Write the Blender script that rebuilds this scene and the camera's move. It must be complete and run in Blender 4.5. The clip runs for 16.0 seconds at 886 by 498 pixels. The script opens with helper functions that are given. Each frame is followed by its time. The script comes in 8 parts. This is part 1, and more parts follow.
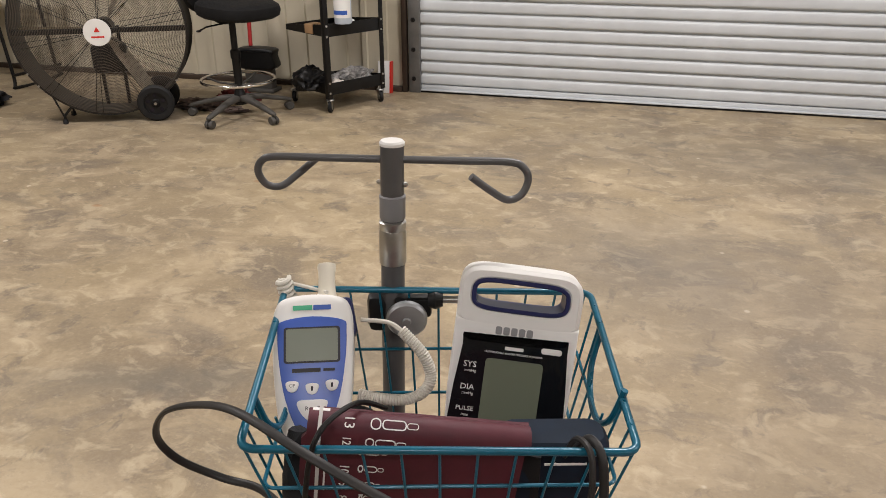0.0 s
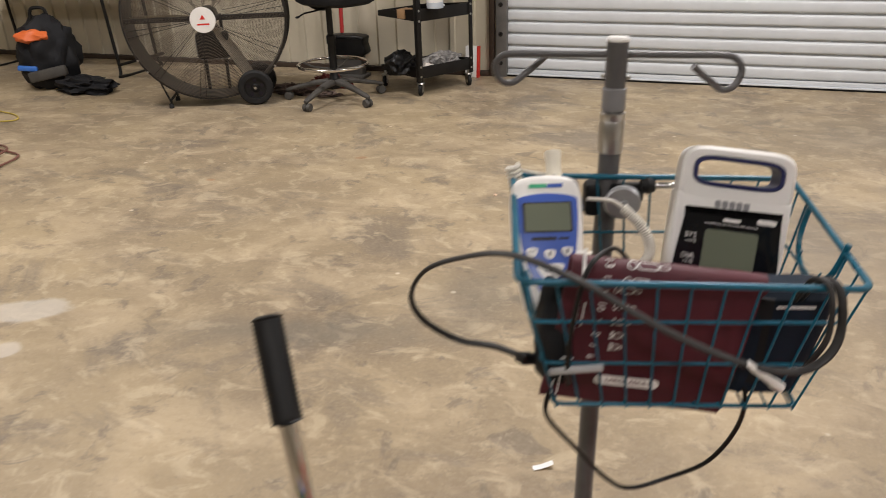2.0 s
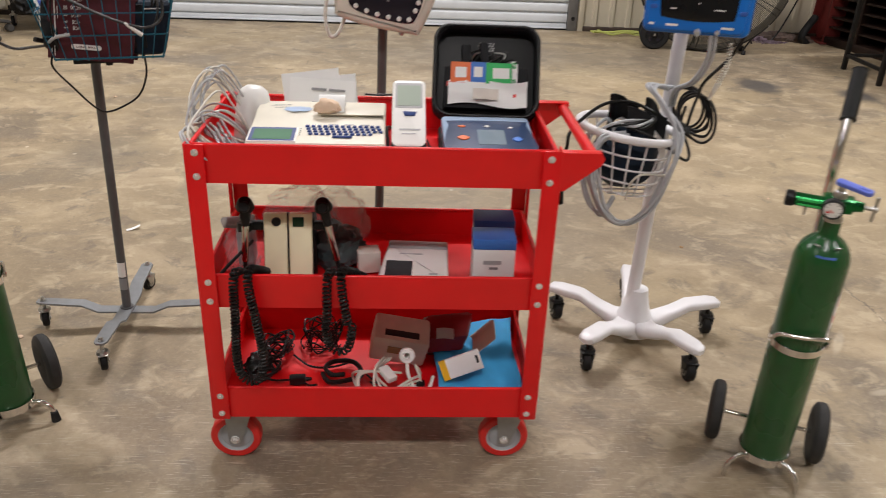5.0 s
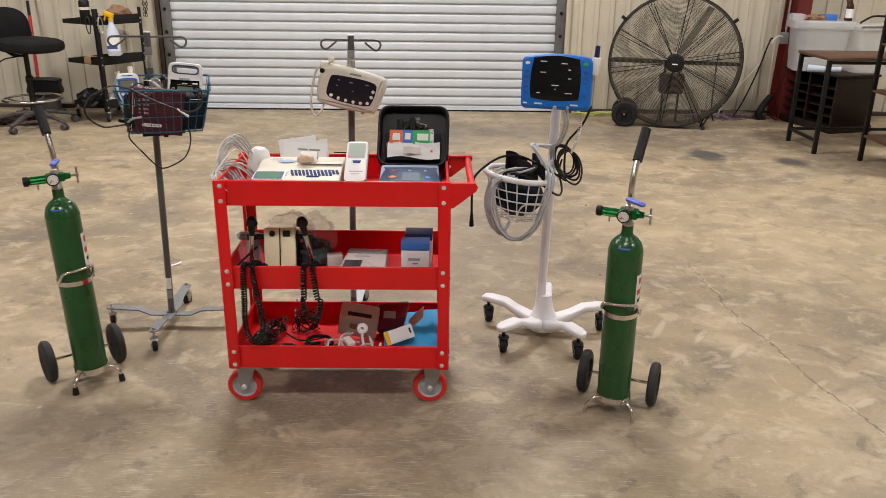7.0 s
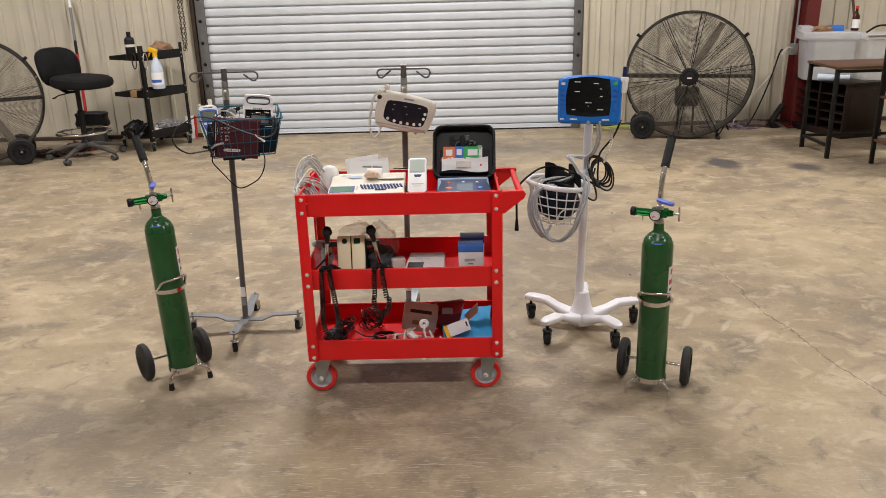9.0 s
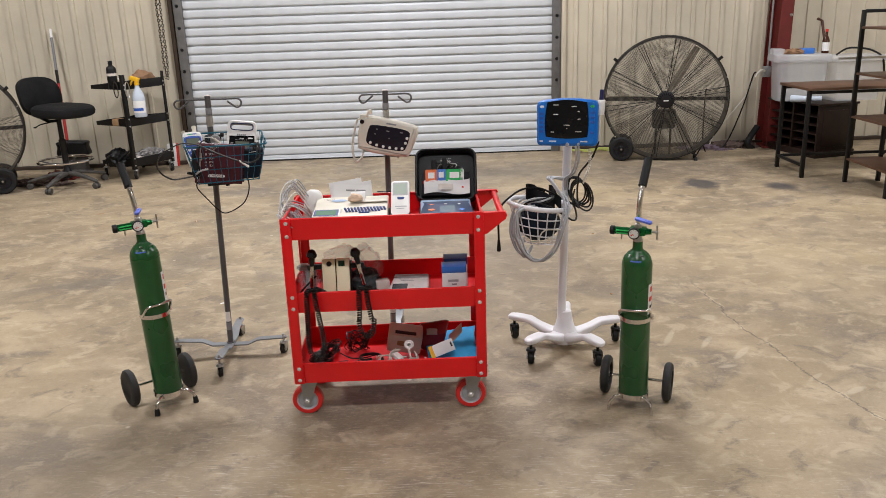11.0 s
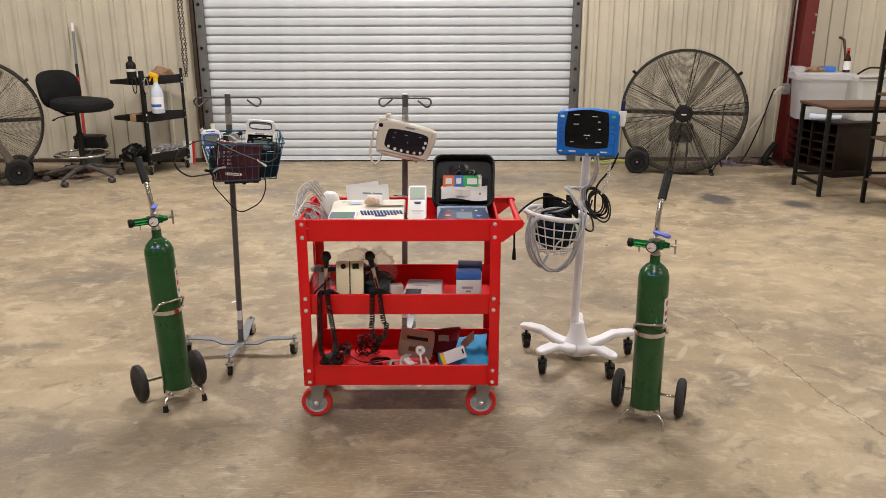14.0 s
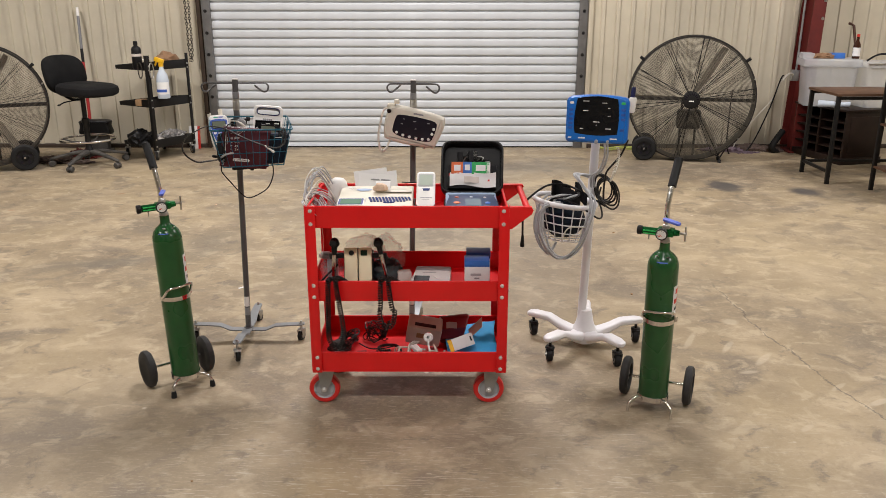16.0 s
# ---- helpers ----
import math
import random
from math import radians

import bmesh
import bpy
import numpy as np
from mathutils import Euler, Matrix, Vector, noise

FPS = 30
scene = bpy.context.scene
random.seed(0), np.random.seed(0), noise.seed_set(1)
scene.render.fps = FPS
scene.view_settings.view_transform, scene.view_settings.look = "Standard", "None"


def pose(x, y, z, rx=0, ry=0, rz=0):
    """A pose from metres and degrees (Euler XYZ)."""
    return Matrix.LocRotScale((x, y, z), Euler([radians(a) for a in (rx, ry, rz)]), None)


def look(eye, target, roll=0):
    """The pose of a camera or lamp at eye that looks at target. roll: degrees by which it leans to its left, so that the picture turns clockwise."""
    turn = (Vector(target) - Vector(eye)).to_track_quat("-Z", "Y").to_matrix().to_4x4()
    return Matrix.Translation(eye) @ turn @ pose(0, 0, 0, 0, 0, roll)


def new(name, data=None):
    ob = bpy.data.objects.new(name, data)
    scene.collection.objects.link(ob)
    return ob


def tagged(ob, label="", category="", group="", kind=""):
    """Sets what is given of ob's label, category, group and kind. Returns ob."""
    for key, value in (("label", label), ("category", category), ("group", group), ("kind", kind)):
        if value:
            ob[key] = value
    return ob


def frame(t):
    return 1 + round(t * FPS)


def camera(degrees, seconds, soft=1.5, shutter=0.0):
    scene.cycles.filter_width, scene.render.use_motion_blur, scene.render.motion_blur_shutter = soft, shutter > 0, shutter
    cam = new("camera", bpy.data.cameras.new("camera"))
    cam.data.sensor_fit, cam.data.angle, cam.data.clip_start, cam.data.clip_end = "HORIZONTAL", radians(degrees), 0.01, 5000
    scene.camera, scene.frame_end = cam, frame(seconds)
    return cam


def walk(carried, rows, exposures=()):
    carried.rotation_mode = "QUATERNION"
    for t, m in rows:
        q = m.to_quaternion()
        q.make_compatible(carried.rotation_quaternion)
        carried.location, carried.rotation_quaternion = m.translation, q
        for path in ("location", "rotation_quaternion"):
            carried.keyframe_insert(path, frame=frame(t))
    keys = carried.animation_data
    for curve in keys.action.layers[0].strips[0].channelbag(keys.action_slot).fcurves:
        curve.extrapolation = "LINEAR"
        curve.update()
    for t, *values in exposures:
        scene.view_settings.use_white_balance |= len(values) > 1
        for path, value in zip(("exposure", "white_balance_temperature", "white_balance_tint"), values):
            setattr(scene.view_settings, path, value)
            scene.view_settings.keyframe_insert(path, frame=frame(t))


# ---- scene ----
cam = camera(58.5, 16.0, soft=0.7, shutter=0.4)
PATH = [
    (0, (0.002, -0.022, 1.514), (-0.486, 1.73, 0.682), -0.3),
    (0.5, (0.004, -0.017, 1.507), (-0.496, 1.724, 0.658), -0.2),
    (1, (0.006, -0.016, 1.49), (-0.512, 1.714, 0.631), -0.5),
    (1.5, (-0.028, -0.046, 1.481), (-0.596, 1.665, 0.615), -1.0),
    (2, (-0.136, -0.23, 1.439), (-0.773, 1.473, 0.606), -2.0),
    (2.5, (-0.2, -0.475, 1.377), (-0.759, 1.256, 0.548), 0.8),
    (3, (-0.081, -0.678, 1.351), (-0.661, 1.028, 0.483), 3.8),
    (3.5, (0.046, -0.856, 1.33), (-0.509, 0.824, 0.397), 3.2),
    (4, (0.207, -1.095, 1.304), (-0.072, 0.64, 0.349), 3.5),
    (4.2, (0.309, -1.172, 1.316), (0.155, 0.572, 0.35), 2.9),
    (4.5, (0.417, -1.322, 1.344), (0.441, 0.45, 0.418), 3.2),
    (5, (0.594, -1.541, 1.393), (0.701, 0.253, 0.515), 2.3),
    (5.2, (0.648, -1.637, 1.429), (0.752, 0.166, 0.572), 1.9),
    (7.3, (0.88, -2.583, 1.565), (0.879, -0.704, 0.882), 0.3),
    (7.5, (0.868, -2.622, 1.577), (0.849, -0.743, 0.893), -0.1),
    (8, (0.776, -2.728, 1.593), (0.739, -0.848, 0.912), -1.0),
    (8.5, (0.743, -2.82, 1.6), (0.713, -0.933, 0.938), -1.3),
    (9, (0.73, -2.873, 1.614), (0.712, -0.979, 0.972), -1.5),
    (11.5, (0.728, -2.922, 1.614), (0.76, -1.006, 1.041), -1.9),
    (12, (0.733, -2.924, 1.616), (0.763, -1.005, 1.052), -1.6),
    (12.5, (0.727, -2.922, 1.615), (0.753, -1.002, 1.057), -1.1),
    (13, (0.721, -2.913, 1.614), (0.741, -0.992, 1.058), -0.7),
    (13.5, (0.71, -2.908, 1.612), (0.72, -0.988, 1.052), -0.3),
    (14, (0.705, -2.901, 1.608), (0.708, -0.983, 1.04), -0.1),
    (14.5, (0.701, -2.896, 1.61), (0.7, -0.982, 1.033), -0.0),
    (15, (0.694, -2.891, 1.609), (0.691, -0.979, 1.023), 0.0),
    (15.5, (0.69, -2.889, 1.609), (0.685, -0.98, 1.014), 0.0),
    (16, (0.687, -2.892, 1.608), (0.68, -0.985, 1.007), -0.0),
]
walk(cam, [(t, look(eye, target, roll)) for t, eye, target, roll in PATH],
     [(0, -0.27, 6480, 10), (2.5, -0.20, 6520, 10), (4.3, -0.18, 6320, 10), (7.5, -0.12, 6430, 10), (9.0, -0.12, 6350, 10),
      (11.5, -0.13, 6100, 10), (12.6, -0.12, 6180, 10), (13.3, -0.11, 6480, 10), (16, -0.11, 6420, 10)])

# ---- light ----
world = bpy.data.worlds.new("world")
world.use_nodes = True
world.node_tree.nodes["Background"].inputs[0].default_value = (0.9, 0.95, 1.0, 1)
world.node_tree.nodes["Background"].inputs[1].default_value = 0.02
scene.world = world
# row at y -8.4 is unseen, added fill for fronts facing the camera
LAMPS = [(0.4, 3.3), (-4.2, 2.6), (5.2, 2.6), (0.5, -2.9), (-4.2, -2.9), (5.2, -2.9), (0.5, -8.4), (-4.2, -8.4), (5.2, -8.4)]
CEILING = 5.0
LAMP_WATTS = 98.0
for lx, ly in LAMPS:
    lamp = bpy.data.lights.new("high_bay_or_fill_light", "AREA")
    lamp.shape, lamp.size, lamp.size_y = "RECTANGLE", 1.15, 0.42
    lamp.energy = LAMP_WATTS * (2.35 if ly > 3 else 1.9 if ly > 0 else 0.15 if ly < -5 else 1.05 if 0 < lx < 1 else 1.2)
    lamp.color = (1.0, 0.945, 0.93)
    ob = new("high_bay_or_fill_light", lamp)
    ob.matrix_basis = pose(lx, ly, CEILING - 0.36)


# ---- building blocks ----
def part(name, bm, material, parent=None, label="", m=None, sharp=38, kind=""):
    me = bpy.data.meshes.new(name)
    bm.to_mesh(me)
    bm.free()
    me.materials.append(material)
    me.polygons.foreach_set("use_smooth", [True] * len(me.polygons))
    me.set_sharp_from_angle(angle=radians(sharp))
    ob = new(name, me)
    if m is not None:
        ob.matrix_basis = m
    ob.parent = parent
    return tagged(ob, label, kind=kind)


def again(src, parent, m, label=""):
    ob = new(src.name.split(".")[0], src.data)
    ob.matrix_basis = m
    ob.parent = parent
    return tagged(ob, label)


def thing(name, label, category, m=None, group=""):
    ob = new(name)
    ob.empty_display_size = 0.1
    if m is not None:
        ob.matrix_basis = m
    return tagged(ob, label, category, group)


def BM():
    return bmesh.new()


def box(bm, c, s, m=None, bev=0.0, seg=2, taper=1.0):
    r = bmesh.ops.create_cube(bm, size=1.0)
    vs = r["verts"]
    for v in vs:
        k = taper if v.co.z > 0 else 1.0
        v.co = Vector((v.co.x * s[0] * k, v.co.y * s[1] * k, v.co.z * s[2]))
    if bev > 0:
        es = list({e for v in vs for e in v.link_edges})
        got = bmesh.ops.bevel(bm, geom=es, offset=bev, segments=seg, affect="EDGES", profile=0.5)
        vs = list({v for f in got["faces"] for v in f.verts} | {v for v in vs if v.is_valid})
    t = Matrix.Translation(c)
    if m is not None:
        t = t @ m
    bmesh.ops.transform(bm, matrix=t, verts=vs)
    return vs


def loft(bm, rings, close=True, cap=True):
    vs = [[bm.verts.new(p) for p in ring] for ring in rings]
    n = len(vs[0])
    for a, b in zip(vs, vs[1:]):
        for i in range(n if close else n - 1):
            j = (i + 1) % n
            bm.faces.new((a[i], a[j], b[j], b[i]))
    if cap and close:
        bm.faces.new(list(reversed(vs[0])))
        bm.faces.new(vs[-1])
    return vs


def axis_frame(p0, p1):
    d = (Vector(p1) - Vector(p0)).normalized()
    q = d.to_track_quat("Z", "Y")
    return q @ Vector((1, 0, 0)), q @ Vector((0, 1, 0)), d


def cyl(bm, p0, p1, r, r2=None, seg=16, bev=0.0):
    r2 = r if r2 is None else r2
    u, v, d = axis_frame(p0, p1)
    p0, p1 = Vector(p0), Vector(p1)
    prof = [(p0, r), (p1, r2)]
    if bev > 0:
        prof = [(p0, r - bev), (p0 + d * bev, r), (p1 - d * bev, r2), (p1, r2 - bev)]
    loft(bm, [[p + (u * math.cos(a) + v * math.sin(a)) * q for a in [2 * math.pi * i / seg for i in range(seg)]] for p, q in prof])


def lathe(bm, prof, seg=32, m=None):
    m = m or Matrix()
    rings = [[m @ Vector((max(r, 1e-4) * math.cos(2 * math.pi * i / seg), max(r, 1e-4) * math.sin(2 * math.pi * i / seg), z)) for i in range(seg)] for r, z in prof]
    loft(bm, rings)


def spline(pts, n=8, closed=False):
    P = [Vector(p) for p in pts]
    out, k = [], len(P)
    for i in range(k if closed else k - 1):
        if closed:
            a, b, c, d = P[i - 1], P[i], P[(i + 1) % k], P[(i + 2) % k]
        else:
            a, b, c, d = P[max(i - 1, 0)], P[i], P[i + 1], P[min(i + 2, k - 1)]
        for j in range(n):
            t = j / n
            out.append(0.5 * (2 * b + (c - a) * t + (2 * a - 5 * b + 4 * c - d) * t * t + (3 * b - a - 3 * c + d) * t ** 3))
    if not closed:
        out.append(P[-1])
    return out


def tube(bm, pts, r, seg=8, closed=False, flat=1.0):
    P = [Vector(p) for p in pts]
    n = len(P)
    tan = [((P[(i + 1) % n] - P[i - 1]) if closed else (P[min(i + 1, n - 1)] - P[max(i - 1, 0)])).normalized() for i in range(n)]
    u = tan[0].orthogonal().normalized()
    rings = []
    for i in range(n):
        u = (u - tan[i] * u.dot(tan[i])).normalized()
        w = tan[i].cross(u)
        rr = r[i] if isinstance(r, (list, tuple)) else r
        rings.append([P[i] + (u * math.cos(2 * math.pi * j / seg) + w * math.sin(2 * math.pi * j / seg) * flat) * rr for j in range(seg)])
    if closed:
        rings.append(rings[0])
        vs = [[bm.verts.new(p) for p in ring] for ring in rings[:-1]]
        vs.append(vs[0])
        # twist is small on the loops used here
        for a, b in zip(vs, vs[1:]):
            for i in range(seg):
                j = (i + 1) % seg
                bm.faces.new((a[i], a[j], b[j], b[i]))
    else:
        loft(bm, rings)


def coil(bm, pts, R, r, turns, seg=6, per=10):
    P = [Vector(p) for p in pts]
    n = turns * per
    L = [0.0]
    for a, b in zip(P, P[1:]):
        L.append(L[-1] + (b - a).length)
    out = []
    u = (P[1] - P[0]).orthogonal().normalized()
    k = 0
    for i in range(n + 1):
        s = L[-1] * i / n
        while k < len(P) - 2 and L[k + 1] < s:
            k += 1
        f = (s - L[k]) / max(L[k + 1] - L[k], 1e-9)
        t = (P[k + 1] - P[k]).normalized()
        u = (u - t * u.dot(t)).normalized()
        w = t.cross(u)
        a = 2 * math.pi * i / per
        out.append(P[k].lerp(P[k + 1], f) + (u * math.cos(a) + w * math.sin(a)) * R)
    tube(bm, out, r, seg)


def rrect(w, h, r, n=5):
    out = []
    for cx, cy, a0 in ((w / 2 - r, h / 2 - r, 0), (-w / 2 + r, h / 2 - r, 90), (-w / 2 + r, -h / 2 + r, 180), (w / 2 - r, -h / 2 + r, 270)):
        for i in range(n + 1):
            a = radians(a0 + 90 * i / n)
            out.append((cx + r * math.cos(a), cy + r * math.sin(a)))
    return out


def grow(loop, k):
    n = len(loop)
    out = []
    for i in range(n):
        a, b, c = Vector(loop[i - 1]), Vector(loop[i]), Vector(loop[(i + 1) % n])
        t = (c - a).normalized()
        out.append((b.x + t.y * k, b.y - t.x * k))
    return out


def slab(bm, loop, z0, z1, edge=0.0, m=None, steps=3):
    """A plate with the outline loop (anticlockwise) from z0 to z1 and rounded rims."""
    m = m or Matrix()
    prof = [(0, z0), (0, z1)]
    if edge > 0:
        prof = [(-edge * (1 - math.sin(a)), z0 + edge * (1 - math.cos(a))) for a in [math.pi / 2 * i / steps for i in range(steps + 1)]]
        prof += [(-edge * (1 - math.cos(a)), z1 - edge * (1 - math.sin(a))) for a in [math.pi / 2 * i / steps for i in range(steps + 1)]]
    loft(bm, [[m @ Vector((x, y, z)) for x, y in grow(loop, k)] for k, z in prof])


def frame_slab(bm, outer, inner, z0, z1, m=None, edge=0.0):
    """A plate with a hole; both loops anticlockwise with as many points."""
    m = m or Matrix()
    e = edge
    rings = [(outer, -e, z0), (outer, 0, z0 + e), (outer, 0, z1 - e), (outer, -e, z1), (inner, e, z1), (inner, 0, z1 - e), (inner, 0, z0 + e), (inner, e, z0), (outer, -e, z0)] if e else [(outer, 0, z0), (outer, 0, z1), (inner, 0, z1), (inner, 0, z0), (outer, 0, z0)]
    vs = [[bm.verts.new(m @ Vector((x, y, z))) for x, y in grow(l, k)] for l, k, z in rings[:-1]]
    vs.append(vs[0])
    n = len(outer)
    for a, b in zip(vs, vs[1:]):
        for i in range(n):
            j = (i + 1) % n
            bm.faces.new((a[i], a[j], b[j], b[i]))


def ball(bm, c, s, seg=16, rings=10, m=None):
    r = bmesh.ops.create_uvsphere(bm, u_segments=seg, v_segments=rings, radius=1.0)
    t = Matrix.Translation(c) @ (m or Matrix()) @ Matrix.Diagonal((*s, 1))
    bmesh.ops.transform(bm, matrix=t, verts=r["verts"])
    return r["verts"]


def lump(bm, c, s, amount=0.25, freq=2.5, sub=3, seed=0.0, flat=None):
    r = bmesh.ops.create_icosphere(bm, subdivisions=sub, radius=1.0)
    for v in r["verts"]:
        p = v.co.copy()
        k = 1 + amount * noise.noise(p * freq + Vector((seed, seed * 2, 0))) + amount * 0.5 * noise.noise(p * freq * 2.7 + Vector((seed, 0, 5)))
        q = Vector((p.x * s[0] * k, p.y * s[1] * k, p.z * s[2] * k)) + Vector(c)
        if flat is not None:
            q.z = max(q.z, flat)
        v.co = q


def sheet(bm, nx, ny, fn, thick=0.001):
    vs = [[bm.verts.new(fn(i / nx, j / ny)) for i in range(nx + 1)] for j in range(ny + 1)]
    fs = [bm.faces.new((vs[j][i], vs[j][i + 1], vs[j + 1][i + 1], vs[j + 1][i])) for j in range(ny) for i in range(nx)]
    if thick:
        bm.normal_update()
        bmesh.ops.solidify(bm, geom=fs, thickness=thick)


def bolt(bm, p, n, r=0.007, h=0.004):
    a = Vector(p)
    d = Vector(n).normalized()
    cyl(bm, a, a + d * h * 0.35, r * 1.15, r * 1.15, 12)
    cyl(bm, a + d * h * 0.35, a + d * h, r * 0.9, r * 0.6, 6)


def lettering(body, size, material, parent, m, align="CENTER", label="", bold=0.0):
    cu = bpy.data.curves.new("lettering", "FONT")
    cu.body, cu.size, cu.align_x, cu.align_y, cu.extrude, cu.offset = body, size, align, "CENTER", 0.0002, bold
    cu.resolution_u = 2
    tmp = bpy.data.objects.new("tmp", cu)
    scene.collection.objects.link(tmp)
    bpy.context.view_layer.update()
    me = bpy.data.meshes.new_from_object(tmp.evaluated_get(bpy.context.evaluated_depsgraph_get()))
    bpy.data.objects.remove(tmp)
    me.name = "lettering"
    me.materials.clear()
    me.materials.append(material)
    ob = new("lettering", me)
    ob.matrix_basis = m
    ob.parent = parent
    return tagged(ob, label)


def bars(rows, material, parent, name="printed_bar"):
    """rows: (matrix, width, height)"""
    for m, w, h in rows:
        bm = BM()
        box(bm, (0, 0, 0.0002), (w, h, 0.0004))
        part(name, bm, material, parent, m=m)


def caster(parent, x, y, z0, yaw, r, w, fork_mat, tyre_mat, rim_mat=None, stem=0.03):
    """A swivel caster standing on z0; parts below parent."""
    m = pose(x, y, z0, 0, 0, yaw)
    bm = BM()
    for s in (-1, 1):
        slab(bm, [(-0.25 * r, -0.2 * r), (0.3 * r, -0.2 * r), (0.9 * r, 1.05 * r), (-0.7 * r, 1.05 * r)], -0.0012, 0.0012, m=pose(0, s * (w / 2 + 0.003), r, 90, 0, 0))
    box(bm, (0.1 * r, 0, 2.05 * r), (1.6 * r, w + 0.009, 0.003), bev=0.001)
    cyl(bm, (0.1 * r, 0, 2.05 * r), (0.1 * r, 0, 2.05 * r + 0.008), r * 0.75, r * 0.6, 16)
    cyl(bm, (0.1 * r, 0, 2.05 * r), (0.1 * r, 0, 2.05 * r + stem), r * 0.22, r * 0.22, 10)
    c = part("caster", bm, fork_mat, parent, m=m)
    bm = BM()
    cyl(bm, (0, -w / 2, r), (0, w / 2, r), r, r, 24, bev=min(w, r) * 0.18)
    part("wheel", bm, tyre_mat, c)
    bm = BM()
    cyl(bm, (0, -w / 2 - 0.002, r), (0, w / 2 + 0.002, r), r * 0.5, r * 0.5, 16)
    cyl(bm, (0, -w / 2 - 0.006, r), (0, w / 2 + 0.006, r), r * 0.16, r * 0.16, 8)
    part("hub", bm, rim_mat or fork_mat, c)
    return c


# ---- materials ----
def mat(name, col, rough=0.5, metal=0.0, var=0.12, scale=30.0, bump=0.05, bscale=None, col2=None, mix=0.5, spec=0.5, coat=0.0, rvar=0.12, big=0.6, dist=0.002):
    if spec == 0.5 and metal < 0.1 and max(col) < 0.06:
        spec = 0.3
    m = bpy.data.materials.new(name)
    m.use_nodes = True
    nt = m.node_tree
    N, L = nt.nodes, nt.links
    b = N["Principled BSDF"]
    tc = N.new("ShaderNodeTexCoord")
    n1 = N.new("ShaderNodeTexNoise")
    n1.inputs["Scale"].default_value, n1.inputs["Detail"].default_value, n1.inputs["Roughness"].default_value = scale, 5, 0.6
    n2 = N.new("ShaderNodeTexNoise")
    n2.inputs["Scale"].default_value, n2.inputs["Detail"].default_value = scale * 0.13, 4
    for n in (n1, n2):
        L.new(tc.outputs["Object"], n.inputs["Vector"])
    c = Vector(col)
    d = Vector(col2) if col2 else c * (1 - var)
    r1 = N.new("ShaderNodeValToRGB")
    r1.color_ramp.elements[0].position, r1.color_ramp.elements[1].position = 0.5 - 0.22 * (1.4 - mix), 0.5 + 0.2 * (0.5 + mix)
    r1.color_ramp.elements[0].color = (*d, 1)
    r1.color_ramp.elements[1].color = (*c, 1)
    L.new(n1.outputs["Fac"], r1.inputs["Fac"])
    hs = N.new("ShaderNodeHueSaturation")
    mr = N.new("ShaderNodeMapRange")
    mr.inputs[1].default_value, mr.inputs[2].default_value, mr.inputs[3].default_value, mr.inputs[4].default_value = 0.3, 0.7, 1 - var * big, 1 + var * big * 0.6
    L.new(n2.outputs["Fac"], mr.inputs[0])
    L.new(mr.outputs[0], hs.inputs["Value"])
    L.new(r1.outputs[0], hs.inputs["Color"])
    L.new(hs.outputs[0], b.inputs["Base Color"])
    rr = N.new("ShaderNodeMapRange")
    rr.inputs[1].default_value, rr.inputs[2].default_value, rr.inputs[3].default_value, rr.inputs[4].default_value = 0.3, 0.7, max(rough - rvar * rough, 0.02), min(rough + rvar * rough * 1.5, 1)
    L.new(n2.outputs["Fac"], rr.inputs[0])
    L.new(rr.outputs[0], b.inputs["Roughness"])
    b.inputs["Metallic"].default_value = metal
    b.inputs["Specular IOR Level"].default_value = spec
    b.inputs["Coat Weight"].default_value = coat
    if bump > 0:
        n3 = N.new("ShaderNodeTexNoise")
        n3.inputs["Scale"].default_value, n3.inputs["Detail"].default_value = bscale or scale * 6, 3
        L.new(tc.outputs["Object"], n3.inputs["Vector"])
        bp = N.new("ShaderNodeBump")
        bp.inputs["Strength"].default_value, bp.inputs["Distance"].default_value = bump, dist
        L.new(n3.outputs["Fac"], bp.inputs["Height"])
        L.new(bp.outputs[0], b.inputs["Normal"])
    return m


def clear(name, col, rough=0.1, alpha=0.35, trans=0.0):
    m = mat(name, col, rough, 0, 0.05, 25, 0.15)
    b = m.node_tree.nodes["Principled BSDF"]
    b.inputs["Alpha"].default_value = alpha
    b.inputs["Transmission Weight"].default_value = trans
    return m


RED = mat("red_powder_coat", (0.76, 0.005, 0.008), 0.34, var=0.10, scale=9, bump=0.06, bscale=420, spec=0.5)
GREEN = mat("cylinder_green_paint", (0.014, 0.095, 0.024), 0.28, var=0.25, scale=14, bump=0.08, bscale=160, rvar=0.3)
REGGREEN = mat("anodised_green", (0.01, 0.16, 0.04), 0.25, 0.75, var=0.1, scale=40, bump=0.02)
LIMELABEL = mat("bright_green_label", (0.04, 0.52, 0.12), 0.4, var=0.05, bump=0)
CHROME = mat("chrome", (0.72, 0.70, 0.68), 0.13, 1.0, var=0.1, scale=30, bump=0.03, rvar=0.5)
BOLTM = mat("bright_plated_steel", (0.80, 0.79, 0.77), 0.25, 0.45, var=0.1, scale=60, bump=0.03)
ZINC = mat("zinc_plate", (0.55, 0.54, 0.52), 0.32, 1.0, var=0.2, scale=60, bump=0.05)
STEEL = mat("galvanised_steel", (0.42, 0.43, 0.44), 0.4, 0.8, var=0.2, scale=20, bump=0.05)
POLEGREY = mat("grey_enamel", (0.10, 0.098, 0.10), 0.38, 0.15, var=0.12, scale=60, bump=0.10, bscale=500)
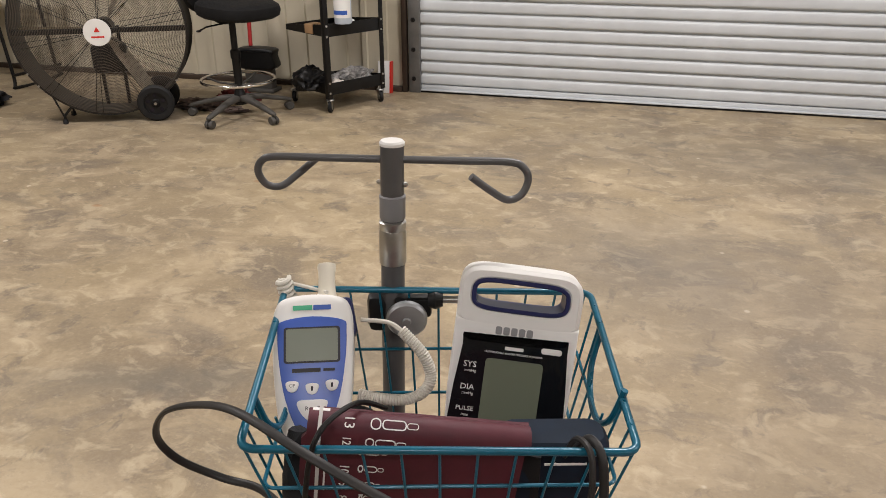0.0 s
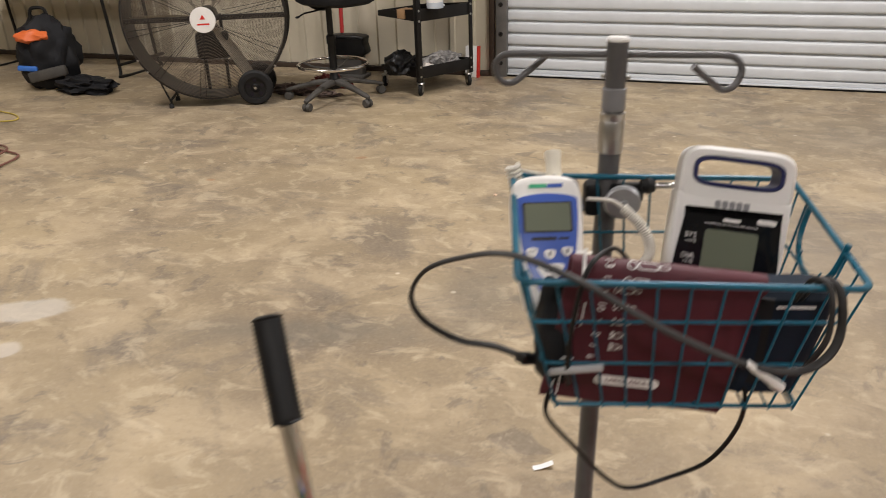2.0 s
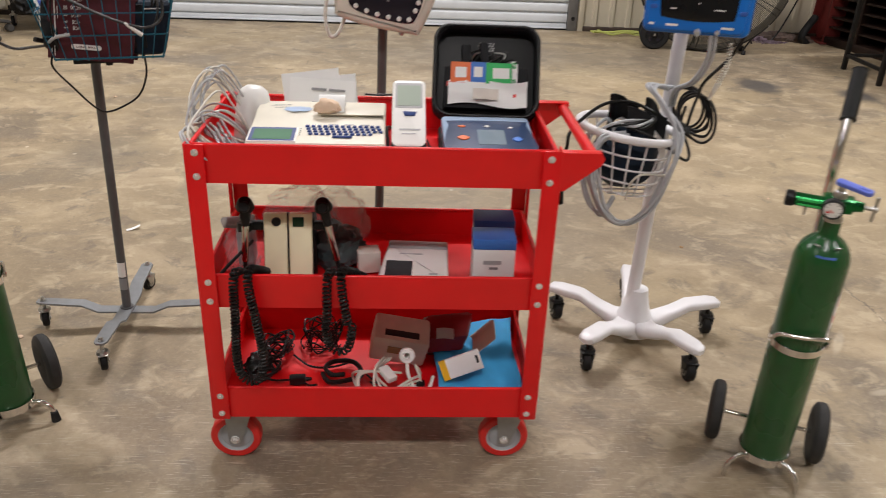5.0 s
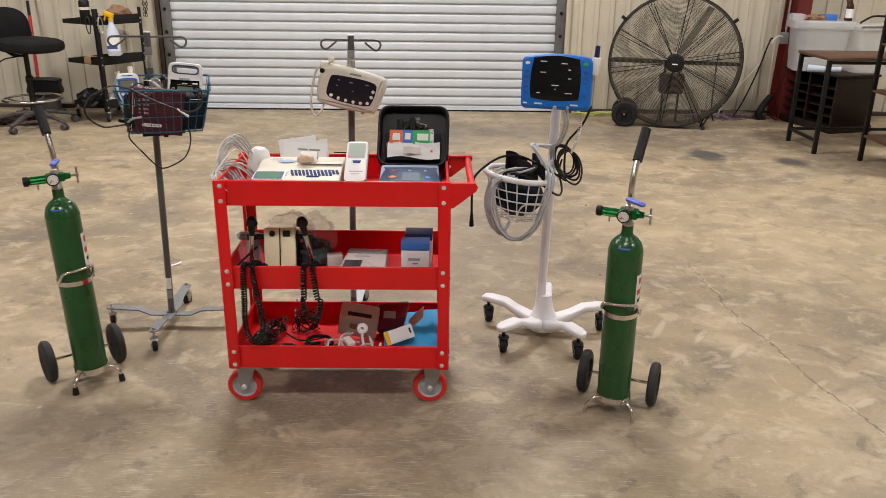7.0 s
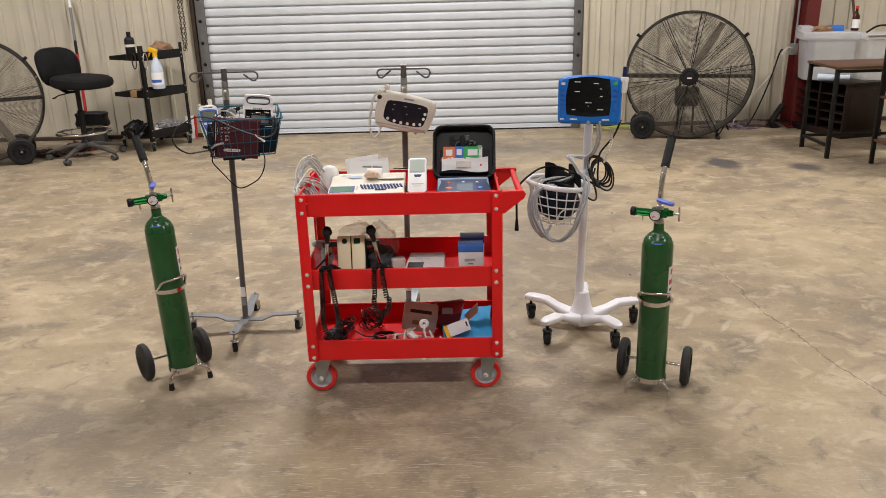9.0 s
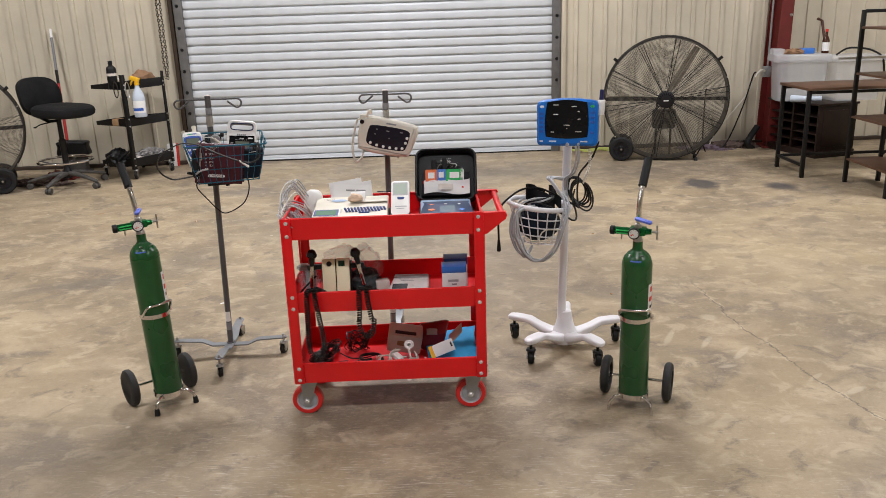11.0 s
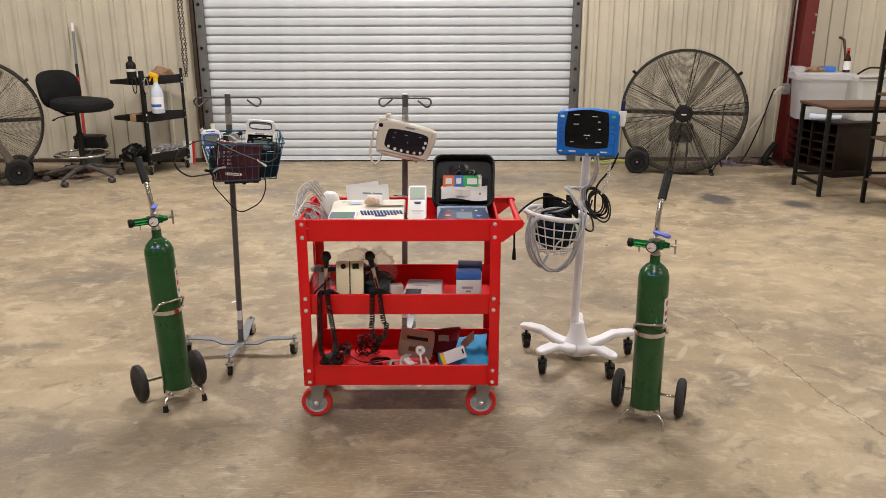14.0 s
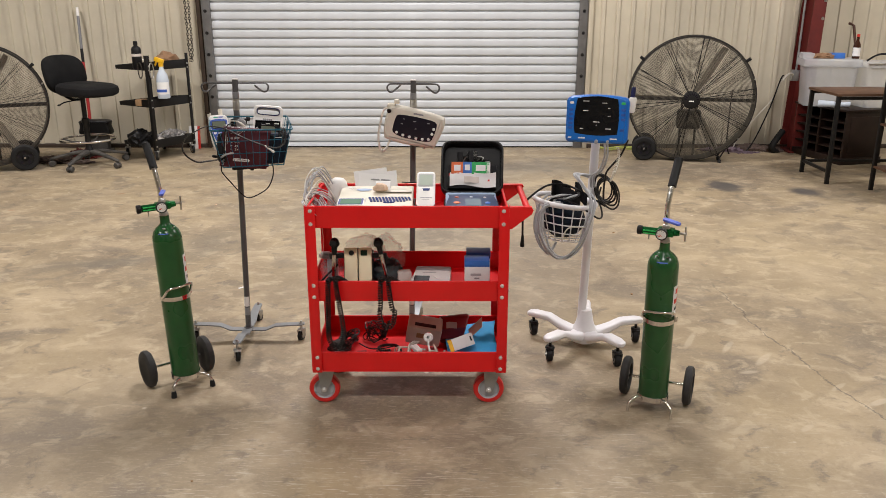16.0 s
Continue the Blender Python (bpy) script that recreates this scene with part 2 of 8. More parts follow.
LEGGREY = mat("silver_grey_enamel", (0.24, 0.25, 0.26), 0.42, 0.3, var=0.15, scale=40, bump=0.1)
COLLAR = mat("grey_plastic", (0.22, 0.22, 0.23), 0.45, var=0.1)
WHITEP = mat("white_plastic", (0.80, 0.79, 0.765), 0.38, var=0.05, scale=18, bump=0.03)
WHITEM = mat("white_enamel", (0.76, 0.75, 0.77), 0.34, var=0.08, scale=10, bump=0.03)
CREAM = mat("cream_plastic", (0.76, 0.71, 0.59), 0.45, var=0.10, scale=12, bump=0.06)
BEIGEMON = mat("beige_monitor_plastic", (0.66, 0.62, 0.53), 0.45, var=0.08, scale=14, bump=0.06)
PANELBEIGE = mat("yellowed_panel", (0.92, 0.84, 0.58), 0.42, var=0.08, scale=8, bump=0.03)
BLACKP = mat("black_plastic", (0.009, 0.009, 0.0095), 0.42, var=0.3, scale=30, bump=0.06)
BLACKG = mat("black_gloss_panel", (0.008, 0.009, 0.011), 0.12, var=0.2, scale=8, bump=0)
BLACKM = mat("black_steel_paint", (0.009, 0.0085, 0.0085), 0.42, 0.0, var=0.4, scale=18, bump=0.1)
RUBBER = mat("black_rubber", (0.012, 0.012, 0.0125), 0.62, var=0.3, scale=30, bump=0.12)
TYRE = mat("dusty_tyre", (0.040, 0.039, 0.038), 0.7, var=0.35, scale=25, bump=0.12)
HOSEGREY = mat("pale_grey_hose", (0.44, 0.45, 0.47), 0.4, var=0.12, bump=0.03)
HOSEK = mat("dark_grey_hose", (0.028, 0.026, 0.025), 0.45, var=0.2, bump=0.03)
GRIP = mat("ribbed_grip_rubber", (0.008, 0.008, 0.0085), 0.5, var=0.2, scale=40, bump=0.08)
CABLE = mat("black_cable", (0.009, 0.0085, 0.0085), 0.38, var=0.2, bump=0.02)
CABLEG = mat("grey_cable", (0.42, 0.42, 0.43), 0.4, var=0.1, bump=0.03)
CABLEW = mat("off_white_cable", (0.66, 0.63, 0.56), 0.42, var=0.08, bump=0.03)
TEAL = mat("teal_wire_coating", (0.004, 0.120, 0.195), 0.3, 0.1, var=0.2, scale=60, bump=0.05)
MAROON = mat("maroon_nylon", (0.090, 0.0105, 0.021), 0.62, var=0.22, scale=60, bump=0.35, bscale=1500, dist=0.0006)
NAVY = mat("navy_nylon", (0.005, 0.014, 0.030), 0.75, var=0.3, scale=60, bump=0.3, bscale=1500, dist=0.0006)
PRINTW = mat("white_print", (0.80, 0.79, 0.77), 0.55, var=0.03, bump=0)
PRINTG = mat("grey_print", (0.25, 0.25, 0.26), 0.5, var=0.03, bump=0)
PRINTD = mat("dark_print", (0.03, 0.03, 0.035), 0.5, var=0.03, bump=0)
PRINTB = mat("blue_print", (0.03, 0.10, 0.42), 0.5, var=0.03, bump=0)
PRINTGR = mat("green_print", (0.05, 0.42, 0.22), 0.5, var=0.03, bump=0)
BLUEFACE = mat("blue_faceplate", (0.055, 0.125, 0.50), 0.35, var=0.18, scale=7, bump=0.02)
LCD = mat("grey_green_lcd", (0.16, 0.18, 0.13), 0.3, var=0.06, scale=5, bump=0, spec=0.2)
LCDG = mat("green_lcd", (0.11, 0.24, 0.15), 0.18, var=0.06, scale=5, bump=0)
LCDL = mat("pale_lcd", (0.34, 0.40, 0.33), 0.35, var=0.05, scale=5, bump=0)
NAVYP = mat("navy_plastic", (0.014, 0.018, 0.085), 0.35, var=0.08, bump=0.02)
BLUEMON = mat("blue_monitor_plastic", (0.004, 0.160, 0.62), 0.36, var=0.06, scale=9, bump=0.03)
BLUETOG = mat("blue_toggle_plastic", (0.11, 0.16, 0.62), 0.42, var=0.08, bump=0.03)
AEDBLUE = mat("grey_blue_panel", (0.33, 0.44, 0.60), 0.36, var=0.06, bump=0.02)
AEDNAVY = mat("dark_blue_overlay", (0.018, 0.042, 0.11), 0.3, var=0.08, bump=0.02)
ORANGE = mat("orange_card", (0.75, 0.16, 0.04), 0.5, var=0.06, bump=0.02)
GREENC = mat("green_card", (0.02, 0.42, 0.10), 0.5, var=0.06, bump=0.02)
BLUEC = mat("blue_card", (0.04, 0.16, 0.55), 0.45, var=0.06, bump=0.02)
DKBLUEC = mat("dark_blue_card", (0.02, 0.05, 0.20), 0.45, var=0.06, bump=0.02)
PAPER = mat("white_paper", (0.80, 0.80, 0.79), 0.75, var=0.04, scale=10, bump=0.04)
CARD = mat("brown_cardboard", (0.36, 0.22, 0.11), 0.75, var=0.12, scale=40, bump=0.1)
CLOTHB = mat("sky_blue_drape", (0.05, 0.36, 0.70), 0.75, var=0.10, scale=30, bump=0.2, bscale=700)
CASE = mat("black_case_fabric", (0.011, 0.0115, 0.014), 0.7, var=0.3, scale=50, bump=0.35, bscale=900)
SEATF = mat("black_seat_fabric", (0.006, 0.006, 0.0065), 0.85, var=0.4, scale=40, bump=0.4, bscale=600)
STOOLG = mat("dusty_grey_nylon", (0.070, 0.065, 0.058), 0.6, var=0.3, scale=18, bump=0.1)
WOODT = mat("brown_board", (0.12, 0.058, 0.030), 0.5, var=0.35, scale=9, bump=0.1)
WOODD = mat("dark_stained_wood", (0.020, 0.010, 0.007), 0.42, var=0.4, scale=12, bump=0.08)
REDPRIMER = mat("red_oxide_primer", (0.14, 0.013, 0.010), 0.55, var=0.25, scale=8, bump=0.08)
DKRED = mat("dark_red_vinyl", (0.22, 0.006, 0.010), 0.4, var=0.25, scale=20, bump=0.1)
YELLOW = mat("yellow_plastic", (0.80, 0.46, 0.01), 0.4, var=0.08, bump=0.03)
TAN = mat("tan_bandage", (0.72, 0.53, 0.38), 0.8, var=0.12, scale=40, bump=0.3)
BROWNL = mat("tan_leather", (0.30, 0.17, 0.09), 0.7, var=0.25, scale=30, bump=0.3)
DIRT = mat("dust_and_leaf_litter", (0.17, 0.12, 0.10), 0.95, var=0.5, scale=40, bump=0.6)
LILAC = mat("faded_purple_rag", (0.22, 0.16, 0.20), 0.95, var=0.4, scale=40, bump=0.5)
HOSER = mat("faded_red_hose", (0.19, 0.085, 0.065), 0.6, var=0.2, bump=0.1)
HOSEY = mat("yellow_cord", (0.55, 0.42, 0.08), 0.6, var=0.2, bump=0.1)
HOSEG = mat("yellow_green_rope", (0.50, 0.55, 0.14), 0.7, var=0.2, bump=0.1)
REDTYRE = mat("red_polyurethane", (0.66, 0.022, 0.018), 0.4, var=0.12, scale=12, bump=0.04)
RIMGREY = mat("pale_grey_wheel", (0.42, 0.44, 0.47), 0.45, var=0.1, scale=20, bump=0.04)
BIN = clear("frosted_bin_plastic", (0.74, 0.76, 0.78), 0.35, alpha=0.36)
FILM = clear("clear_plastic_film", (0.62, 0.70, 0.72), 0.06, alpha=0.15)
BOTTLE = clear("milky_bottle_plastic", (0.62, 0.70, 0.80), 0.3, alpha=0.85)
GLASSG = mat("gauge_face", (0.80, 0.80, 0.78), 0.25, var=0.03, bump=0)
DIALRED = mat("dial_red", (0.6, 0.03, 0.02), 0.4, var=0.03, bump=0)
DARKSCR = mat("dark_screen", (0.014, 0.012, 0.020), 0.2, var=0.1, bump=0)
GREYDEV = mat("grey_beige_plastic", (0.68, 0.62, 0.56), 0.5, var=0.12, scale=20, bump=0.05)
DRUM = mat("dusty_black_drum", (0.024, 0.021, 0.019), 0.55, 0.2, var=0.4, scale=10, bump=0.1)
BLADE = mat("dusty_grey_blade", (0.60, 0.53, 0.42), 0.6, 0.2, var=0.3, scale=8, bump=0.05)
CHAINM = mat("dark_chain_steel", (0.06, 0.05, 0.042), 0.5, 0.5, var=0.3, bump=0.05)

# ---- the hall ----
XL, XR, YF, WALL = -9.0, 8.5, -12.0, 6.09
DOOR_L, DOOR_R, DOOR_H = -1.875, 2.135, 4.2


def concrete():
    m = bpy.data.materials.new("worn_concrete")
    m.use_nodes = True
    nt = m.node_tree
    N, L = nt.nodes, nt.links
    b = N["Principled BSDF"]
    tc = N.new("ShaderNodeTexCoord")

    def noise_node(scale, detail=6, rough=0.6, distort=0.0, vec=None):
        n = N.new("ShaderNodeTexNoise")
        n.inputs["Scale"].default_value, n.inputs["Detail"].default_value = scale, detail
        n.inputs["Roughness"].default_value, n.inputs["Distortion"].default_value = rough, distort
        L.new(vec or tc.outputs["Object"], n.inputs["Vector"])
        return n.outputs["Fac"]

    def ramp(src, p0, p1, c0=(0, 0, 0), c1=(1, 1, 1)):
        r = N.new("ShaderNodeValToRGB")
        r.color_ramp.elements[0].position, r.color_ramp.elements[1].position = p0, p1
        r.color_ramp.elements[0].color, r.color_ramp.elements[1].color = (*c0, 1), (*c1, 1)
        L.new(src, r.inputs["Fac"])
        return r.outputs[0]

    def blend(fac, a, c, mode="MIX", k=1.0):
        x = N.new("ShaderNodeMix")
        x.data_type, x.blend_type = "RGBA", mode
        if k != 1.0:
            q = N.new("ShaderNodeMath")
            q.operation = "MULTIPLY"
            q.inputs[1].default_value = k
            L.new(fac, q.inputs[0])
            fac = q.outputs[0]
        L.new(fac, x.inputs[0])
        L.new(a, x.inputs[6])
        if isinstance(c, tuple):
            x.inputs[7].default_value = (*c, 1)
        else:
            L.new(c, x.inputs[7])
        return x.outputs[2]

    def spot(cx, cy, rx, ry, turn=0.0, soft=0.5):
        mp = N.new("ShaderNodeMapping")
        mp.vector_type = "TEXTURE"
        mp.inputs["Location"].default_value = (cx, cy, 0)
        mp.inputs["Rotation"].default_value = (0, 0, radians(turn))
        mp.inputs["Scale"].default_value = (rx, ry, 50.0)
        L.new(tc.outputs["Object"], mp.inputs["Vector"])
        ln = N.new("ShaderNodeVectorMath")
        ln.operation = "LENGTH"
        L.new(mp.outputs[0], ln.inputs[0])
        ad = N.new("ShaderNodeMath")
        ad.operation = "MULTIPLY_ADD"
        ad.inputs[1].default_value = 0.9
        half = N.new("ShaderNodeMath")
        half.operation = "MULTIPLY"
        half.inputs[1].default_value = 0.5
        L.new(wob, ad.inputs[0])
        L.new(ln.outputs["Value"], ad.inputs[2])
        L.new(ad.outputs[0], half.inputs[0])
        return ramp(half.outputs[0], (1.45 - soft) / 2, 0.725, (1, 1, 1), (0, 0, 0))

    wob = noise_node(5.0, 5, 0.65)
    base = ramp(noise_node(0.75, 7, 0.62, 0.5), 0.36, 0.64, (0.202, 0.156, 0.104), (0.360, 0.282, 0.172))
    # pale trowelled patches and darker blotches, streaked along the pour
    st = N.new("ShaderNodeMapping")
    st.inputs["Rotation"].default_value = (0, 0, radians(12))
    st.inputs["Scale"].default_value = (0.85, 1.15, 1)
    L.new(tc.outputs["Object"], st.inputs["Vector"])
    base = blend(ramp(noise_node(2.8, 7, 0.64, 0.6, st.outputs[0]), 0.47, 0.62), base, (0.50, 0.40, 0.265), k=0.46)
    base = blend(ramp(noise_node(1.9, 7, 0.66, 0.6, st.outputs[0]), 0.37, 0.47, (1, 1, 1), (0, 0, 0)), base, (0.165, 0.135, 0.102), k=0.70)
    base = blend(ramp(noise_node(8.0, 6, 0.62, 0.7, st.outputs[0]), 0.535, 0.63), base, (0.55, 0.455, 0.31), k=0.42)
    base = blend(ramp(noise_node(6.0, 6, 0.64, 0.6), 0.35, 0.42, (1, 1, 1), (0, 0, 0)), base, (0.12, 0.10, 0.08), k=0.55)
    base = blend(ramp(noise_node(24, 8, 0.75, 0.2), 0.57, 0.64), base, (0.60, 0.50, 0.35), k=0.22)
    base = blend(ramp(noise_node(19, 8, 0.75, 0.2), 0.39, 0.44, (1, 1, 1), (0, 0, 0)), base, (0.14, 0.115, 0.085), k=0.20)
    fine = noise_node(55, 4, 0.7)
    base = blend(ramp(fine, 0.46, 0.62), base, (0.52, 0.445, 0.335), k=0.10)
    base = blend(ramp(noise_node(70, 5, 0.75), 0.36, 0.46, (1, 1, 1), (0, 0, 0)), base, (0.12, 0.10, 0.08), k=0.12)
    # scuffs: thin pale scratches where things are dragged
    black = N.new("ShaderNodeRGB")
    black.outputs[0].default_value = (0, 0, 0, 1)
    for turn, sc, k in ((63, (1.3, 34, 1), 0.5), (-48, (1.1, 30, 1), 0.4), (72, (3.4, 70, 1), 0.95), (-52, (3.8, 78, 1), 0.95), (38, (3.2, 66, 1), 0.9), (-75, (4.2, 84, 1), 0.95)):
        mp = N.new("ShaderNodeMapping")
        mp.inputs["Rotation"].default_value = (0, 0, radians(turn))
        mp.inputs["Scale"].default_value = sc
        L.new(tc.outputs["Object"], mp.inputs["Vector"])
        line = ramp(noise_node(1.6, 3, 0.5, 0.35, mp.outputs[0]), 0.70 if sc[0] < 2 else 0.685, 0.73 if sc[0] < 2 else 0.70)
        gate = blend(spot(0.7, -0.7, 2.4, 2.0, 0, 1.1), black.outputs[0], ramp(noise_node(1.6 + 0.01 * turn, 2, 0.5), 0.46, 0.58))
        mu = N.new("ShaderNodeMath")
        mu.operation = "MULTIPLY"
        L.new(line, mu.inputs[0])
        L.new(gate, mu.inputs[1])
        base = blend(mu.outputs[0], base, (0.60, 0.54, 0.43), k=k)
    # short pale scrapes where things are dragged, in front of the cart
    for turn, sc in ((20, (7, 120, 1)), (66, (8, 130, 1)), (-35, (7, 125, 1)), (-80, (9, 140, 1)), (48, (11, 150, 1))):
        mp = N.new("ShaderNodeMapping")
        mp.inputs["Rotation"].default_value = (0, 0, radians(turn))
        mp.inputs["Scale"].default_value = sc
        L.new(tc.outputs["Object"], mp.inputs["Vector"])
        line = ramp(noise_node(1.6, 2, 0.5, 0.3, mp.outputs[0]), 0.675, 0.70)
        mu = N.new("ShaderNodeMath")
        mu.operation = "MULTIPLY"
        L.new(line, mu.inputs[0])
        L.new(spot(0.55, -0.75, 1.9, 1.5, 0, 0.9), mu.inputs[1])
        base = blend(mu.outputs[0], base, (0.62, 0.55, 0.44), k=0.85)
    # rare pale specks
    vo = N.new("ShaderNodeTexVoronoi")
    vo.inputs["Scale"].default_value = 3.2
    L.new(tc.outputs["Object"], vo.inputs["Vector"])
    base = blend(ramp(vo.outputs["Distance"], 0.025, 0.045, (1, 1, 1), (0, 0, 0)), base, (0.66, 0.58, 0.46), k=0.7)
    # stains with a place of their own, and broad soft areas, darker and paler
    for args, col, k in (
        ((-2.60, 1.735, 0.18, 0.10, 20, 0.22), (0.52, 0.485, 0.43), 0.6),
        ((-2.44, 1.484, 0.06, 0.06, 0, 0.3), (0.54, 0.49, 0.42), 0.7),
        ((3.20, 4.115, 0.17, 0.26, 10, 0.4), (0.06, 0.058, 0.06), 0.85),
        ((3.84, 3.90, 0.17, 0.18, 0, 0.5), (0.06, 0.058, 0.06), 0.85),
        ((-0.95, 2.35, 0.34, 0.42, 0, 0.9), (0.13, 0.12, 0.10), 0.45),
        ((-1.5, 1.9, 0.7, 0.14, 15, 0.8), (0.13, 0.12, 0.10), 0.5),
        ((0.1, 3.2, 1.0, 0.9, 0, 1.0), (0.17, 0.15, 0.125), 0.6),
        ((1.6, 4.9, 2.6, 0.7, 0, 1.0), (0.14, 0.125, 0.105), 0.6),
        ((-2.79, 3.23, 0.035, 0.022, 0, 0.5), (0.30, 0.14, 0.06), 0.6),
        ((-2.136, 3.80, 0.045, 0.025, 20, 0.5), (0.30, 0.14, 0.06), 0.55),
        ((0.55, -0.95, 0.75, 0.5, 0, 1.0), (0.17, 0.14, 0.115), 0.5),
        ((2.175, 0.947, 0.05, 0.05, 0, 0.4), (0.50, 0.43, 0.32), 0.5),
        ((1.90, 0.72, 0.130, 0.020, 62, 0.4), (0.56, 0.48, 0.36), 0.38),
        ((2.06, 0.64, 0.095, 0.020, 57, 0.4), (0.56, 0.48, 0.36), 0.42),
        ((2.18, 0.50, 0.095, 0.020, 50, 0.4), (0.56, 0.48, 0.36), 0.42),
        ((2.06, 0.36, 0.060, 0.020, 11, 0.4), (0.56, 0.48, 0.36), 0.42),
        ((2.50, 0.08, 0.075, 0.022, 29, 0.4), (0.58, 0.50, 0.38), 0.5),
        ((2.40, 0.22, 0.065, 0.016, 39, 0.4), (0.56, 0.48, 0.36), 0.38),
        ((2.11, -0.13, 0.055, 0.018, 40, 0.4), (0.56, 0.48, 0.36), 0.38),
        # shade before and left of the cart, painted in as two broad darker areas
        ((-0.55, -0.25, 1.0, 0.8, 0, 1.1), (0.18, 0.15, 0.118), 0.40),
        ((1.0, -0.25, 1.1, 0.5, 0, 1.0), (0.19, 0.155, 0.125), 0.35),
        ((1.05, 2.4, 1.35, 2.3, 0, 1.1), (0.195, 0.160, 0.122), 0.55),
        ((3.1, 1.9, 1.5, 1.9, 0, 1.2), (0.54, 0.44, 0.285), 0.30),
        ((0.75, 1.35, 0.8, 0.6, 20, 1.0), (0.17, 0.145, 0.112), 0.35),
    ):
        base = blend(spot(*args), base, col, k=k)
    # one long crack
    sep = N.new("ShaderNodeSeparateXYZ")
    L.new(tc.outputs["Object"], sep.inputs[0])

    def calc(op, a, c):
        q = N.new("ShaderNodeMath")
        q.operation = op
        for k, v in enumerate((a, c)):
            if isinstance(v, (int, float)):
                q.inputs[k].default_value = v
            else:
                L.new(v, q.inputs[k])
        return q.outputs[0]

    X, Y = sep.outputs["X"], sep.outputs["Y"]
    bow = calc("SUBTRACT", calc("MULTIPLY", Y, 0.235), calc("MULTIPLY", calc("MULTIPLY", Y, Y), 0.08))
    line = calc("SUBTRACT", calc("ADD", calc("ADD", X, bow), calc("MULTIPLY", noise_node(3.0, 8, 0.75), 0.16)), 2.52)
    off = calc("ABSOLUTE", line, 0.0)
    wide = calc("ADD", off, calc("MULTIPLY", calc("SUBTRACT", noise_node(14, 4, 0.7), 0.5), 0.016))
    crack = ramp(wide, 0.0015, 0.0062, (1, 1, 1), (0, 0, 0))
    rim = ramp(off, 0.004, 0.016, (1, 1, 1), (0, 0, 0))
    rim = calc("MULTIPLY", rim, ramp(noise_node(11, 5, 0.7), 0.50, 0.60))
    yg = N.new("ShaderNodeMapRange")
    yg.inputs[1].default_value, yg.inputs[2].default_value = 1.7, 1.3
    L.new(Y, yg.inputs[0])
    base = blend(calc("MULTIPLY", rim, yg.outputs[0]), base, (0.60, 0.50, 0.35), k=0.85)
    base = blend(calc("MULTIPLY", crack, yg.outputs[0]), base, (0.10, 0.085, 0.065), k=0.85)
    L.new(base, b.inputs["Base Color"])
    ro = N.new("ShaderNodeMapRange")
    ro.inputs[1].default_value, ro.inputs[2].default_value, ro.inputs[3].default_value, ro.inputs[4].default_value = 0.3, 0.7, 0.36, 0.66
    L.new(noise_node(1.6, 5, 0.6), ro.inputs[0])
    L.new(ro.outputs[0], b.inputs["Roughness"])
    b.inputs["Specular IOR Level"].default_value = 0.45
    bp = N.new("ShaderNodeBump")
    bp.inputs["Strength"].default_value, bp.inputs["Distance"].default_value = 0.25, 0.004
    L.new(noise_node(16, 8, 0.7), bp.inputs["Height"])
    L.new(bp.outputs[0], b.inputs["Normal"])
    return m


CONCRETE = concrete()
TANWALL = mat("tan_wall_panel", (0.595, 0.54, 0.42), 0.42, var=0.16, scale=2.2, bump=0.03, bscale=40, spec=0.4)
SLATM = mat("off_white_door_slat", (0.580, 0.608, 0.632), 0.42, 0.0, var=0.10, scale=5, bump=0.03, bscale=60)
JAMBM = mat("grey_jamb_steel", (0.20, 0.20, 0.20), 0.45, 0.5, var=0.25, scale=14, bump=0.08)
TRIMB = mat("brown_trim", (0.055, 0.038, 0.028), 0.5, var=0.25, scale=10, bump=0.06)
CEILM = mat("white_insulation_facing", (0.45, 0.44, 0.42), 0.7, var=0.08, scale=4, bump=0.2)
SEALM = mat("black_door_seal", (0.012, 0.012, 0.012), 0.7, var=0.3, bump=0.1)

bm = BM()
box(bm, ((XL + XR) / 2, (YF + 9) / 2, -0.1), (XR - XL + 0.6, 9 - YF + 0.6, 0.2))
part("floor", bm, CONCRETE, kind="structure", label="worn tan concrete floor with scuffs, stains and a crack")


def ribbed(name, a, b, z0, z1, label, pitch=0.168, start=0.1):
    """A ribbed steel wall from a to b; the ribs stand towards the left of a-b, the first one at start."""
    A, B = Vector((*a, 0)), Vector((*b, 0))
    d = (B - A).normalized()
    n = Vector((-d.y, d.x, 0))
    length = (B - A).length
    prof, s = [(0.0, 0.0)], start
    while s + 0.06 < length:
        prof += [(s, 0.0), (s + 0.007, 0.019), (s + 0.045, 0.019), (s + 0.052, 0.0)]
        s += pitch
    prof.append((length, 0.0))
    bm = BM()
    front = [A + d * s + n * h for s, h in prof]
    back = [A + d * length - n * 0.12, A - n * 0.12]
    loop = front + back
    loft(bm, [[Vector((p.x, p.y, z)) for p in loop] for z in (z0, z1)])
    return part(name, bm, TANWALL, kind="structure", label=label, sharp=20)


ribbed("wall_north_left", (DOOR_L - 0.10, WALL), (XL, WALL), 0.0, CEILING, "tan ribbed steel wall panels beside the roller door", 0.175, 0.171)
ribbed("wall_north_right", (XR, WALL), (DOOR_R + 0.09, WALL), 0.0, CEILING, "tan ribbed steel wall panels beside the roller door", 0.161, 0.119)
ribbed("wall_north_above", (DOOR_R + 0.09, WALL), (DOOR_L - 0.10, WALL), DOOR_H, CEILING, "tan ribbed steel wall above the roller door")
ribbed("wall_west", (XL, WALL), (XL, YF), 0.0, CEILING, "tan ribbed steel side wall")
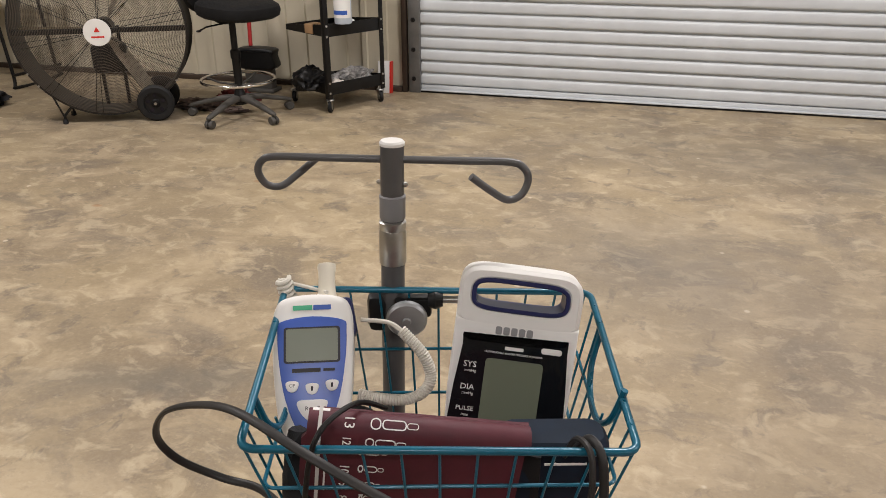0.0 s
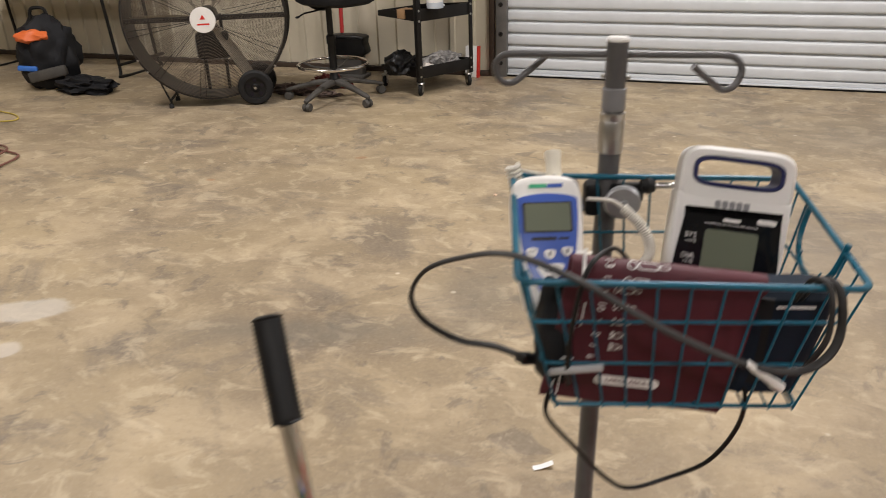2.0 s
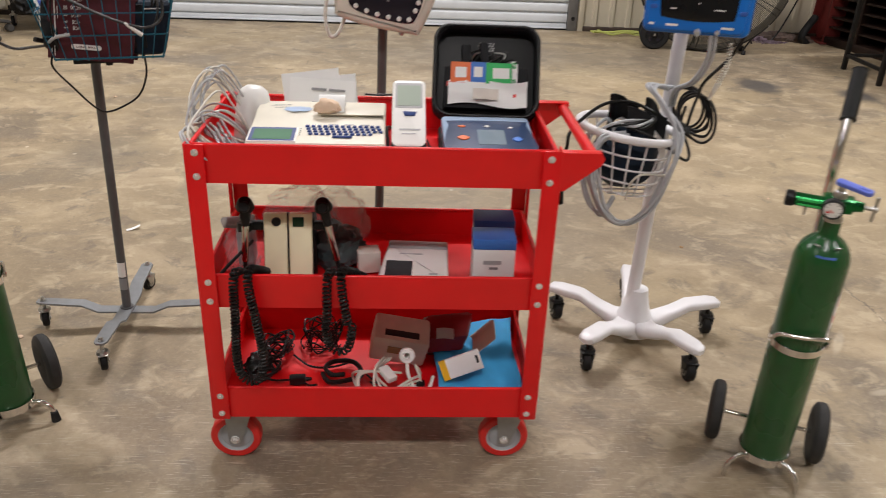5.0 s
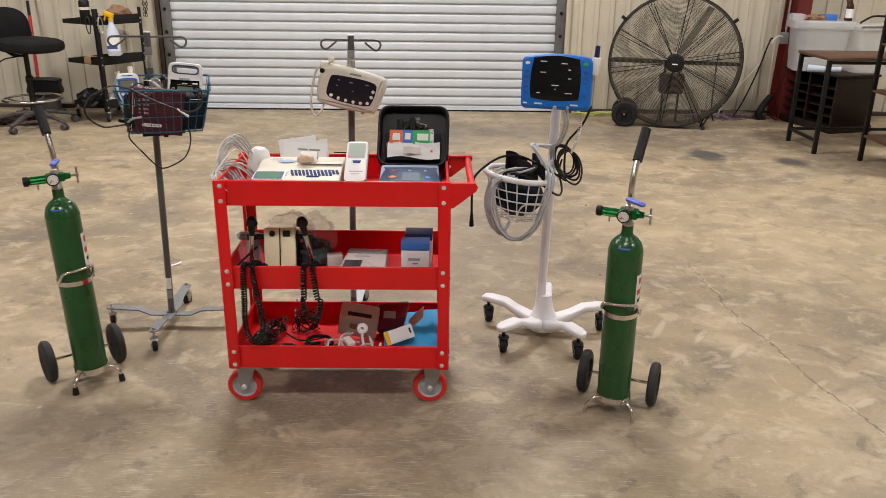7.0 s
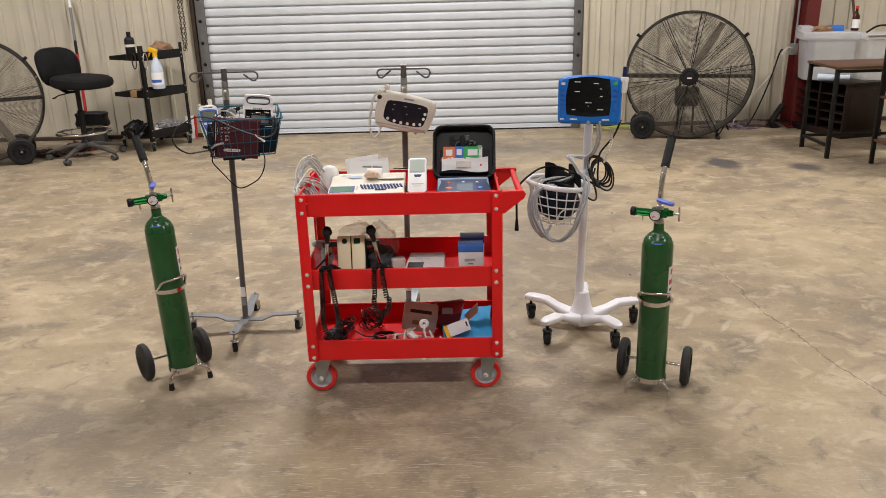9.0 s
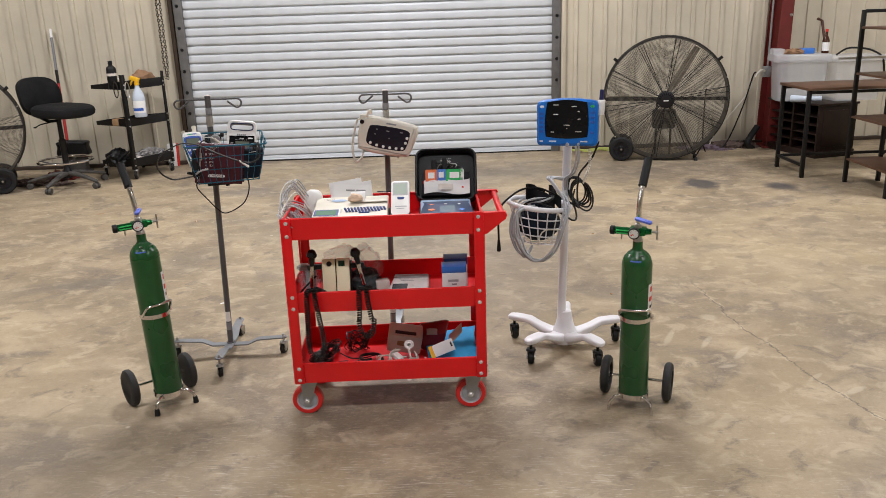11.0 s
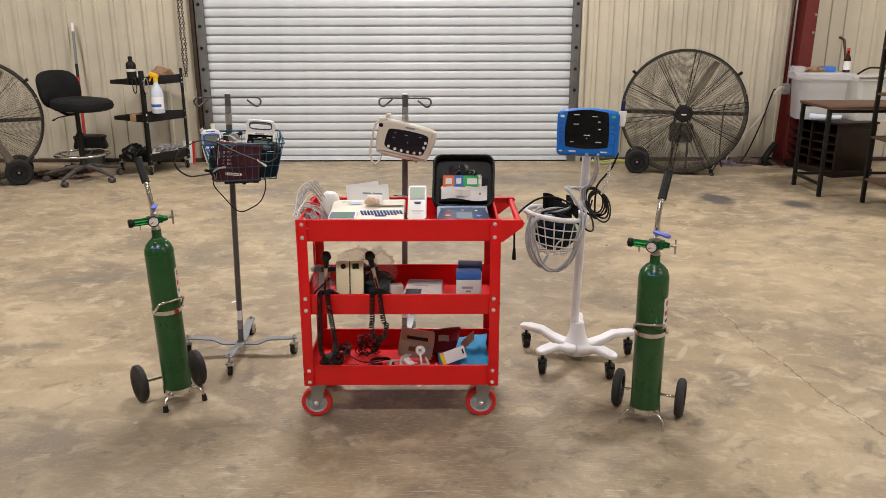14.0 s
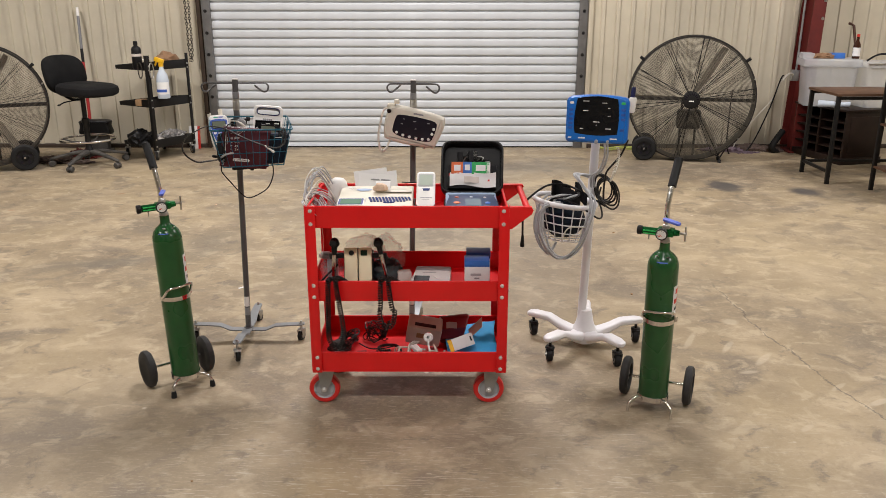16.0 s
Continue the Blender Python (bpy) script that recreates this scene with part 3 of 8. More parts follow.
ribbed("wall_east", (XR, YF), (XR, WALL), 0.0, CEILING, "tan ribbed steel side wall")
ribbed("wall_south", (XL, YF), (XR, YF), 0.0, CEILING, "tan ribbed steel rear wall")
bm = BM()
box(bm, ((XL + XR) / 2, (YF + WALL) / 2, CEILING + 0.06), (XR - XL + 0.3, WALL - YF + 0.3, 0.12))
part("ceiling", bm, CEILM, kind="structure", label="white faced insulation ceiling")

# roller door: curtain of slats, bottom bar, seal, guides
door = thing("roller_door", "closed off-white corrugated steel roller door", "roller door")
tagged(door, kind="structure")
door.name = "door_1"
PITCH = 0.0955
bm = BM()
# a slat from one interlock groove to the next: flat face with rolled edges, the groove a dark slot
prof = [(0.010, 0.0), (0.008, 0.004), (-0.006, 0.009), (-0.0135, 0.013), (-0.0160, 0.020), (-0.0172, 0.036), (-0.0172, 0.058), (-0.0155, 0.074), (-0.0120, 0.082), (-0.005, 0.0875), (0.008, 0.091), (0.010, PITCH)]
pts = prof + [(y + 0.003, z) for y, z in reversed(prof)]
loft(bm, [[Vector((x, y, z)) for y, z in pts] for x in (DOOR_L - 0.03, DOOR_R + 0.03)])
bmesh.ops.recalc_face_normals(bm, faces=bm.faces)
slat0 = part("slat", bm, SLATM, door, m=pose(0, WALL + 0.02, 0.056), sharp=50)
for i in range(1, int((DOOR_H - 0.06) / PITCH)):
    again(slat0, door, pose(0, WALL + 0.02 + 0.002 * math.sin(i * 2.3), 0.056 + i * PITCH))
bm = BM()
box(bm, ((DOOR_L + DOOR_R) / 2, WALL + 0.020, 0.036), (DOOR_R - DOOR_L, 0.044, 0.042), bev=0.006)
box(bm, ((DOOR_L + DOOR_R) / 2, WALL - 0.012, 0.020), (DOOR_R - DOOR_L, 0.030, 0.010), bev=0.003)
part("bottom_bar", bm, SLATM, door, "painted bottom bar")
bm = BM()
box(bm, ((DOOR_L + DOOR_R) / 2, WALL - 0.006, 0.0075), (DOOR_R - DOOR_L, 0.03, 0.015), bev=0.004)
part("seal", bm, SEALM, door, "black rubber floor seal")
for sx, x0 in ((-1, DOOR_L), (1, DOOR_R)):
    bm = BM()
    box(bm, (x0 + sx * 0.045, WALL - 0.035, DOOR_H / 2), (0.09, 0.008, DOOR_H), bev=0.002)
    box(bm, (x0 + sx * 0.086, WALL + 0.0, DOOR_H / 2), (0.008, 0.062, DOOR_H), bev=0.002)
    box(bm, (x0 + sx * 0.004, WALL + 0.0, DOOR_H / 2), (0.008, 0.062, DOOR_H), bev=0.002)
    g = part("guide", bm, JAMBM, door, "grey steel guide with bolt heads")
    for i in range(18):
        bm = BM()
        bolt(bm, (0, 0, 0), (0, -1, 0), 0.016, 0.012)
        part("bolt", bm, BLACKM, g, m=pose(x0 + sx * 0.05, WALL - 0.039, 0.112 + i * 0.2297))
bm = BM()
box(bm, (DOOR_L - 0.125, WALL - 0.02, DOOR_H / 2 + 0.05), (0.04, 0.06, DOOR_H + 0.1), bev=0.003)
part("trim_door_left", bm, TRIMB, kind="structure", label="dark brown steel trim beside the roller door")
bm = BM()
box(bm, (DOOR_R + 0.125, WALL - 0.02, DOOR_H / 2 + 0.05), (0.05, 0.05, DOOR_H + 0.1), bev=0.003)
part("trim_door_right", bm, TANWALL, kind="structure", label="tan steel trim beside the roller door")
bm = BM()
box(bm, ((DOOR_L + DOOR_R) / 2, WALL + 0.12, DOOR_H / 2), (DOOR_R - DOOR_L + 0.5, 0.04, DOOR_H))
part("wall_behind_door", bm, TRIMB, kind="structure", label="dark closure behind the roller door")
for n, (x0, x1) in (("baseboard_left", (XL, DOOR_L - 0.15)), ("baseboard_right", (DOOR_R + 0.15, XR))):
    bm = BM()
    box(bm, ((x0 + x1) / 2, WALL - 0.006, 0.02), (x1 - x0, 0.09, 0.04), bev=0.004)
    part(n, bm, TRIMB, kind="structure", label="brown steel base angle below the wall panels")

# tapered steel column of the frame
bm = BM()


def taper_plate(x0, x1, x2, x3, ya, yb, z1=CEILING):
    loft(bm, [[Vector(p) for p in ((a, ya, z), (b, ya, z), (b, yb, z), (a, yb, z))] for a, b, z in ((x0, x1, 0.0), (x2, x3, z1))])


taper_plate(4.485, 4.645, 4.640, 4.710, 5.770, 5.782)
taper_plate(4.485, 4.645, 4.640, 4.710, 6.060, 6.072)
taper_plate(4.565, 4.557, 4.680, 4.672, 5.782, 6.060)
box(bm, (4.60, 5.91, 0.008), (0.3, 0.36, 0.016), bev=0.003)
bmesh.ops.recalc_face_normals(bm, faces=bm.faces)
column = part("steel_column", bm, REDPRIMER, label="tapered red-primed steel frame column against the wall", sharp=30)
tagged(column, category="column", kind="structure")
for z in (1.42, 1.60):
    bm = BM()
    bolt(bm, (0, 0, 0), (0, -1, 0), 0.014, 0.012)
    part("bolt", bm, ZINC, column, m=pose(4.64 + 0.03 * (z - 1.4), 5.77, z))

# lamps under the ceiling, all out of view; the rear row is added fill
GLOW = bpy.data.materials.new("lamp_diffuser")
GLOW.use_nodes = True
GLOW.node_tree.nodes["Principled BSDF"].inputs["Emission Color"].default_value = (1, 0.95, 0.86, 1)
GLOW.node_tree.nodes["Principled BSDF"].inputs["Emission Strength"].default_value = 6.0
for lx, ly in LAMPS:
    fx = thing("ceiling_light", "white high-bay ceiling light out of view, with a frosted diffuser", "ceiling light", pose(lx, ly, CEILING - 0.30), "high-bay lights")
    bm = BM()
    box(bm, (0, 0, 0.02), (1.22, 0.5, 0.10), bev=0.012)
    for s in (-0.5, 0.5):
        cyl(bm, (s, 0, 0.05), (s, 0, 0.30), 0.006)
    part("housing", bm, WHITEM, fx)
    bm = BM()
    box(bm, (0, 0, -0.037), (1.16, 0.43, 0.012), bev=0.004)
    part("diffuser", bm, GLOW, fx, "frosted glowing diffuser")

# ---- red tool cart ----
CX0, CX1, CY0, CY1 = 0.150, 0.929, 0.020, 0.426
cart = thing("utility_cart", "bright red three-tray steel utility cart on red casters", "utility cart", pose(0, 0, 0))
for zb, zt, nm in ((0.773, 0.858, "top"), (0.473, 0.555, "mid"), (0.166, 0.251, "bottom")):
    w, d = CX1 - CX0 - 0.008, CY1 - CY0 - 0.008
    cx, cy = (CX0 + CX1) / 2, (CY0 + CY1) / 2
    bm = BM()
    o, i = [(x + cx, y + cy) for x, y in rrect(w, d, 0.004, 2)], [(x + cx, y + cy) for x, y in rrect(w - 0.004, d - 0.004, 0.003, 2)]
    rings = [(o, zb), (o, zt - 0.002), (i, zt - 0.002), (i, zb + 0.005)]
    loft(bm, [[Vector((x, y, z)) for x, y in l] for l, z in rings])
    tray = part("tray", bm, RED, cart)
    bm = BM()
    tube(bm, [(x + cx, y + cy, zt - 0.003) for x, y in rrect(w - 0.010, d - 0.010, 0.012, 3)], 0.0046, 10, True)
    part("rolled_rim", bm, RED, tray)
PW = 0.038
for sx in (0, 1):
    for sy in (0, 1):
        bm = BM()
        x0 = CX0 if sx == 0 else CX1 - PW
        y0 = CY0 - 0.003 if sy == 0 else CY1
        box(bm, (x0 + PW / 2, y0 + 0.0015, 0.512), (PW, 0.0035, 0.695), bev=0.001)
        x1 = CX0 - 0.002 if sx == 0 else CX1 + 0.002
        y1 = CY0 if sy == 0 else CY1 - PW
        box(bm, (x1, y1 + PW / 2, 0.512), (0.0035, PW, 0.695), bev=0.001)
        post = part("post", bm, RED, cart)
        for z in (0.842, 0.790, 0.540, 0.492, 0.232, 0.182):
            bm = BM()
            ny = -1 if sy == 0 else 1
            bolt(bm, (0, 0, 0), (0, ny, 0), 0.0068, 0.0055)
            part("bolt", bm, BOLTM, post, m=pose((CX0 + 0.020) if sx == 0 else (CX1 - 0.021), y0 if sy == 0 else y0 + 0.0035, z))
        for z in (0.815, 0.515, 0.21):
            bm = BM()
            bolt(bm, (0, 0, 0), (-1 if sx == 0 else 1, 0, 0), 0.0068, 0.0055)
            part("bolt", bm, BOLTM, post, m=pose(x1 + (-0.002 if sx == 0 else 0.002), y1 + PW / 2, z))
# handle: two folded brackets and a bar
for y in (CY0 - 0.001, CY1 - 0.001):
    bm = BM()
    outline = [(CX1 - 0.002, 0.770), (CX1 + 0.012, 0.772), (CX1 + 0.086, 0.830), (CX1 + 0.092, 0.845), (CX1 + 0.084, 0.857), (CX1 - 0.002, 0.857)]
    slab(bm, outline, -0.0015, 0.0015, m=Matrix.Translation((0, y, 0)) @ pose(0, 0, 0, 90, 0, 0))
    s = 1 if y < 0.2 else -1
    box(bm, (CX1 + 0.043, y + s * 0.011, 0.8555), (0.086, 0.022, 0.003), bev=0.001)
    part("handle_bracket", bm, RED, cart)
bm = BM()
cyl(bm, (CX1 + 0.072, CY0 - 0.001, 0.842), (CX1 + 0.072, CY1, 0.842), 0.0125, seg=20, bev=0.002)
part("handle", bm, RED, cart)
for x, y, fixed in ((0.183, 0.088, 0), (0.866, 0.088, 1), (0.200, 0.360, 0), (0.880, 0.360, 1)):
    R = 0.0635
    m = pose(x, y, 0)
    bm = BM()
    box(bm, (0.012, 0, 0.163), (0.095, 0.07, 0.005), bev=0.001)
    if not fixed:
        cyl(bm, (0.012, 0, 0.145), (0.012, 0, 0.162), 0.028, 0.030, 20)
    for s in (-1, 1):
        slab(bm, [(-0.014, -0.014), (0.014, -0.014), (0.046, 0.085), (-0.022, 0.085)], -0.0015, 0.0015, m=pose(0, s * 0.024, R, 90, 0, 0))
    box(bm, (0.012, 0, R + 0.084), (0.066, 0.052, 0.003))
    c = part("caster", bm, STEEL, cart, "grey steel caster fork", m)
    bm = BM()
    lathe(bm, [(0.045, -0.016), (R - 0.004, -0.016), (R, -0.011), (R, 0.011), (R - 0.004, 0.016), (0.045, 0.016), (0.045, -0.016)], 40, pose(0, 0, R, 90, 0, 0))
    part("tyre", bm, REDTYRE, c, "red polyurethane tyre")
    bm = BM()
    lathe(bm, [(0.001, -0.015), (0.012, -0.015), (0.016, -0.010), (0.038, -0.008), (0.0455, -0.014), (0.0455, 0.014), (0.038, 0.008), (0.016, 0.010), (0.001, 0.015)], 40, pose(0, 0, R, 90, 0, 0))
    part("rim", bm, RIMGREY, c, "pale grey wheel centre")
    bm = BM()
    cyl(bm, (0, -0.030, R), (0, 0.030, R), 0.006, seg=8)
    bolt(bm, (0, -0.025, R), (0, -1, 0), 0.010, 0.009)
    part("axle", bm, BOLTM, c)

# ---- oxygen cylinders in wheeled carriers ----
def oxygen(m, lean, height, handle, reg_turn, label):
    """lean: how far the top is off the base; handle: points of the handle, regulator turned about the axis."""
    o = thing("oxygen_cylinder", label, "oxygen cylinder", m, "oxygen cylinders")
    R = 0.0585
    top = Vector((lean[0], lean[1], height))
    axis = (top - Vector((0, 0, 0.055))).normalized()
    am = Matrix.Translation((0, 0, 0.055)) @ Vector((0, 0, 1)).rotation_difference(axis).to_matrix().to_4x4()
    H = height - 0.055
    bm = BM()
    lathe(bm, [(0.02, 0.0), (R - 0.012, 0.002), (R - 0.003, 0.010), (R, 0.022), (R, H - 0.098), (R - 0.002, H - 0.085), (R - 0.009, H - 0.067), (R - 0.021, H - 0.052), (0.026, H - 0.043), (0.0195, H - 0.034), (0.0185, H)], 48, am)
    part("cylinder", bm, GREEN, o)
    # shoulder marks and label
    turn = handle.get("turn", 0)
    bm = BM()
    for a in (-62, -118):
        x, y = math.cos(radians(a)), math.sin(radians(a))
        box(bm, (0.038 * x, 0.038 * y, H - 0.0535), (0.012, 0.003, 0.024), m=pose(0, 0, 0, 50, 0, a + 90), bev=0.001)
    part("shoulder_tab", bm, ZINC, o, "worn bare metal tabs", am)
    bm = BM()
    sheet(bm, 10, 4, lambda u, v: ((R - 0.0055 - 0.0135 * v) * math.cos(radians(handle["ink"] + 46 * u + 6 * v)), (R - 0.0055 - 0.0135 * v) * math.sin(radians(handle["ink"] + 46 * u + 6 * v)), H - 0.0715 + 0.0165 * v), 0)
    part("ink_mark", bm, PRINTB, o, "smudged blue ink mark", am)
    for a0, a1, z0, z1, mt in ((-52, 6, H - 0.30, H - 0.17, PAPER), (-40, -2, H - 0.205, H - 0.183, DIALRED), (-46, -4, H - 0.245, H - 0.225, DIALRED), (-42, -6, H - 0.275, H - 0.262, PRINTD)):
        bm = BM()
        rr = R + (0.0008 if mt is PAPER else 0.0014)
        sheet(bm, 10, 1, lambda u, v: (rr * math.cos(radians(turn + a0 + (a1 - a0) * u)), rr * math.sin(radians(turn + a0 + (a1 - a0) * u)), z0 + (z1 - z0) * v), 0)
        part("label" if mt is PAPER else "printed_bar", bm, mt, o, "white paper hazard label" if mt is PAPER else "", am)
    # valve post
    bm = BM()
    lathe(bm, [(0.019, H - 0.002), (0.019, H + 0.004), (0.0145, H + 0.010), (0.0145, H + 0.060), (0.012, H + 0.066), (0.007, H + 0.068), (0.007, H + 0.085)], 20, am)
    valve = part("valve", bm, ZINC, o, "plated steel valve post")
    tm = am @ Matrix.Translation((0, 0, H + 0.080)) @ pose(0, 0, 0, 8, 0, handle["toggle"])
    bm = BM()
    slab(bm, rrect(0.078, 0.018, 0.008), 0, 0.010, 0.002, tm @ Matrix.Translation((0.024, 0, 0)))
    box(bm, (0.045, 0, 0.010), (0.020, 0.006, 0.004), m=None, bev=0.001)
    bmesh.ops.transform(bm, matrix=tm, verts=[v for v in bm.verts if (v.co - Vector((0.045, 0, 0.010))).length < 0.02])
    part("toggle", bm, BLUETOG, valve, "blue plastic valve toggle")
    # regulator across the post
    rm = am @ Matrix.Translation((0, 0, H + 0.038)) @ pose(0, 0, 0, 0, 0, reg_turn)
    bm = BM()
    cyl(bm, rm @ Vector((-0.085, -0.012, 0)), rm @ Vector((-0.020, -0.012, 0)), 0.0145, 0.0145, 24, bev=0.002)
    box(bm, rm @ Vector((0.0, 0, 0)), (0.062, 0.040, 0.030), m=rm.to_3x3().to_4x4(), bev=0.006)
    cyl(bm, rm @ Vector((0.030, 0, 0)), rm @ Vector((0.050, 0, 0)), 0.013, 0.010, 16)
    reg = part("regulator", bm, REGGREEN, o, "anodised green oxygen regulator")
    bm = BM()
    for z in (0.006, -0.005):
        box(bm, (-0.051, -0.0262, z), (0.056, 0.0012, 0.0045))
    part("label", bm, LIMELABEL, reg, "bright green flow label", rm)
    bm = BM()
    cyl(bm, rm @ Vector((-0.104, -0.012, 0)), rm @ Vector((-0.085, -0.012, 0)), 0.0175, 0.0175, 24, bev=0.003)
    part("flow_knob", bm, BLACKP, reg, "black flow knob")
    bm = BM()
    lathe(bm, [(0.008, 0), (0.020, 0.001), (0.0225, 0.004), (0.0225, 0.015), (0.020, 0.018), (0.018, 0.0155), (0.001, 0.0155)], 32, rm @ pose(-0.010, -0.022, 0.0, 90, 0, 0))
    g = part("gauge", bm, BLACKP, reg, "round pressure gauge with a black case")
    bm = BM()
    lathe(bm, [(0.001, 0), (0.0178, 0), (0.0178, 0.0006), (0.001, 0.0008)], 32, rm @ pose(-0.010, -0.0376, 0, 90, 0, 0))
    part("dial", bm, GLASSG, g, "white dial")
    bm = BM()
    box(bm, rm @ Vector((-0.0125, -0.0388, -0.003)), (0.011, 0.0006, 0.002), m=rm.to_3x3().to_4x4() @ pose(0, 0, 0, 0, 35, 0))
    box(bm, rm @ Vector((-0.018, -0.0387, -0.006)), (0.007, 0.0006, 0.004), m=rm.to_3x3().to_4x4())
    part("needle", bm, DIALRED, g, "red needle and sector")
    for k in range(9):
        bm = BM()
        a = radians(-50 + 35 * k)
        box(bm, rm @ Vector((-0.010 + 0.0145 * math.cos(a), -0.0386, 0.0145 * math.sin(a))), (0.003, 0.0005, 0.0012), m=rm.to_3x3().to_4x4() @ pose(0, 0, 0, 0, -math.degrees(a), 0))
        part("dial_mark", bm, PRINTD, g)
    bm = BM()
    cyl(bm, rm @ Vector((0.048, 0, 0)), rm @ Vector((0.072, 0, 0)), 0.0045, 0.0045, 12)
    cyl(bm, rm @ Vector((0.066, 0, 0)), rm @ Vector((0.076, 0, 0)), 0.007, 0.007, 12)
    tb = handle.get("tbar", 8)
    cyl(bm, rm @ Vector((0.071, 0.004 * tb / 8, -0.030)), rm @ Vector((0.071, -0.004 * tb / 8, 0.030)), 0.0035, 0.0035, 10)
    part("tee_screw", bm, ZINC, reg, "plated tee clamping screw")
    bm = BM()
    cyl(bm, rm @ Vector((-0.060, -0.012, -0.012)), rm @ Vector((-0.060, -0.012, -0.034)), 0.004, 0.0022, 10)
    part("hose_barb", bm, ZINC, reg)
    # carrier
    bm = BM()
    lathe(bm, [(R + 0.002, 0.052), (R + 0.0045, 0.052), (R + 0.0045, 0.074), (R + 0.002, 0.074), (R + 0.002, 0.052)], 40)
    tube(bm, [(-R - 0.004, 0.0, 0.063), (0, -0.002, 0.058), (R + 0.004, 0.0, 0.063)], 0.006, 8)
    part("base_ring", bm, CHROME, o, "chrome base ring")
    for s in (-1, 1):
        bm = BM()
        tube(bm, spline([(s * 0.040, -0.040, 0.062), (s * 0.062, -0.052, 0.060), (s * 0.082, -0.066, 0.038), (s * 0.086, -0.072, 0.004)], 5), 0.0065, 10)
        leg = part("foot", bm, CHROME, o, "bent chrome foot")
        if handle.get("tips"):
            bm = BM()
            cyl(bm, (s * 0.0845, -0.070, 0.028), (s * 0.086, -0.072, 0.0), 0.0095, 0.012, 14)
            part("rubber_tip", bm, RUBBER, leg, "black rubber tip")
    bm = BM()
    cyl(bm, (-0.125, 0.098, 0.082), (0.125, 0.098, 0.082), 0.006, seg=12)
    for s in (-1, 1):
        tube(bm, [(s * 0.03, 0.098, 0.082), (s * 0.03, 0.05, 0.068)], 0.005, 8)
    part("axle", bm, CHROME, o, "chrome axle")
    for s in (-1, 1):
        bm = BM()
        lathe(bm, [(0.052, -0.017), (0.072, -0.0165), (0.080, -0.010), (0.082, 0.0), (0.080, 0.010), (0.072, 0.0165), (0.052, 0.017), (0.050, 0.0), (0.052, -0.017)], 40, pose(s * 0.128, 0.098, 0.082, 0, 90, 0))
        w = part("wheel", bm, TYRE, o, "dusty grey-black rubber tyre")
        bm = BM()
        lathe(bm, [(0.001, -0.012), (0.014, -0.012), (0.016, -0.006), (0.051, -0.005), (0.053, 0.0), (0.051, 0.005), (0.016, 0.006), (0.014, 0.012), (0.001, 0.012)], 32, pose(s * 0.128, 0.098, 0.082, 0, 90, 0))
        part("rim", bm, BLACKP, w, "black plastic rim")
    bm = BM()
    cm = am @ Matrix.Translation((0, 0, handle["clamp"] - 0.055))
    lathe(bm, [(R + 0.0005, -0.009), (R + 0.004, -0.009), (R + 0.004, 0.009), (R + 0.0005, 0.009), (R + 0.0005, -0.009)], 40, cm)
    box(bm, cm @ Vector((R + 0.006, 0.0, 0)), (0.012, 0.010, 0.020), m=cm.to_3x3().to_4x4(), bev=0.002)
    part("clamp_band", bm, CHROME, o, "chrome clamp band")
    bm = BM()
    hw = R + 0.001
    q = handle.get("bail", 0.052)
    tube(bm, spline([cm @ Vector(p) for p in ((-hw, -0.020, 0.004), (-hw * 0.96, -0.050, q * 0.55), (-hw * 0.75, -0.066, q), (0, -0.070, q + 0.004), (hw * 0.8, -0.062, q + 0.006), (hw * 1.02, -0.040, q * 0.85), (hw * 1.05, -0.005, 0.0))], 6), 0.0055, 10)
    part("bail", bm, CHROME, o, "bent chrome carrying bail")
    bm = BM()
    hp = handle["pts"]
    tube(bm, spline([(0.0, 0.072, 0.085), (0.0, 0.072 + 0.25 * (hp[0][1] - 0.072), 0.30)] + hp[:-1], 6), 0.0105, 14)
    tube(bm, [(0.0, 0.098, 0.082), (0.0, 0.072, 0.090)], 0.008, 10)
    part("handle_tube", bm, CHROME, o, "chrome handle tube")
    bm = BM()
    a, b = Vector(hp[-2]), Vector(hp[-1])
    n = 24
    rr, pts = [], []
    for i in range(n * 2 + 1):
        pts.append(a.lerp(b, i / (n * 2)))
        rr.append(0.0168 if i % 2 == 0 else 0.0156)
    pts.append(b + (b - a).normalized() * 0.003)
    rr[0], rr[-1] = 0.0172, 0.0172
    rr.append(0.012)
    tube(bm, pts, rr, 20)
    part("grip", bm, GRIP, o, "black ribbed rubber grip", sharp=60)
    return o


oxygen(pose(-0.441, 0.221, 0, 0, 0, 39), (-0.017, 0.011), 0.774,
       {"pts": [(0.010, 0.100, 0.58), (0.014, 0.118, 0.78), (0.012, 0.124, 0.87), (0.008, 0.147, 0.94), (0.006, 0.208, 1.032)], "clamp": 0.425, "toggle": 62, "tips": True, "bail": 0.05, "ink": -148},
       -10, "green oxygen cylinder in a chrome wheeled carrier with rubber-tipped feet")
oxygen(pose(1.538, 0.031, 0, 0, 0, -23), (0.004, -0.069), 0.743,
       {"pts": [(-0.004, 0.040, 0.58), (-0.008, 0.024, 0.78), (-0.008, 0.026, 0.86), (-0.003, 0.050, 0.925), (0.006, 0.122, 1.019)], "clamp": 0.42, "toggle": -32, "bail": 0.05, "ink": -112, "turn": 20},
       -2, "green oxygen cylinder in a chrome wheeled carrier with bare feet")


def carry(first, m):
    """Set down again, at m, the things made since the count first."""
    for ob in list(scene.collection.objects)[first:]:
        if ob.parent is None:
            ob.matrix_basis = m @ ob.matrix_basis


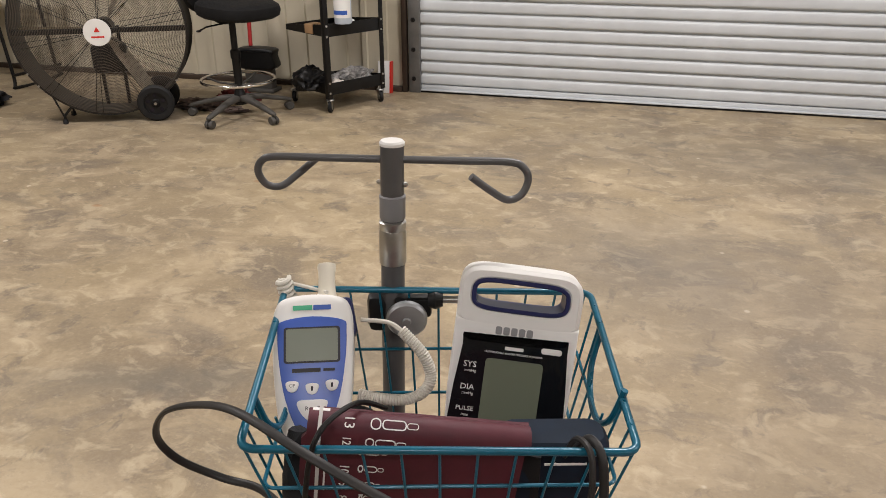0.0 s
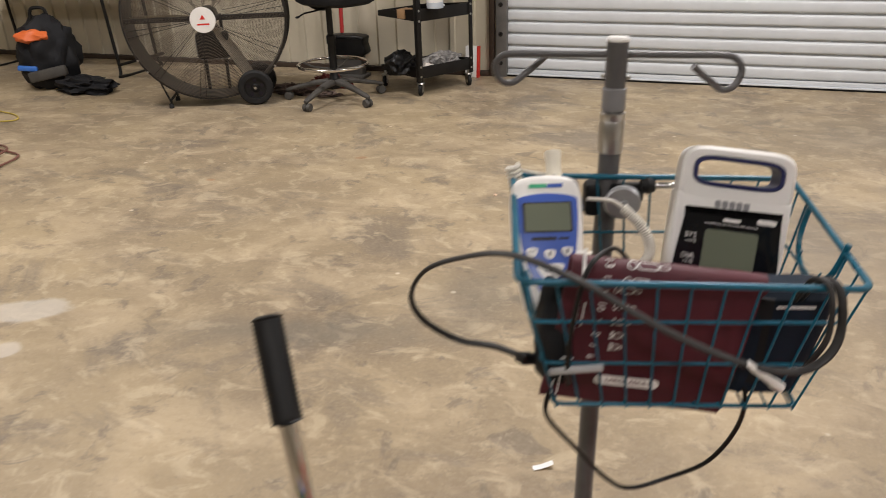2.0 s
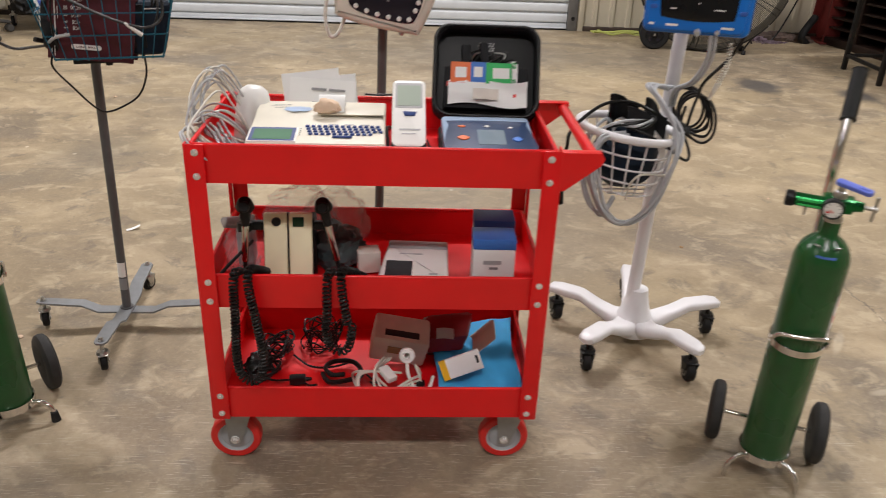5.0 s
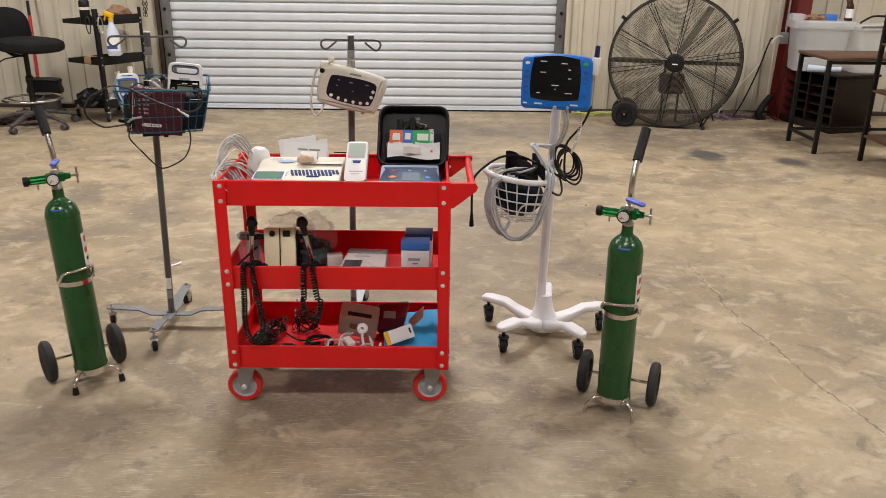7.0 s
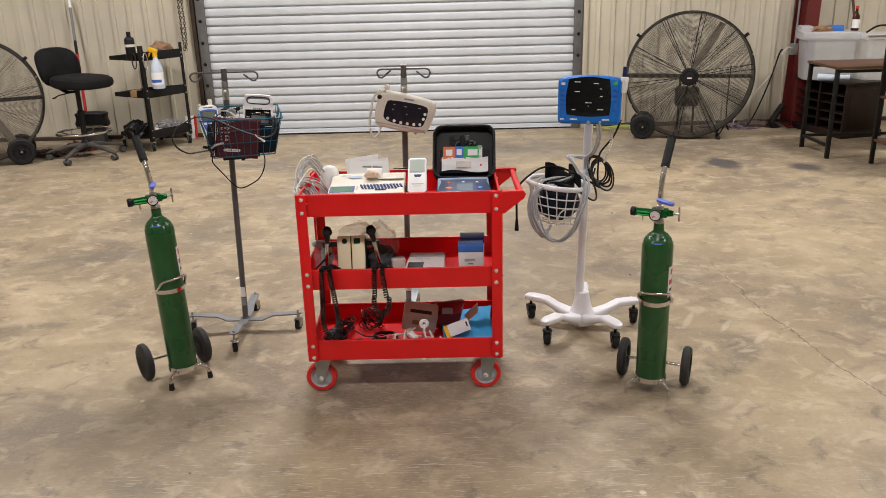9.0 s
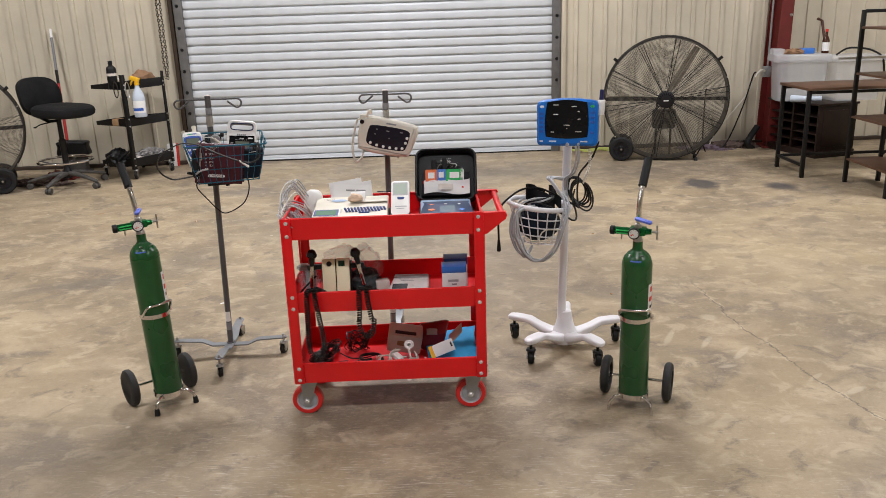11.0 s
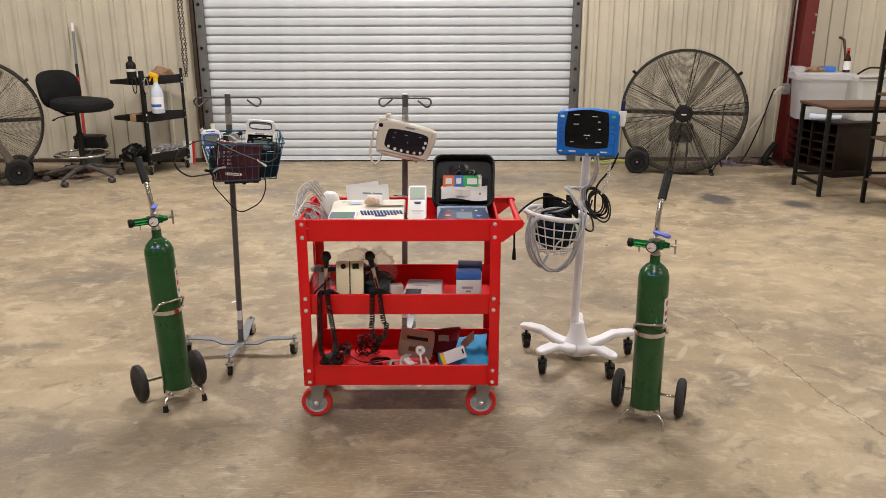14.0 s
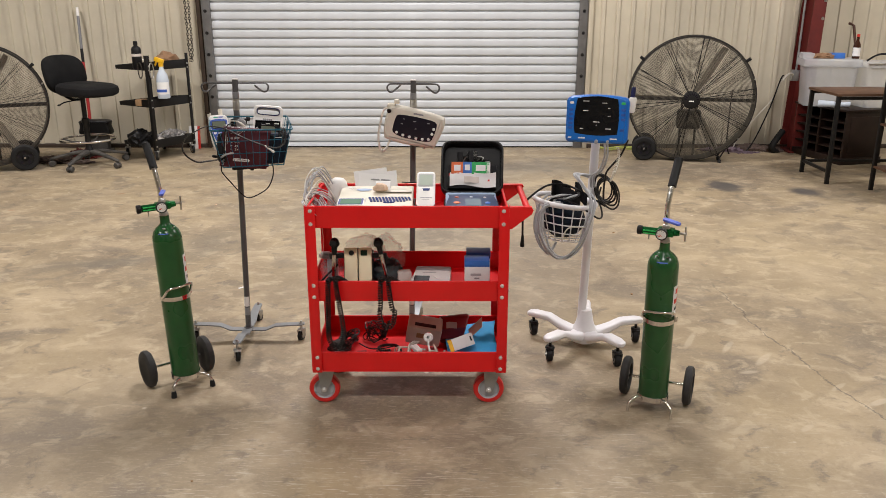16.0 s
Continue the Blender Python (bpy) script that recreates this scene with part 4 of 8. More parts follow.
# ---- grey roll stands ----
def iv_stand(m, top, yaw, label, hooks=0.135):
    s = thing("iv_stand", label, "medical stand", m, "roll stands")
    for a, d in ((0, 0), (90, 0)):
        for sg in (-1, 1):
            bm = BM()
            pts = [(0.0, 0.060), (0.085, 0.060), (0.135, 0.082), (0.262, 0.088)]
            up = [(x, 0, z + 0.003) for x, z in pts]
            ring = []
            for i, (x, z) in enumerate(pts):
                w = 0.021 if i < 3 else 0.019
                ring.append([Vector((x, -w, z)), Vector((x, w, z)), Vector((x, w, z + 0.006)), Vector((x, -w, z + 0.006))])
            last = [Vector((0.276, -0.010, 0.088)), Vector((0.276, 0.010, 0.088)), Vector((0.276, 0.010, 0.094)), Vector((0.276, -0.010, 0.094))]
            loft(bm, ring + [last])
            bmesh.ops.recalc_face_normals(bm, faces=bm.faces)
            leg = part("leg", bm, LEGGREY, s, "flat grey steel leg", pose(0, 0, 0.002 if a else -0.005, 0, 0, yaw + a + (180 if sg < 0 else 0)), sharp=25)
            c = caster(leg, 0.258, 0, 0.005 if not a else -0.002, 70 * sg + a, 0.027, 0.020, ZINC, RUBBER, ZINC, 0.046)
            bm = BM()
            bolt(bm, (0.258, 0, 0.094), (0, 0, 1), 0.008, 0.010)
            part("cap_nut", bm, ZINC, leg)
    bm = BM()
    cyl(bm, (0, 0, 0.055), (0, 0, 0.072), 0.022, 0.020, 20)
    cyl(bm, (0, 0, 0.060), (0, 0, top - 0.115), 0.0135, 0.0135, 24)
    part("pole", bm, POLEGREY, s, "dark grey enamelled pole")
    bm = BM()
    for z0, z1, mt in ((0.135, 0.175, PRINTG), (0.180, 0.230, PRINTW)):
        bm2 = BM()
        sheet(bm2, 8, 1, lambda u, v: (0.0141 * math.cos(radians(-150 + 120 * u)), 0.0141 * math.sin(radians(-150 + 120 * u)), z0 + (z1 - z0) * v), 0)
        part("sticker", bm2, mt, s, "small printed sticker")
    bm.free()
    bm = BM()
    lathe(bm, [(0.0138, top - 0.142), (0.0150, top - 0.142), (0.0154, top - 0.140), (0.0154, top - 0.104), (0.0142, top - 0.101), (0.0152, top - 0.098), (0.0152, top - 0.092), (0.0125, top - 0.090)], 28)
    part("collar", bm, ZINC, s, "bright metal locking collar")
    bm = BM()
    lathe(bm, [(0.0125, top - 0.090), (0.0144, top - 0.087), (0.0144, top - 0.066), (0.0148, top - 0.062), (0.0125, top - 0.060)], 28)
    part("collar_ring", bm, COLLAR, s, "grey plastic ring")
    bm = BM()
    cyl(bm, (0, 0, top - 0.12), (0, 0, top - 0.002), 0.0130, 0.0130, 24)
    part("upper_pole", bm, POLEGREY, s)
    bm = BM()
    lathe(bm, [(0.001, top), (0.012, top), (0.0138, top - 0.002), (0.0138, top - 0.005), (0.012, top - 0.005)], 24)
    part("pole_cap", bm, WHITEP, s, "white end cap")
    for sg in (-1, 1):
        bm = BM()
        ball(bm, (sg * 0.0145, 0, top - 0.048), (0.004, 0.003, 0.003), 10, 6)
        part("detent_pin", bm, ZINC, s)
    for sg in (-1, 1):
        bm = BM()
        k = hooks
        pts = [(0.0, 0, 0), (sg * k * 0.5, 0, 0), (sg * (k - 0.022), 0, 0.0), (sg * (k - 0.006), -sg * 0.002, -0.005), (sg * k, -sg * 0.004, -0.018), (sg * (k - 0.007), -sg * 0.008, -0.034), (sg * (k - 0.022), -sg * 0.014, -0.038), (sg * (k - 0.040), -sg * 0.022, -0.026), (sg * (k - 0.062), -sg * 0.030, -0.008)]
        tube(bm, spline(pts, 6), 0.0042, 12)
        part("hook", bm, POLEGREY, s, "bent grey bottle hook", pose(0, 0, top - 0.021, 0, 0, yaw + 12))
    return s


iv_stand(pose(-0.286, 0.708, 0, -1.8, 0.8, 0), 1.270, 2, "grey four-legged roll stand with a wire basket on its pole", 0.147)
iv_stand(pose(0.518, 0.742, 0, 0, 1.0, 0), 1.266, -6, "grey four-legged roll stand carrying a beige monitor", 0.118)

# ---- white five-legged stand ----
MARK = len(scene.collection.objects)
ws = thing("monitor_stand", "white five-legged roll stand carrying a blue monitor", "medical stand", pose(1.372, 0.652, 0))
for k in range(5):
    a = 8 + 72 * k
    bm = BM()
    rings = []
    for x, z, w, h in ((0.020, 0.062, 0.046, 0.064), (0.070, 0.064, 0.036, 0.046), (0.125, 0.085, 0.031, 0.036), (0.180, 0.112, 0.030, 0.030), (0.255, 0.116, 0.030, 0.028), (0.284, 0.115, 0.024, 0.024), (0.294, 0.113, 0.011, 0.014)):
        rings.append([Vector((x, p[0], z + p[1])) for p in rrect(2 * w, h, min(w, h / 2) * 0.75, 3)])
    loft(bm, rings)
    bmesh.ops.recalc_face_normals(bm, faces=bm.faces)
    lg = part("leg", bm, WHITEM, ws, "white enamelled cast leg", pose(0, 0, 0, 0, 0, a))
    caster(lg, 0.262, 0, 0, 84 + 7 * (k % 3) - a, 0.032, 0.030, BLACKP, RUBBER, ZINC, 0.045)
bm = BM()
lathe(bm, [(0.001, 0.028), (0.066, 0.030), (0.071, 0.046), (0.066, 0.074), (0.052, 0.096), (0.042, 0.125), (0.035, 0.160), (0.031, 0.186), (0.022, 0.190)], 40)
part("hub", bm, WHITEM, ws)
bm = BM()
cyl(bm, (-0.018, 0, 0.10), (0.004, 0, 1.03), 0.0205, 0.0195, 28)
part("pole", bm, WHITEM, ws, "white enamelled pole")
# oval wire basket hung on the pole
part("basket_bracket", (lambda b: (box(b, (-0.020, -0.024, 0.735), (0.05, 0.045, 0.05), bev=0.008), b)[1])(BM()), WHITEM, ws)
BC = Vector((-0.144, -0.125, 0))


def oval(rx, ry, z, n=36):
    return [(BC.x + rx * math.cos(2 * math.pi * i / n), BC.y + ry * math.sin(2 * math.pi * i / n), z - 0.12 * rx * math.cos(2 * math.pi * i / n)) for i in range(n)]


bm = BM()
tube(bm, oval(0.137, 0.122, 0.755), 0.0115, 12, True)
bas = part("basket_rim", bm, WHITEM, ws, "thick white basket rim")
for i, (rx, ry, z) in enumerate(((0.124, 0.110, 0.705), (0.113, 0.100, 0.665), (0.101, 0.090, 0.625), (0.090, 0.081, 0.588))):
    bm = BM()
    tube(bm, oval(rx, ry, z), 0.0028, 8, True)
    part("wire", bm, WHITEM, bas)
for i in range(18):
    a = 2 * math.pi * i / 18
    bm = BM()
    tube(bm, [(BC.x + 0.135 * math.cos(a), BC.y + 0.120 * math.sin(a), 0.755 - 0.016 * math.cos(a)), (BC.x + 0.090 * math.cos(a), BC.y + 0.081 * math.sin(a), 0.588 - 0.011 * math.cos(a))], 0.0026, 6)
    part("wire", bm, WHITEM, bas)
for i in range(5):
    y = -0.064 + 0.032 * i
    h = 0.090 * math.sqrt(max(0, 1 - (y / 0.081) ** 2))
    bm = BM()
    tube(bm, [(BC.x - h, BC.y + y, 0.588), (BC.x + h, BC.y + y, 0.588)], 0.0025, 6)
    part("wire", bm, WHITEM, bas)

# ---- blue vital-signs monitor ----
MF = pose(0, 0, 0, 90, 0, 0)
bmn = thing("vital_signs_monitor", "bright blue vital-signs monitor with a black display on a white stand", "patient monitor", pose(1.354, 0.505, 1.024, -3, 0, -17) @ Matrix.Scale(0.985, 4))
bm = BM()
arched = []
for (x0, y0), (x1, y1) in zip(rrect(0.268, 0.192, 0.020, 6), rrect(0.268, 0.192, 0.020, 6)[1:] + rrect(0.268, 0.192, 0.020, 6)[:1]):
    arched += [(x0 + (x1 - x0) * k / 8, y0) for k in range(8)] if y0 > 0.09 and abs(x1 - x0) > 0.05 else [(x0, y0)]
arched = [(x * (0.985 + 0.05 * y), y + 0.096 + (0.012 * (1 - (x / 0.134) ** 2) if y > 0 else 0)) for x, y in arched]
slab(bm, arched, 0.015, 0.076, 0.010, MF)
slab(bm, [(x * 0.92 - 0.003, 0.006 + y * 0.955) for x, y in arched], 0.070, 0.085, 0.008, MF)
part("body", bm, BLUEMON, bmn)
SCRN = pose(0, -0.0852, 0, 90, 0, 0)
bm = BM()
slab(bm, [(p.x, p.y) for p in spline([(-0.078, 0.040, 0), (0.0, 0.034, 0), (0.078, 0.040, 0), (0.090, 0.050, 0), (0.093, 0.115, 0), (0.086, 0.182, 0), (0.076, 0.191, 0), (0.0, 0.200, 0), (-0.076, 0.191, 0), (-0.086, 0.182, 0), (-0.095, 0.115, 0), (-0.092, 0.050, 0)], 4, True)], -0.002, 0.0018, 0.0008, SCRN)
sc = part("display", bm, BLACKG, bmn, "black glossy display panel")
for x, y, w in ((-0.048, 0.178, 0.024), (0.030, 0.172, 0.022), (-0.048, 0.138, 0.022), (0.000, 0.092, 0.026), (-0.062, 0.062, 0.014), (0.050, 0.064, 0.026), (0.050, 0.150, 0.010), (0.052, 0.118, 0.012), (0.000, 0.078, 0.004)):
    bars([(SCRN @ Matrix.Translation((x, y, 0.0019)), w, 0.0032)], PRINTW, sc)
for x, y, mt in [(-0.108, 0.170, PRINTW)] + [(-0.110, 0.140 - 0.019 * i, PRINTB) for i in range(5)] + [(0.110, 0.145 - 0.020 * i, PRINTB) for i in range(3)] + [(0.108, 0.172, LIMELABEL), (0.108, 0.060, PRINTB)]:
    bm = BM()
    slab(bm, rrect(0.018, 0.011, 0.005, 4), 0, 0.003, 0.001, SCRN @ Matrix.Translation((x, y, -0.001)))
    part("button", bm, mt, bmn)
for x, w in ((-0.110, 0.014), (-0.060, 0.030), (0.075, 0.030)):
    bars([(SCRN @ Matrix.Translation((x, 0.022, 0.0005)), w, 0.006)], PRINTW, bmn)
bm = BM()
cyl(bm, SCRN @ Vector((0.004, 0.010, -0.004)), SCRN @ Vector((0.004, 0.006, 0.014)), 0.008, 0.007, 14)
part("connector", bm, CABLEG, bmn, "grey hose connector")
bm = BM()
cyl(bm, SCRN @ Vector((0.052, 0.012, -0.004)), SCRN @ Vector((0.052, 0.010, 0.012)), 0.006, 0.005, 12)
part("connector", bm, CABLEG, bmn, "grey hose connector")
bm = BM()
box(bm, (0.140, -0.040, 0.165), (0.030, 0.05, 0.064), m=pose(0, 0, 0, 0, 4, 0), bev=0.006)
part("probe_well", bm, WHITEP, bmn, "white thermometer probe holder")
bm = BM()
cyl(bm, (0.140, -0.040, 0.19), (0.142, -0.040, 0.240), 0.010, 0.009, 14, bev=0.002)
part("probe", bm, NAVYP, bmn, "dark blue probe grip")
bm = BM()
box(bm, (0.02, 0.080, 0.030), (0.06, 0.16, 0.045), m=pose(0, 0, 0, 0, 0, 17), bev=0.006)
part("mount", bm, WHITEM, bmn, "white mounting bracket")

carry(MARK, pose(-0.012, 0.008, 0))

# ---- beige monitor on the middle stand ----
gm = thing("vital_signs_monitor", "beige vital-signs monitor with dark panel askew on a grey stand", "patient monitor", pose(0.545, 0.690, 1.060, -3, 0, -3) @ pose(0, 0, 0, 0, 10, 0))
bm = BM()
oc = [(-0.128, -0.052), (-0.115, -0.072), (-0.02, -0.082), (0.085, -0.078), (0.108, -0.070), (0.132, 0.02), (0.128, 0.052), (0.110, 0.066), (0.0, 0.078), (-0.095, 0.080), (-0.125, 0.060), (-0.134, 0.0)]
slab(bm, [(p.x, p.y) for p in spline([(x, y, 0) for x, y in oc], 4, True)], -0.045, 0.045, 0.014, MF)
part("body", bm, BEIGEMON, gm)
G = pose(0, -0.0455, 0, 90, 0, 0)
bm = BM()
slab(bm, [(p.x, p.y) for p in spline([(-0.088, -0.036, 0), (-0.05, -0.050, 0), (0.02, -0.054, 0), (0.078, -0.050, 0), (0.092, -0.030, 0), (0.100, 0.010, 0), (0.092, 0.040, 0), (0.02, 0.048, 0), (-0.07, 0.046, 0), (-0.086, 0.030, 0), (-0.092, -0.010, 0)], 3, True)], -0.002, 0.0016, 0.0008, G)
pn = part("display", bm, DARKSCR, gm, "dark blue-black display panel")
for x, y, w in ((-0.050, 0.030, 0.008), (0.0, 0.028, 0.014), (0.062, 0.030, 0.012), (-0.055, 0.008, 0.008), (0.010, -0.004, 0.006)):
    bars([(G @ Matrix.Translation((x, y, 0.0018)), w, 0.003)], PRINTG, pn)
for x, y in ((-0.072, -0.034), (-0.042, -0.041), (-0.012, -0.044), (0.018, -0.045), (0.047, -0.044), (0.074, -0.040), (0.086, -0.014), (0.090, 0.008)):
    bm = BM()
    lathe(bm, [(0.001, 0.004), (0.005, 0.004), (0.0065, 0.002), (0.0068, 0)], 16, G @ Matrix.Translation((x, y, 0.0012)))
    part("button", bm, WHITEP, gm, "pale round button")
bars([(G @ Matrix.Translation((0.012, 0.061, 0.0004)), 0.045, 0.007)], PRINTG, gm)
bm = BM()
box(bm, (-0.115, -0.02, 0.072), (0.035, 0.035, 0.03), m=pose(0, 0, 0, 0, -10, 0), bev=0.005)
box(bm, (-0.095, -0.02, 0.098), (0.022, 0.03, 0.022), m=pose(0, 0, 0, 0, -14, 0), bev=0.005)
part("probe_holder", bm, CREAM, gm, "cream probe holder")
bm = BM()
cyl(bm, (-0.120, -0.045, 0.055), (-0.120, -0.050, 0.052), 0.010, seg=12)
part("socket", bm, BLACKP, gm)
bm = BM()
tube(bm, spline([(-0.128, -0.02, 0.066), (-0.146, -0.03, 0.05), (-0.152, -0.03, -0.01), (-0.150, -0.03, -0.08), (-0.128, -0.035, -0.128), (-0.108, -0.03, -0.115), (-0.100, -0.01, -0.075)], 8), 0.005, 10)
part("coiled_cable", bm, CABLEW, gm, "off-white probe cord")
bm = BM()
lathe(bm, [(0.001, 0.012), (0.007, 0.011), (0.008, 0)], 14, pose(0.060, -0.03, -0.076, 180, 0, 0))
part("knob", bm, ZINC, gm)
bm = BM()
box(bm, (-0.02, 0.052, 0), (0.06, 0.03, 0.06), bev=0.004)
part("mount", bm, BLACKP, gm)

# ---- hoses and cables on the white stand ----
def cable(name, label, pts, r, mt, n=8, seg=8, flat=1.0, category="cable", group=""):
    bm = BM()
    tube(bm, spline(pts, n), r, seg, flat=flat)
    ob = part(name, bm, mt, label=label)
    return tagged(ob, category=category, group=group)


HOSE_RUN = [(1.33, 0.6, 0.848), (1.27, 0.55, 0.863), (1.283, 0.5, 0.835), (1.316, 0.46, 0.788), (1.325, 0.43, 0.744), (1.302, 0.4, 0.67), (1.262, 0.395, 0.584), (1.2, 0.39, 0.537), (1.143, 0.39, 0.568), (1.107, 0.4, 0.635), (1.098, 0.41, 0.693), (1.114, 0.42, 0.758), (1.185, 0.46, 0.766)]
for k, (dx, dy, dz) in enumerate(((0.0, 0.0, 0.0), (0.009, 0.004, 0.003), (-0.010, 0.010, 0.012), (-0.004, -0.006, 0.006))):
    pts = [(x + dx + 0.004 * math.sin(2.1 * i + k), y + dy, z + dz * (1 if i < 6 else -1) + 0.005 * math.sin(1.3 * i + 2 * k)) for i, (x, y, z) in enumerate(HOSE_RUN)]
    cable("air_hose", "pale grey blood pressure hose hung in a loop over a basket", pts, 0.0048, HOSEGREY, 10, 10, category="hose", group="pressure hoses")
for k in range(2):
    cable("air_hose", "grey blood pressure hose looped beside a basket", [(1.174, 0.44 + 0.01 * k, 0.588), (1.141, 0.42, 0.543 + 0.012 * k), (1.111 - 0.006 * k, 0.42, 0.571), (1.087 - 0.008 * k, 0.43, 0.63), (1.082 - 0.007 * k, 0.45, 0.686), (1.098, 0.47, 0.755), (1.14, 0.50, 0.79), (1.175, 0.53, 0.75)], 0.0046, HOSEGREY, 10, 10, category="hose", group="pressure hoses")
cable("air_hose", "thin white hose lying against basket wires", [(1.300, 0.415, 0.672), (1.284, 0.402, 0.668), (1.228, 0.398, 0.670), (1.202, 0.400, 0.645), (1.194, 0.404, 0.597)], 0.003, CABLEW, 8, 8, category="hose", group="pressure hoses")
for k, dx in enumerate((0.0, 0.012)):
    cable("air_hose", "pale grey twin hose falling from a blue monitor to a basket", [(1.356 + dx, 0.425, 1.030), (1.362 + dx, 0.44, 0.97), (1.352 + dx, 0.49, 0.90), (1.335 + dx, 0.56, 0.86), (1.345 + dx, 0.61, 0.80)], 0.0048, HOSEGREY, 10, 10, category="hose", group="pressure hoses")
cable("loose_cable", "black monitor cable falling beside a white pole", [(1.462, 0.46, 1.04), (1.440, 0.48, 0.97), (1.391, 0.50, 0.898), (1.387, 0.52, 0.855), (1.392, 0.56, 0.798), (1.402, 0.60, 0.746)], 0.0045, CABLE, 8)
for i in range(6):
    k = 0.86 + 0.09 * (i % 3)
    c = Vector((1.398 + 0.004 * i, 0.615 - 0.008 * i, 0.800 - 0.005 * i))
    bm = BM()
    tube(bm, spline([c + Vector((0.040 * k * math.cos(a) - 0.012 * math.sin(a), -0.03 * math.cos(a), 0.064 * k * math.sin(a) + 0.006 * math.cos(2 * a + i))) for a in [2 * math.pi * j / 9 + i for j in range(9)]], 6, True), 0.0040, 8, True)
    ob = part("cable_coil", bm, CABLE if i % 3 != 2 else HOSEK, label="coiled black cable hanging on the white pole")
    tagged(ob, category="cable", group="coiled cables")
cable("loose_cable", "black power cord arched over a basket, plug hanging down", [(1.022, 0.42, 0.62), (1.021, 0.42, 0.70), (1.025, 0.42, 0.74), (1.031, 0.43, 0.772), (1.07, 0.46, 0.804), (1.134, 0.50, 0.832), (1.206, 0.52, 0.832), (1.27, 0.52, 0.807), (1.308, 0.53, 0.781), (1.354, 0.54, 0.756), (1.401, 0.55, 0.726)], 0.0046, CABLE, 8)
bm = BM()
cyl(bm, (1.022, 0.42, 0.628), (1.022, 0.42, 0.575), 0.006, 0.010, 12, bev=0.002)
tagged(part("mains_plug", bm, BLACKP, label="black moulded plug hanging on a cord"), category="plug")
cable("loose_cable", "black cable slung under the rim of a white basket", [(1.200, 0.47, 0.775), (1.247, 0.45, 0.762), (1.296, 0.43, 0.736), (1.35, 0.44, 0.699), (1.373, 0.47, 0.701), (1.378, 0.52, 0.723), (1.375, 0.58, 0.752), (1.388, 0.6, 0.802)], 0.0042, CABLE, 8)
for i in range(4):
    cable("loose_cable", "dark cord heaped in a white basket", [(1.13 + 0.02 * i, 0.50, 0.70), (1.12 + 0.025 * i, 0.47 + 0.02 * i, 0.765), (1.17 + 0.02 * i, 0.46, 0.795 - 0.006 * i), (1.24 + 0.01 * i, 0.49, 0.79), (1.27, 0.53, 0.765 + 0.008 * i), (1.24, 0.56, 0.73)], 0.0042, CABLE if i % 2 else HOSEGREY, 8, group="heaped cords")
bm = BM()
coil(bm, spline([(1.425, 0.46, 1.00), (1.425, 0.46, 0.95), (1.415, 0.47, 0.90)], 6), 0.0055, 0.0018, 14)
tube(bm, spline([(1.405, 0.42, 1.012), (1.420, 0.44, 1.01), (1.425, 0.46, 1.00)], 5), 0.002, 6)
cyl(bm, (1.415, 0.47, 0.90), (1.402, 0.48, 0.855), 0.007, 0.004, 10)
tagged(part("coiled_cable", bm, CABLEW, label="short coiled off-white probe cord below a blue monitor"), category="cable")
# cuff and bag in the basket
bm = BM()
lump(bm, (1.214, 0.535, 0.675), (0.096, 0.086, 0.090), 0.14, 2.2, 3, 1.3, flat=0.594)
tagged(part("pressure_cuff", bm, NAVY, label="dark navy pressure cuff rolled up in a white basket"), category="pressure cuff")
for k, (x, y, z, a) in enumerate(((1.202, 0.56, 0.800, 20), (1.285, 0.54, 0.785, -50), (1.245, 0.51, 0.775, 10))):
    bm = BM()
    sheet(bm, 10, 6, lambda u, v: Vector((x, y, z)) + pose(0, 0, 0, 0, 0, a) @ Vector((0.085 * (u - 0.5), 0.012 * math.sin(5 * u + k), 0.085 * (v - 0.5) + 0.02 * math.sin(3 * u + 2 * v) - 0.03 * abs(u - 0.5))), 0.006)
    tagged(part("cuff_flap", bm, CASE if k else BLACKP, label="folded black nylon cuff flap standing in a basket"), category="pressure cuff")


# ---- teal wire basket on the grey stand, with what lies in it ----
MARK = len(scene.collection.objects)
BK = pose(-0.181, 0.597, 0.905, 0, 0, 16)
bk = thing("wire_basket", "teal coated wire basket clamped to a grey pole", "wire basket", BK)
TW, TD, BW, BD, BH = 0.160, 0.116, 0.122, 0.092, 0.170


def side_at(s, z):
    """half sizes at a height"""
    k = z / BH
    return BW + (TW - BW) * k, BD + (TD - BD) * k


def tilt_rim(x, y):
    return BH + 0.012 * (y / TD) - 0.004 * (x / TW)


def loop_at(z, r=0.012, n=4):
    w, d = side_at(0, z)
    return [(x, y, tilt_rim(x, y) if z >= BH - 1e-6 else z) for x, y in rrect(2 * w, 2 * d, r, n)]


bm = BM()
tube(bm, loop_at(BH), 0.0036, 10, True)
part("rim", bm, TEAL, bk)
for z in (0.0, 0.058, 0.112):
    bm = BM()
    tube(bm, loop_at(z, 0.010), 0.0018 if z else 0.0024, 8, True)
    part("wire", bm, TEAL, bk)
NX, NY = 10, 8
for i in range(NX + 1):
    f = -1 + 2 * i / NX
    x0, x1 = BW * f * 0.97, TW * f * 0.97
    for s in (-1, 1):
        bm = BM()
        tube(bm, [(x1, s * TD, tilt_rim(x1, s * TD)), (x0, s * BD, -0.004)], 0.0013, 6)
        part("wire", bm, TEAL, bk)
    bm = BM()
    tube(bm, [(x0, -BD, -0.003), (x0, BD, -0.003)], 0.0013, 6)
    part("wire", bm, TEAL, bk)
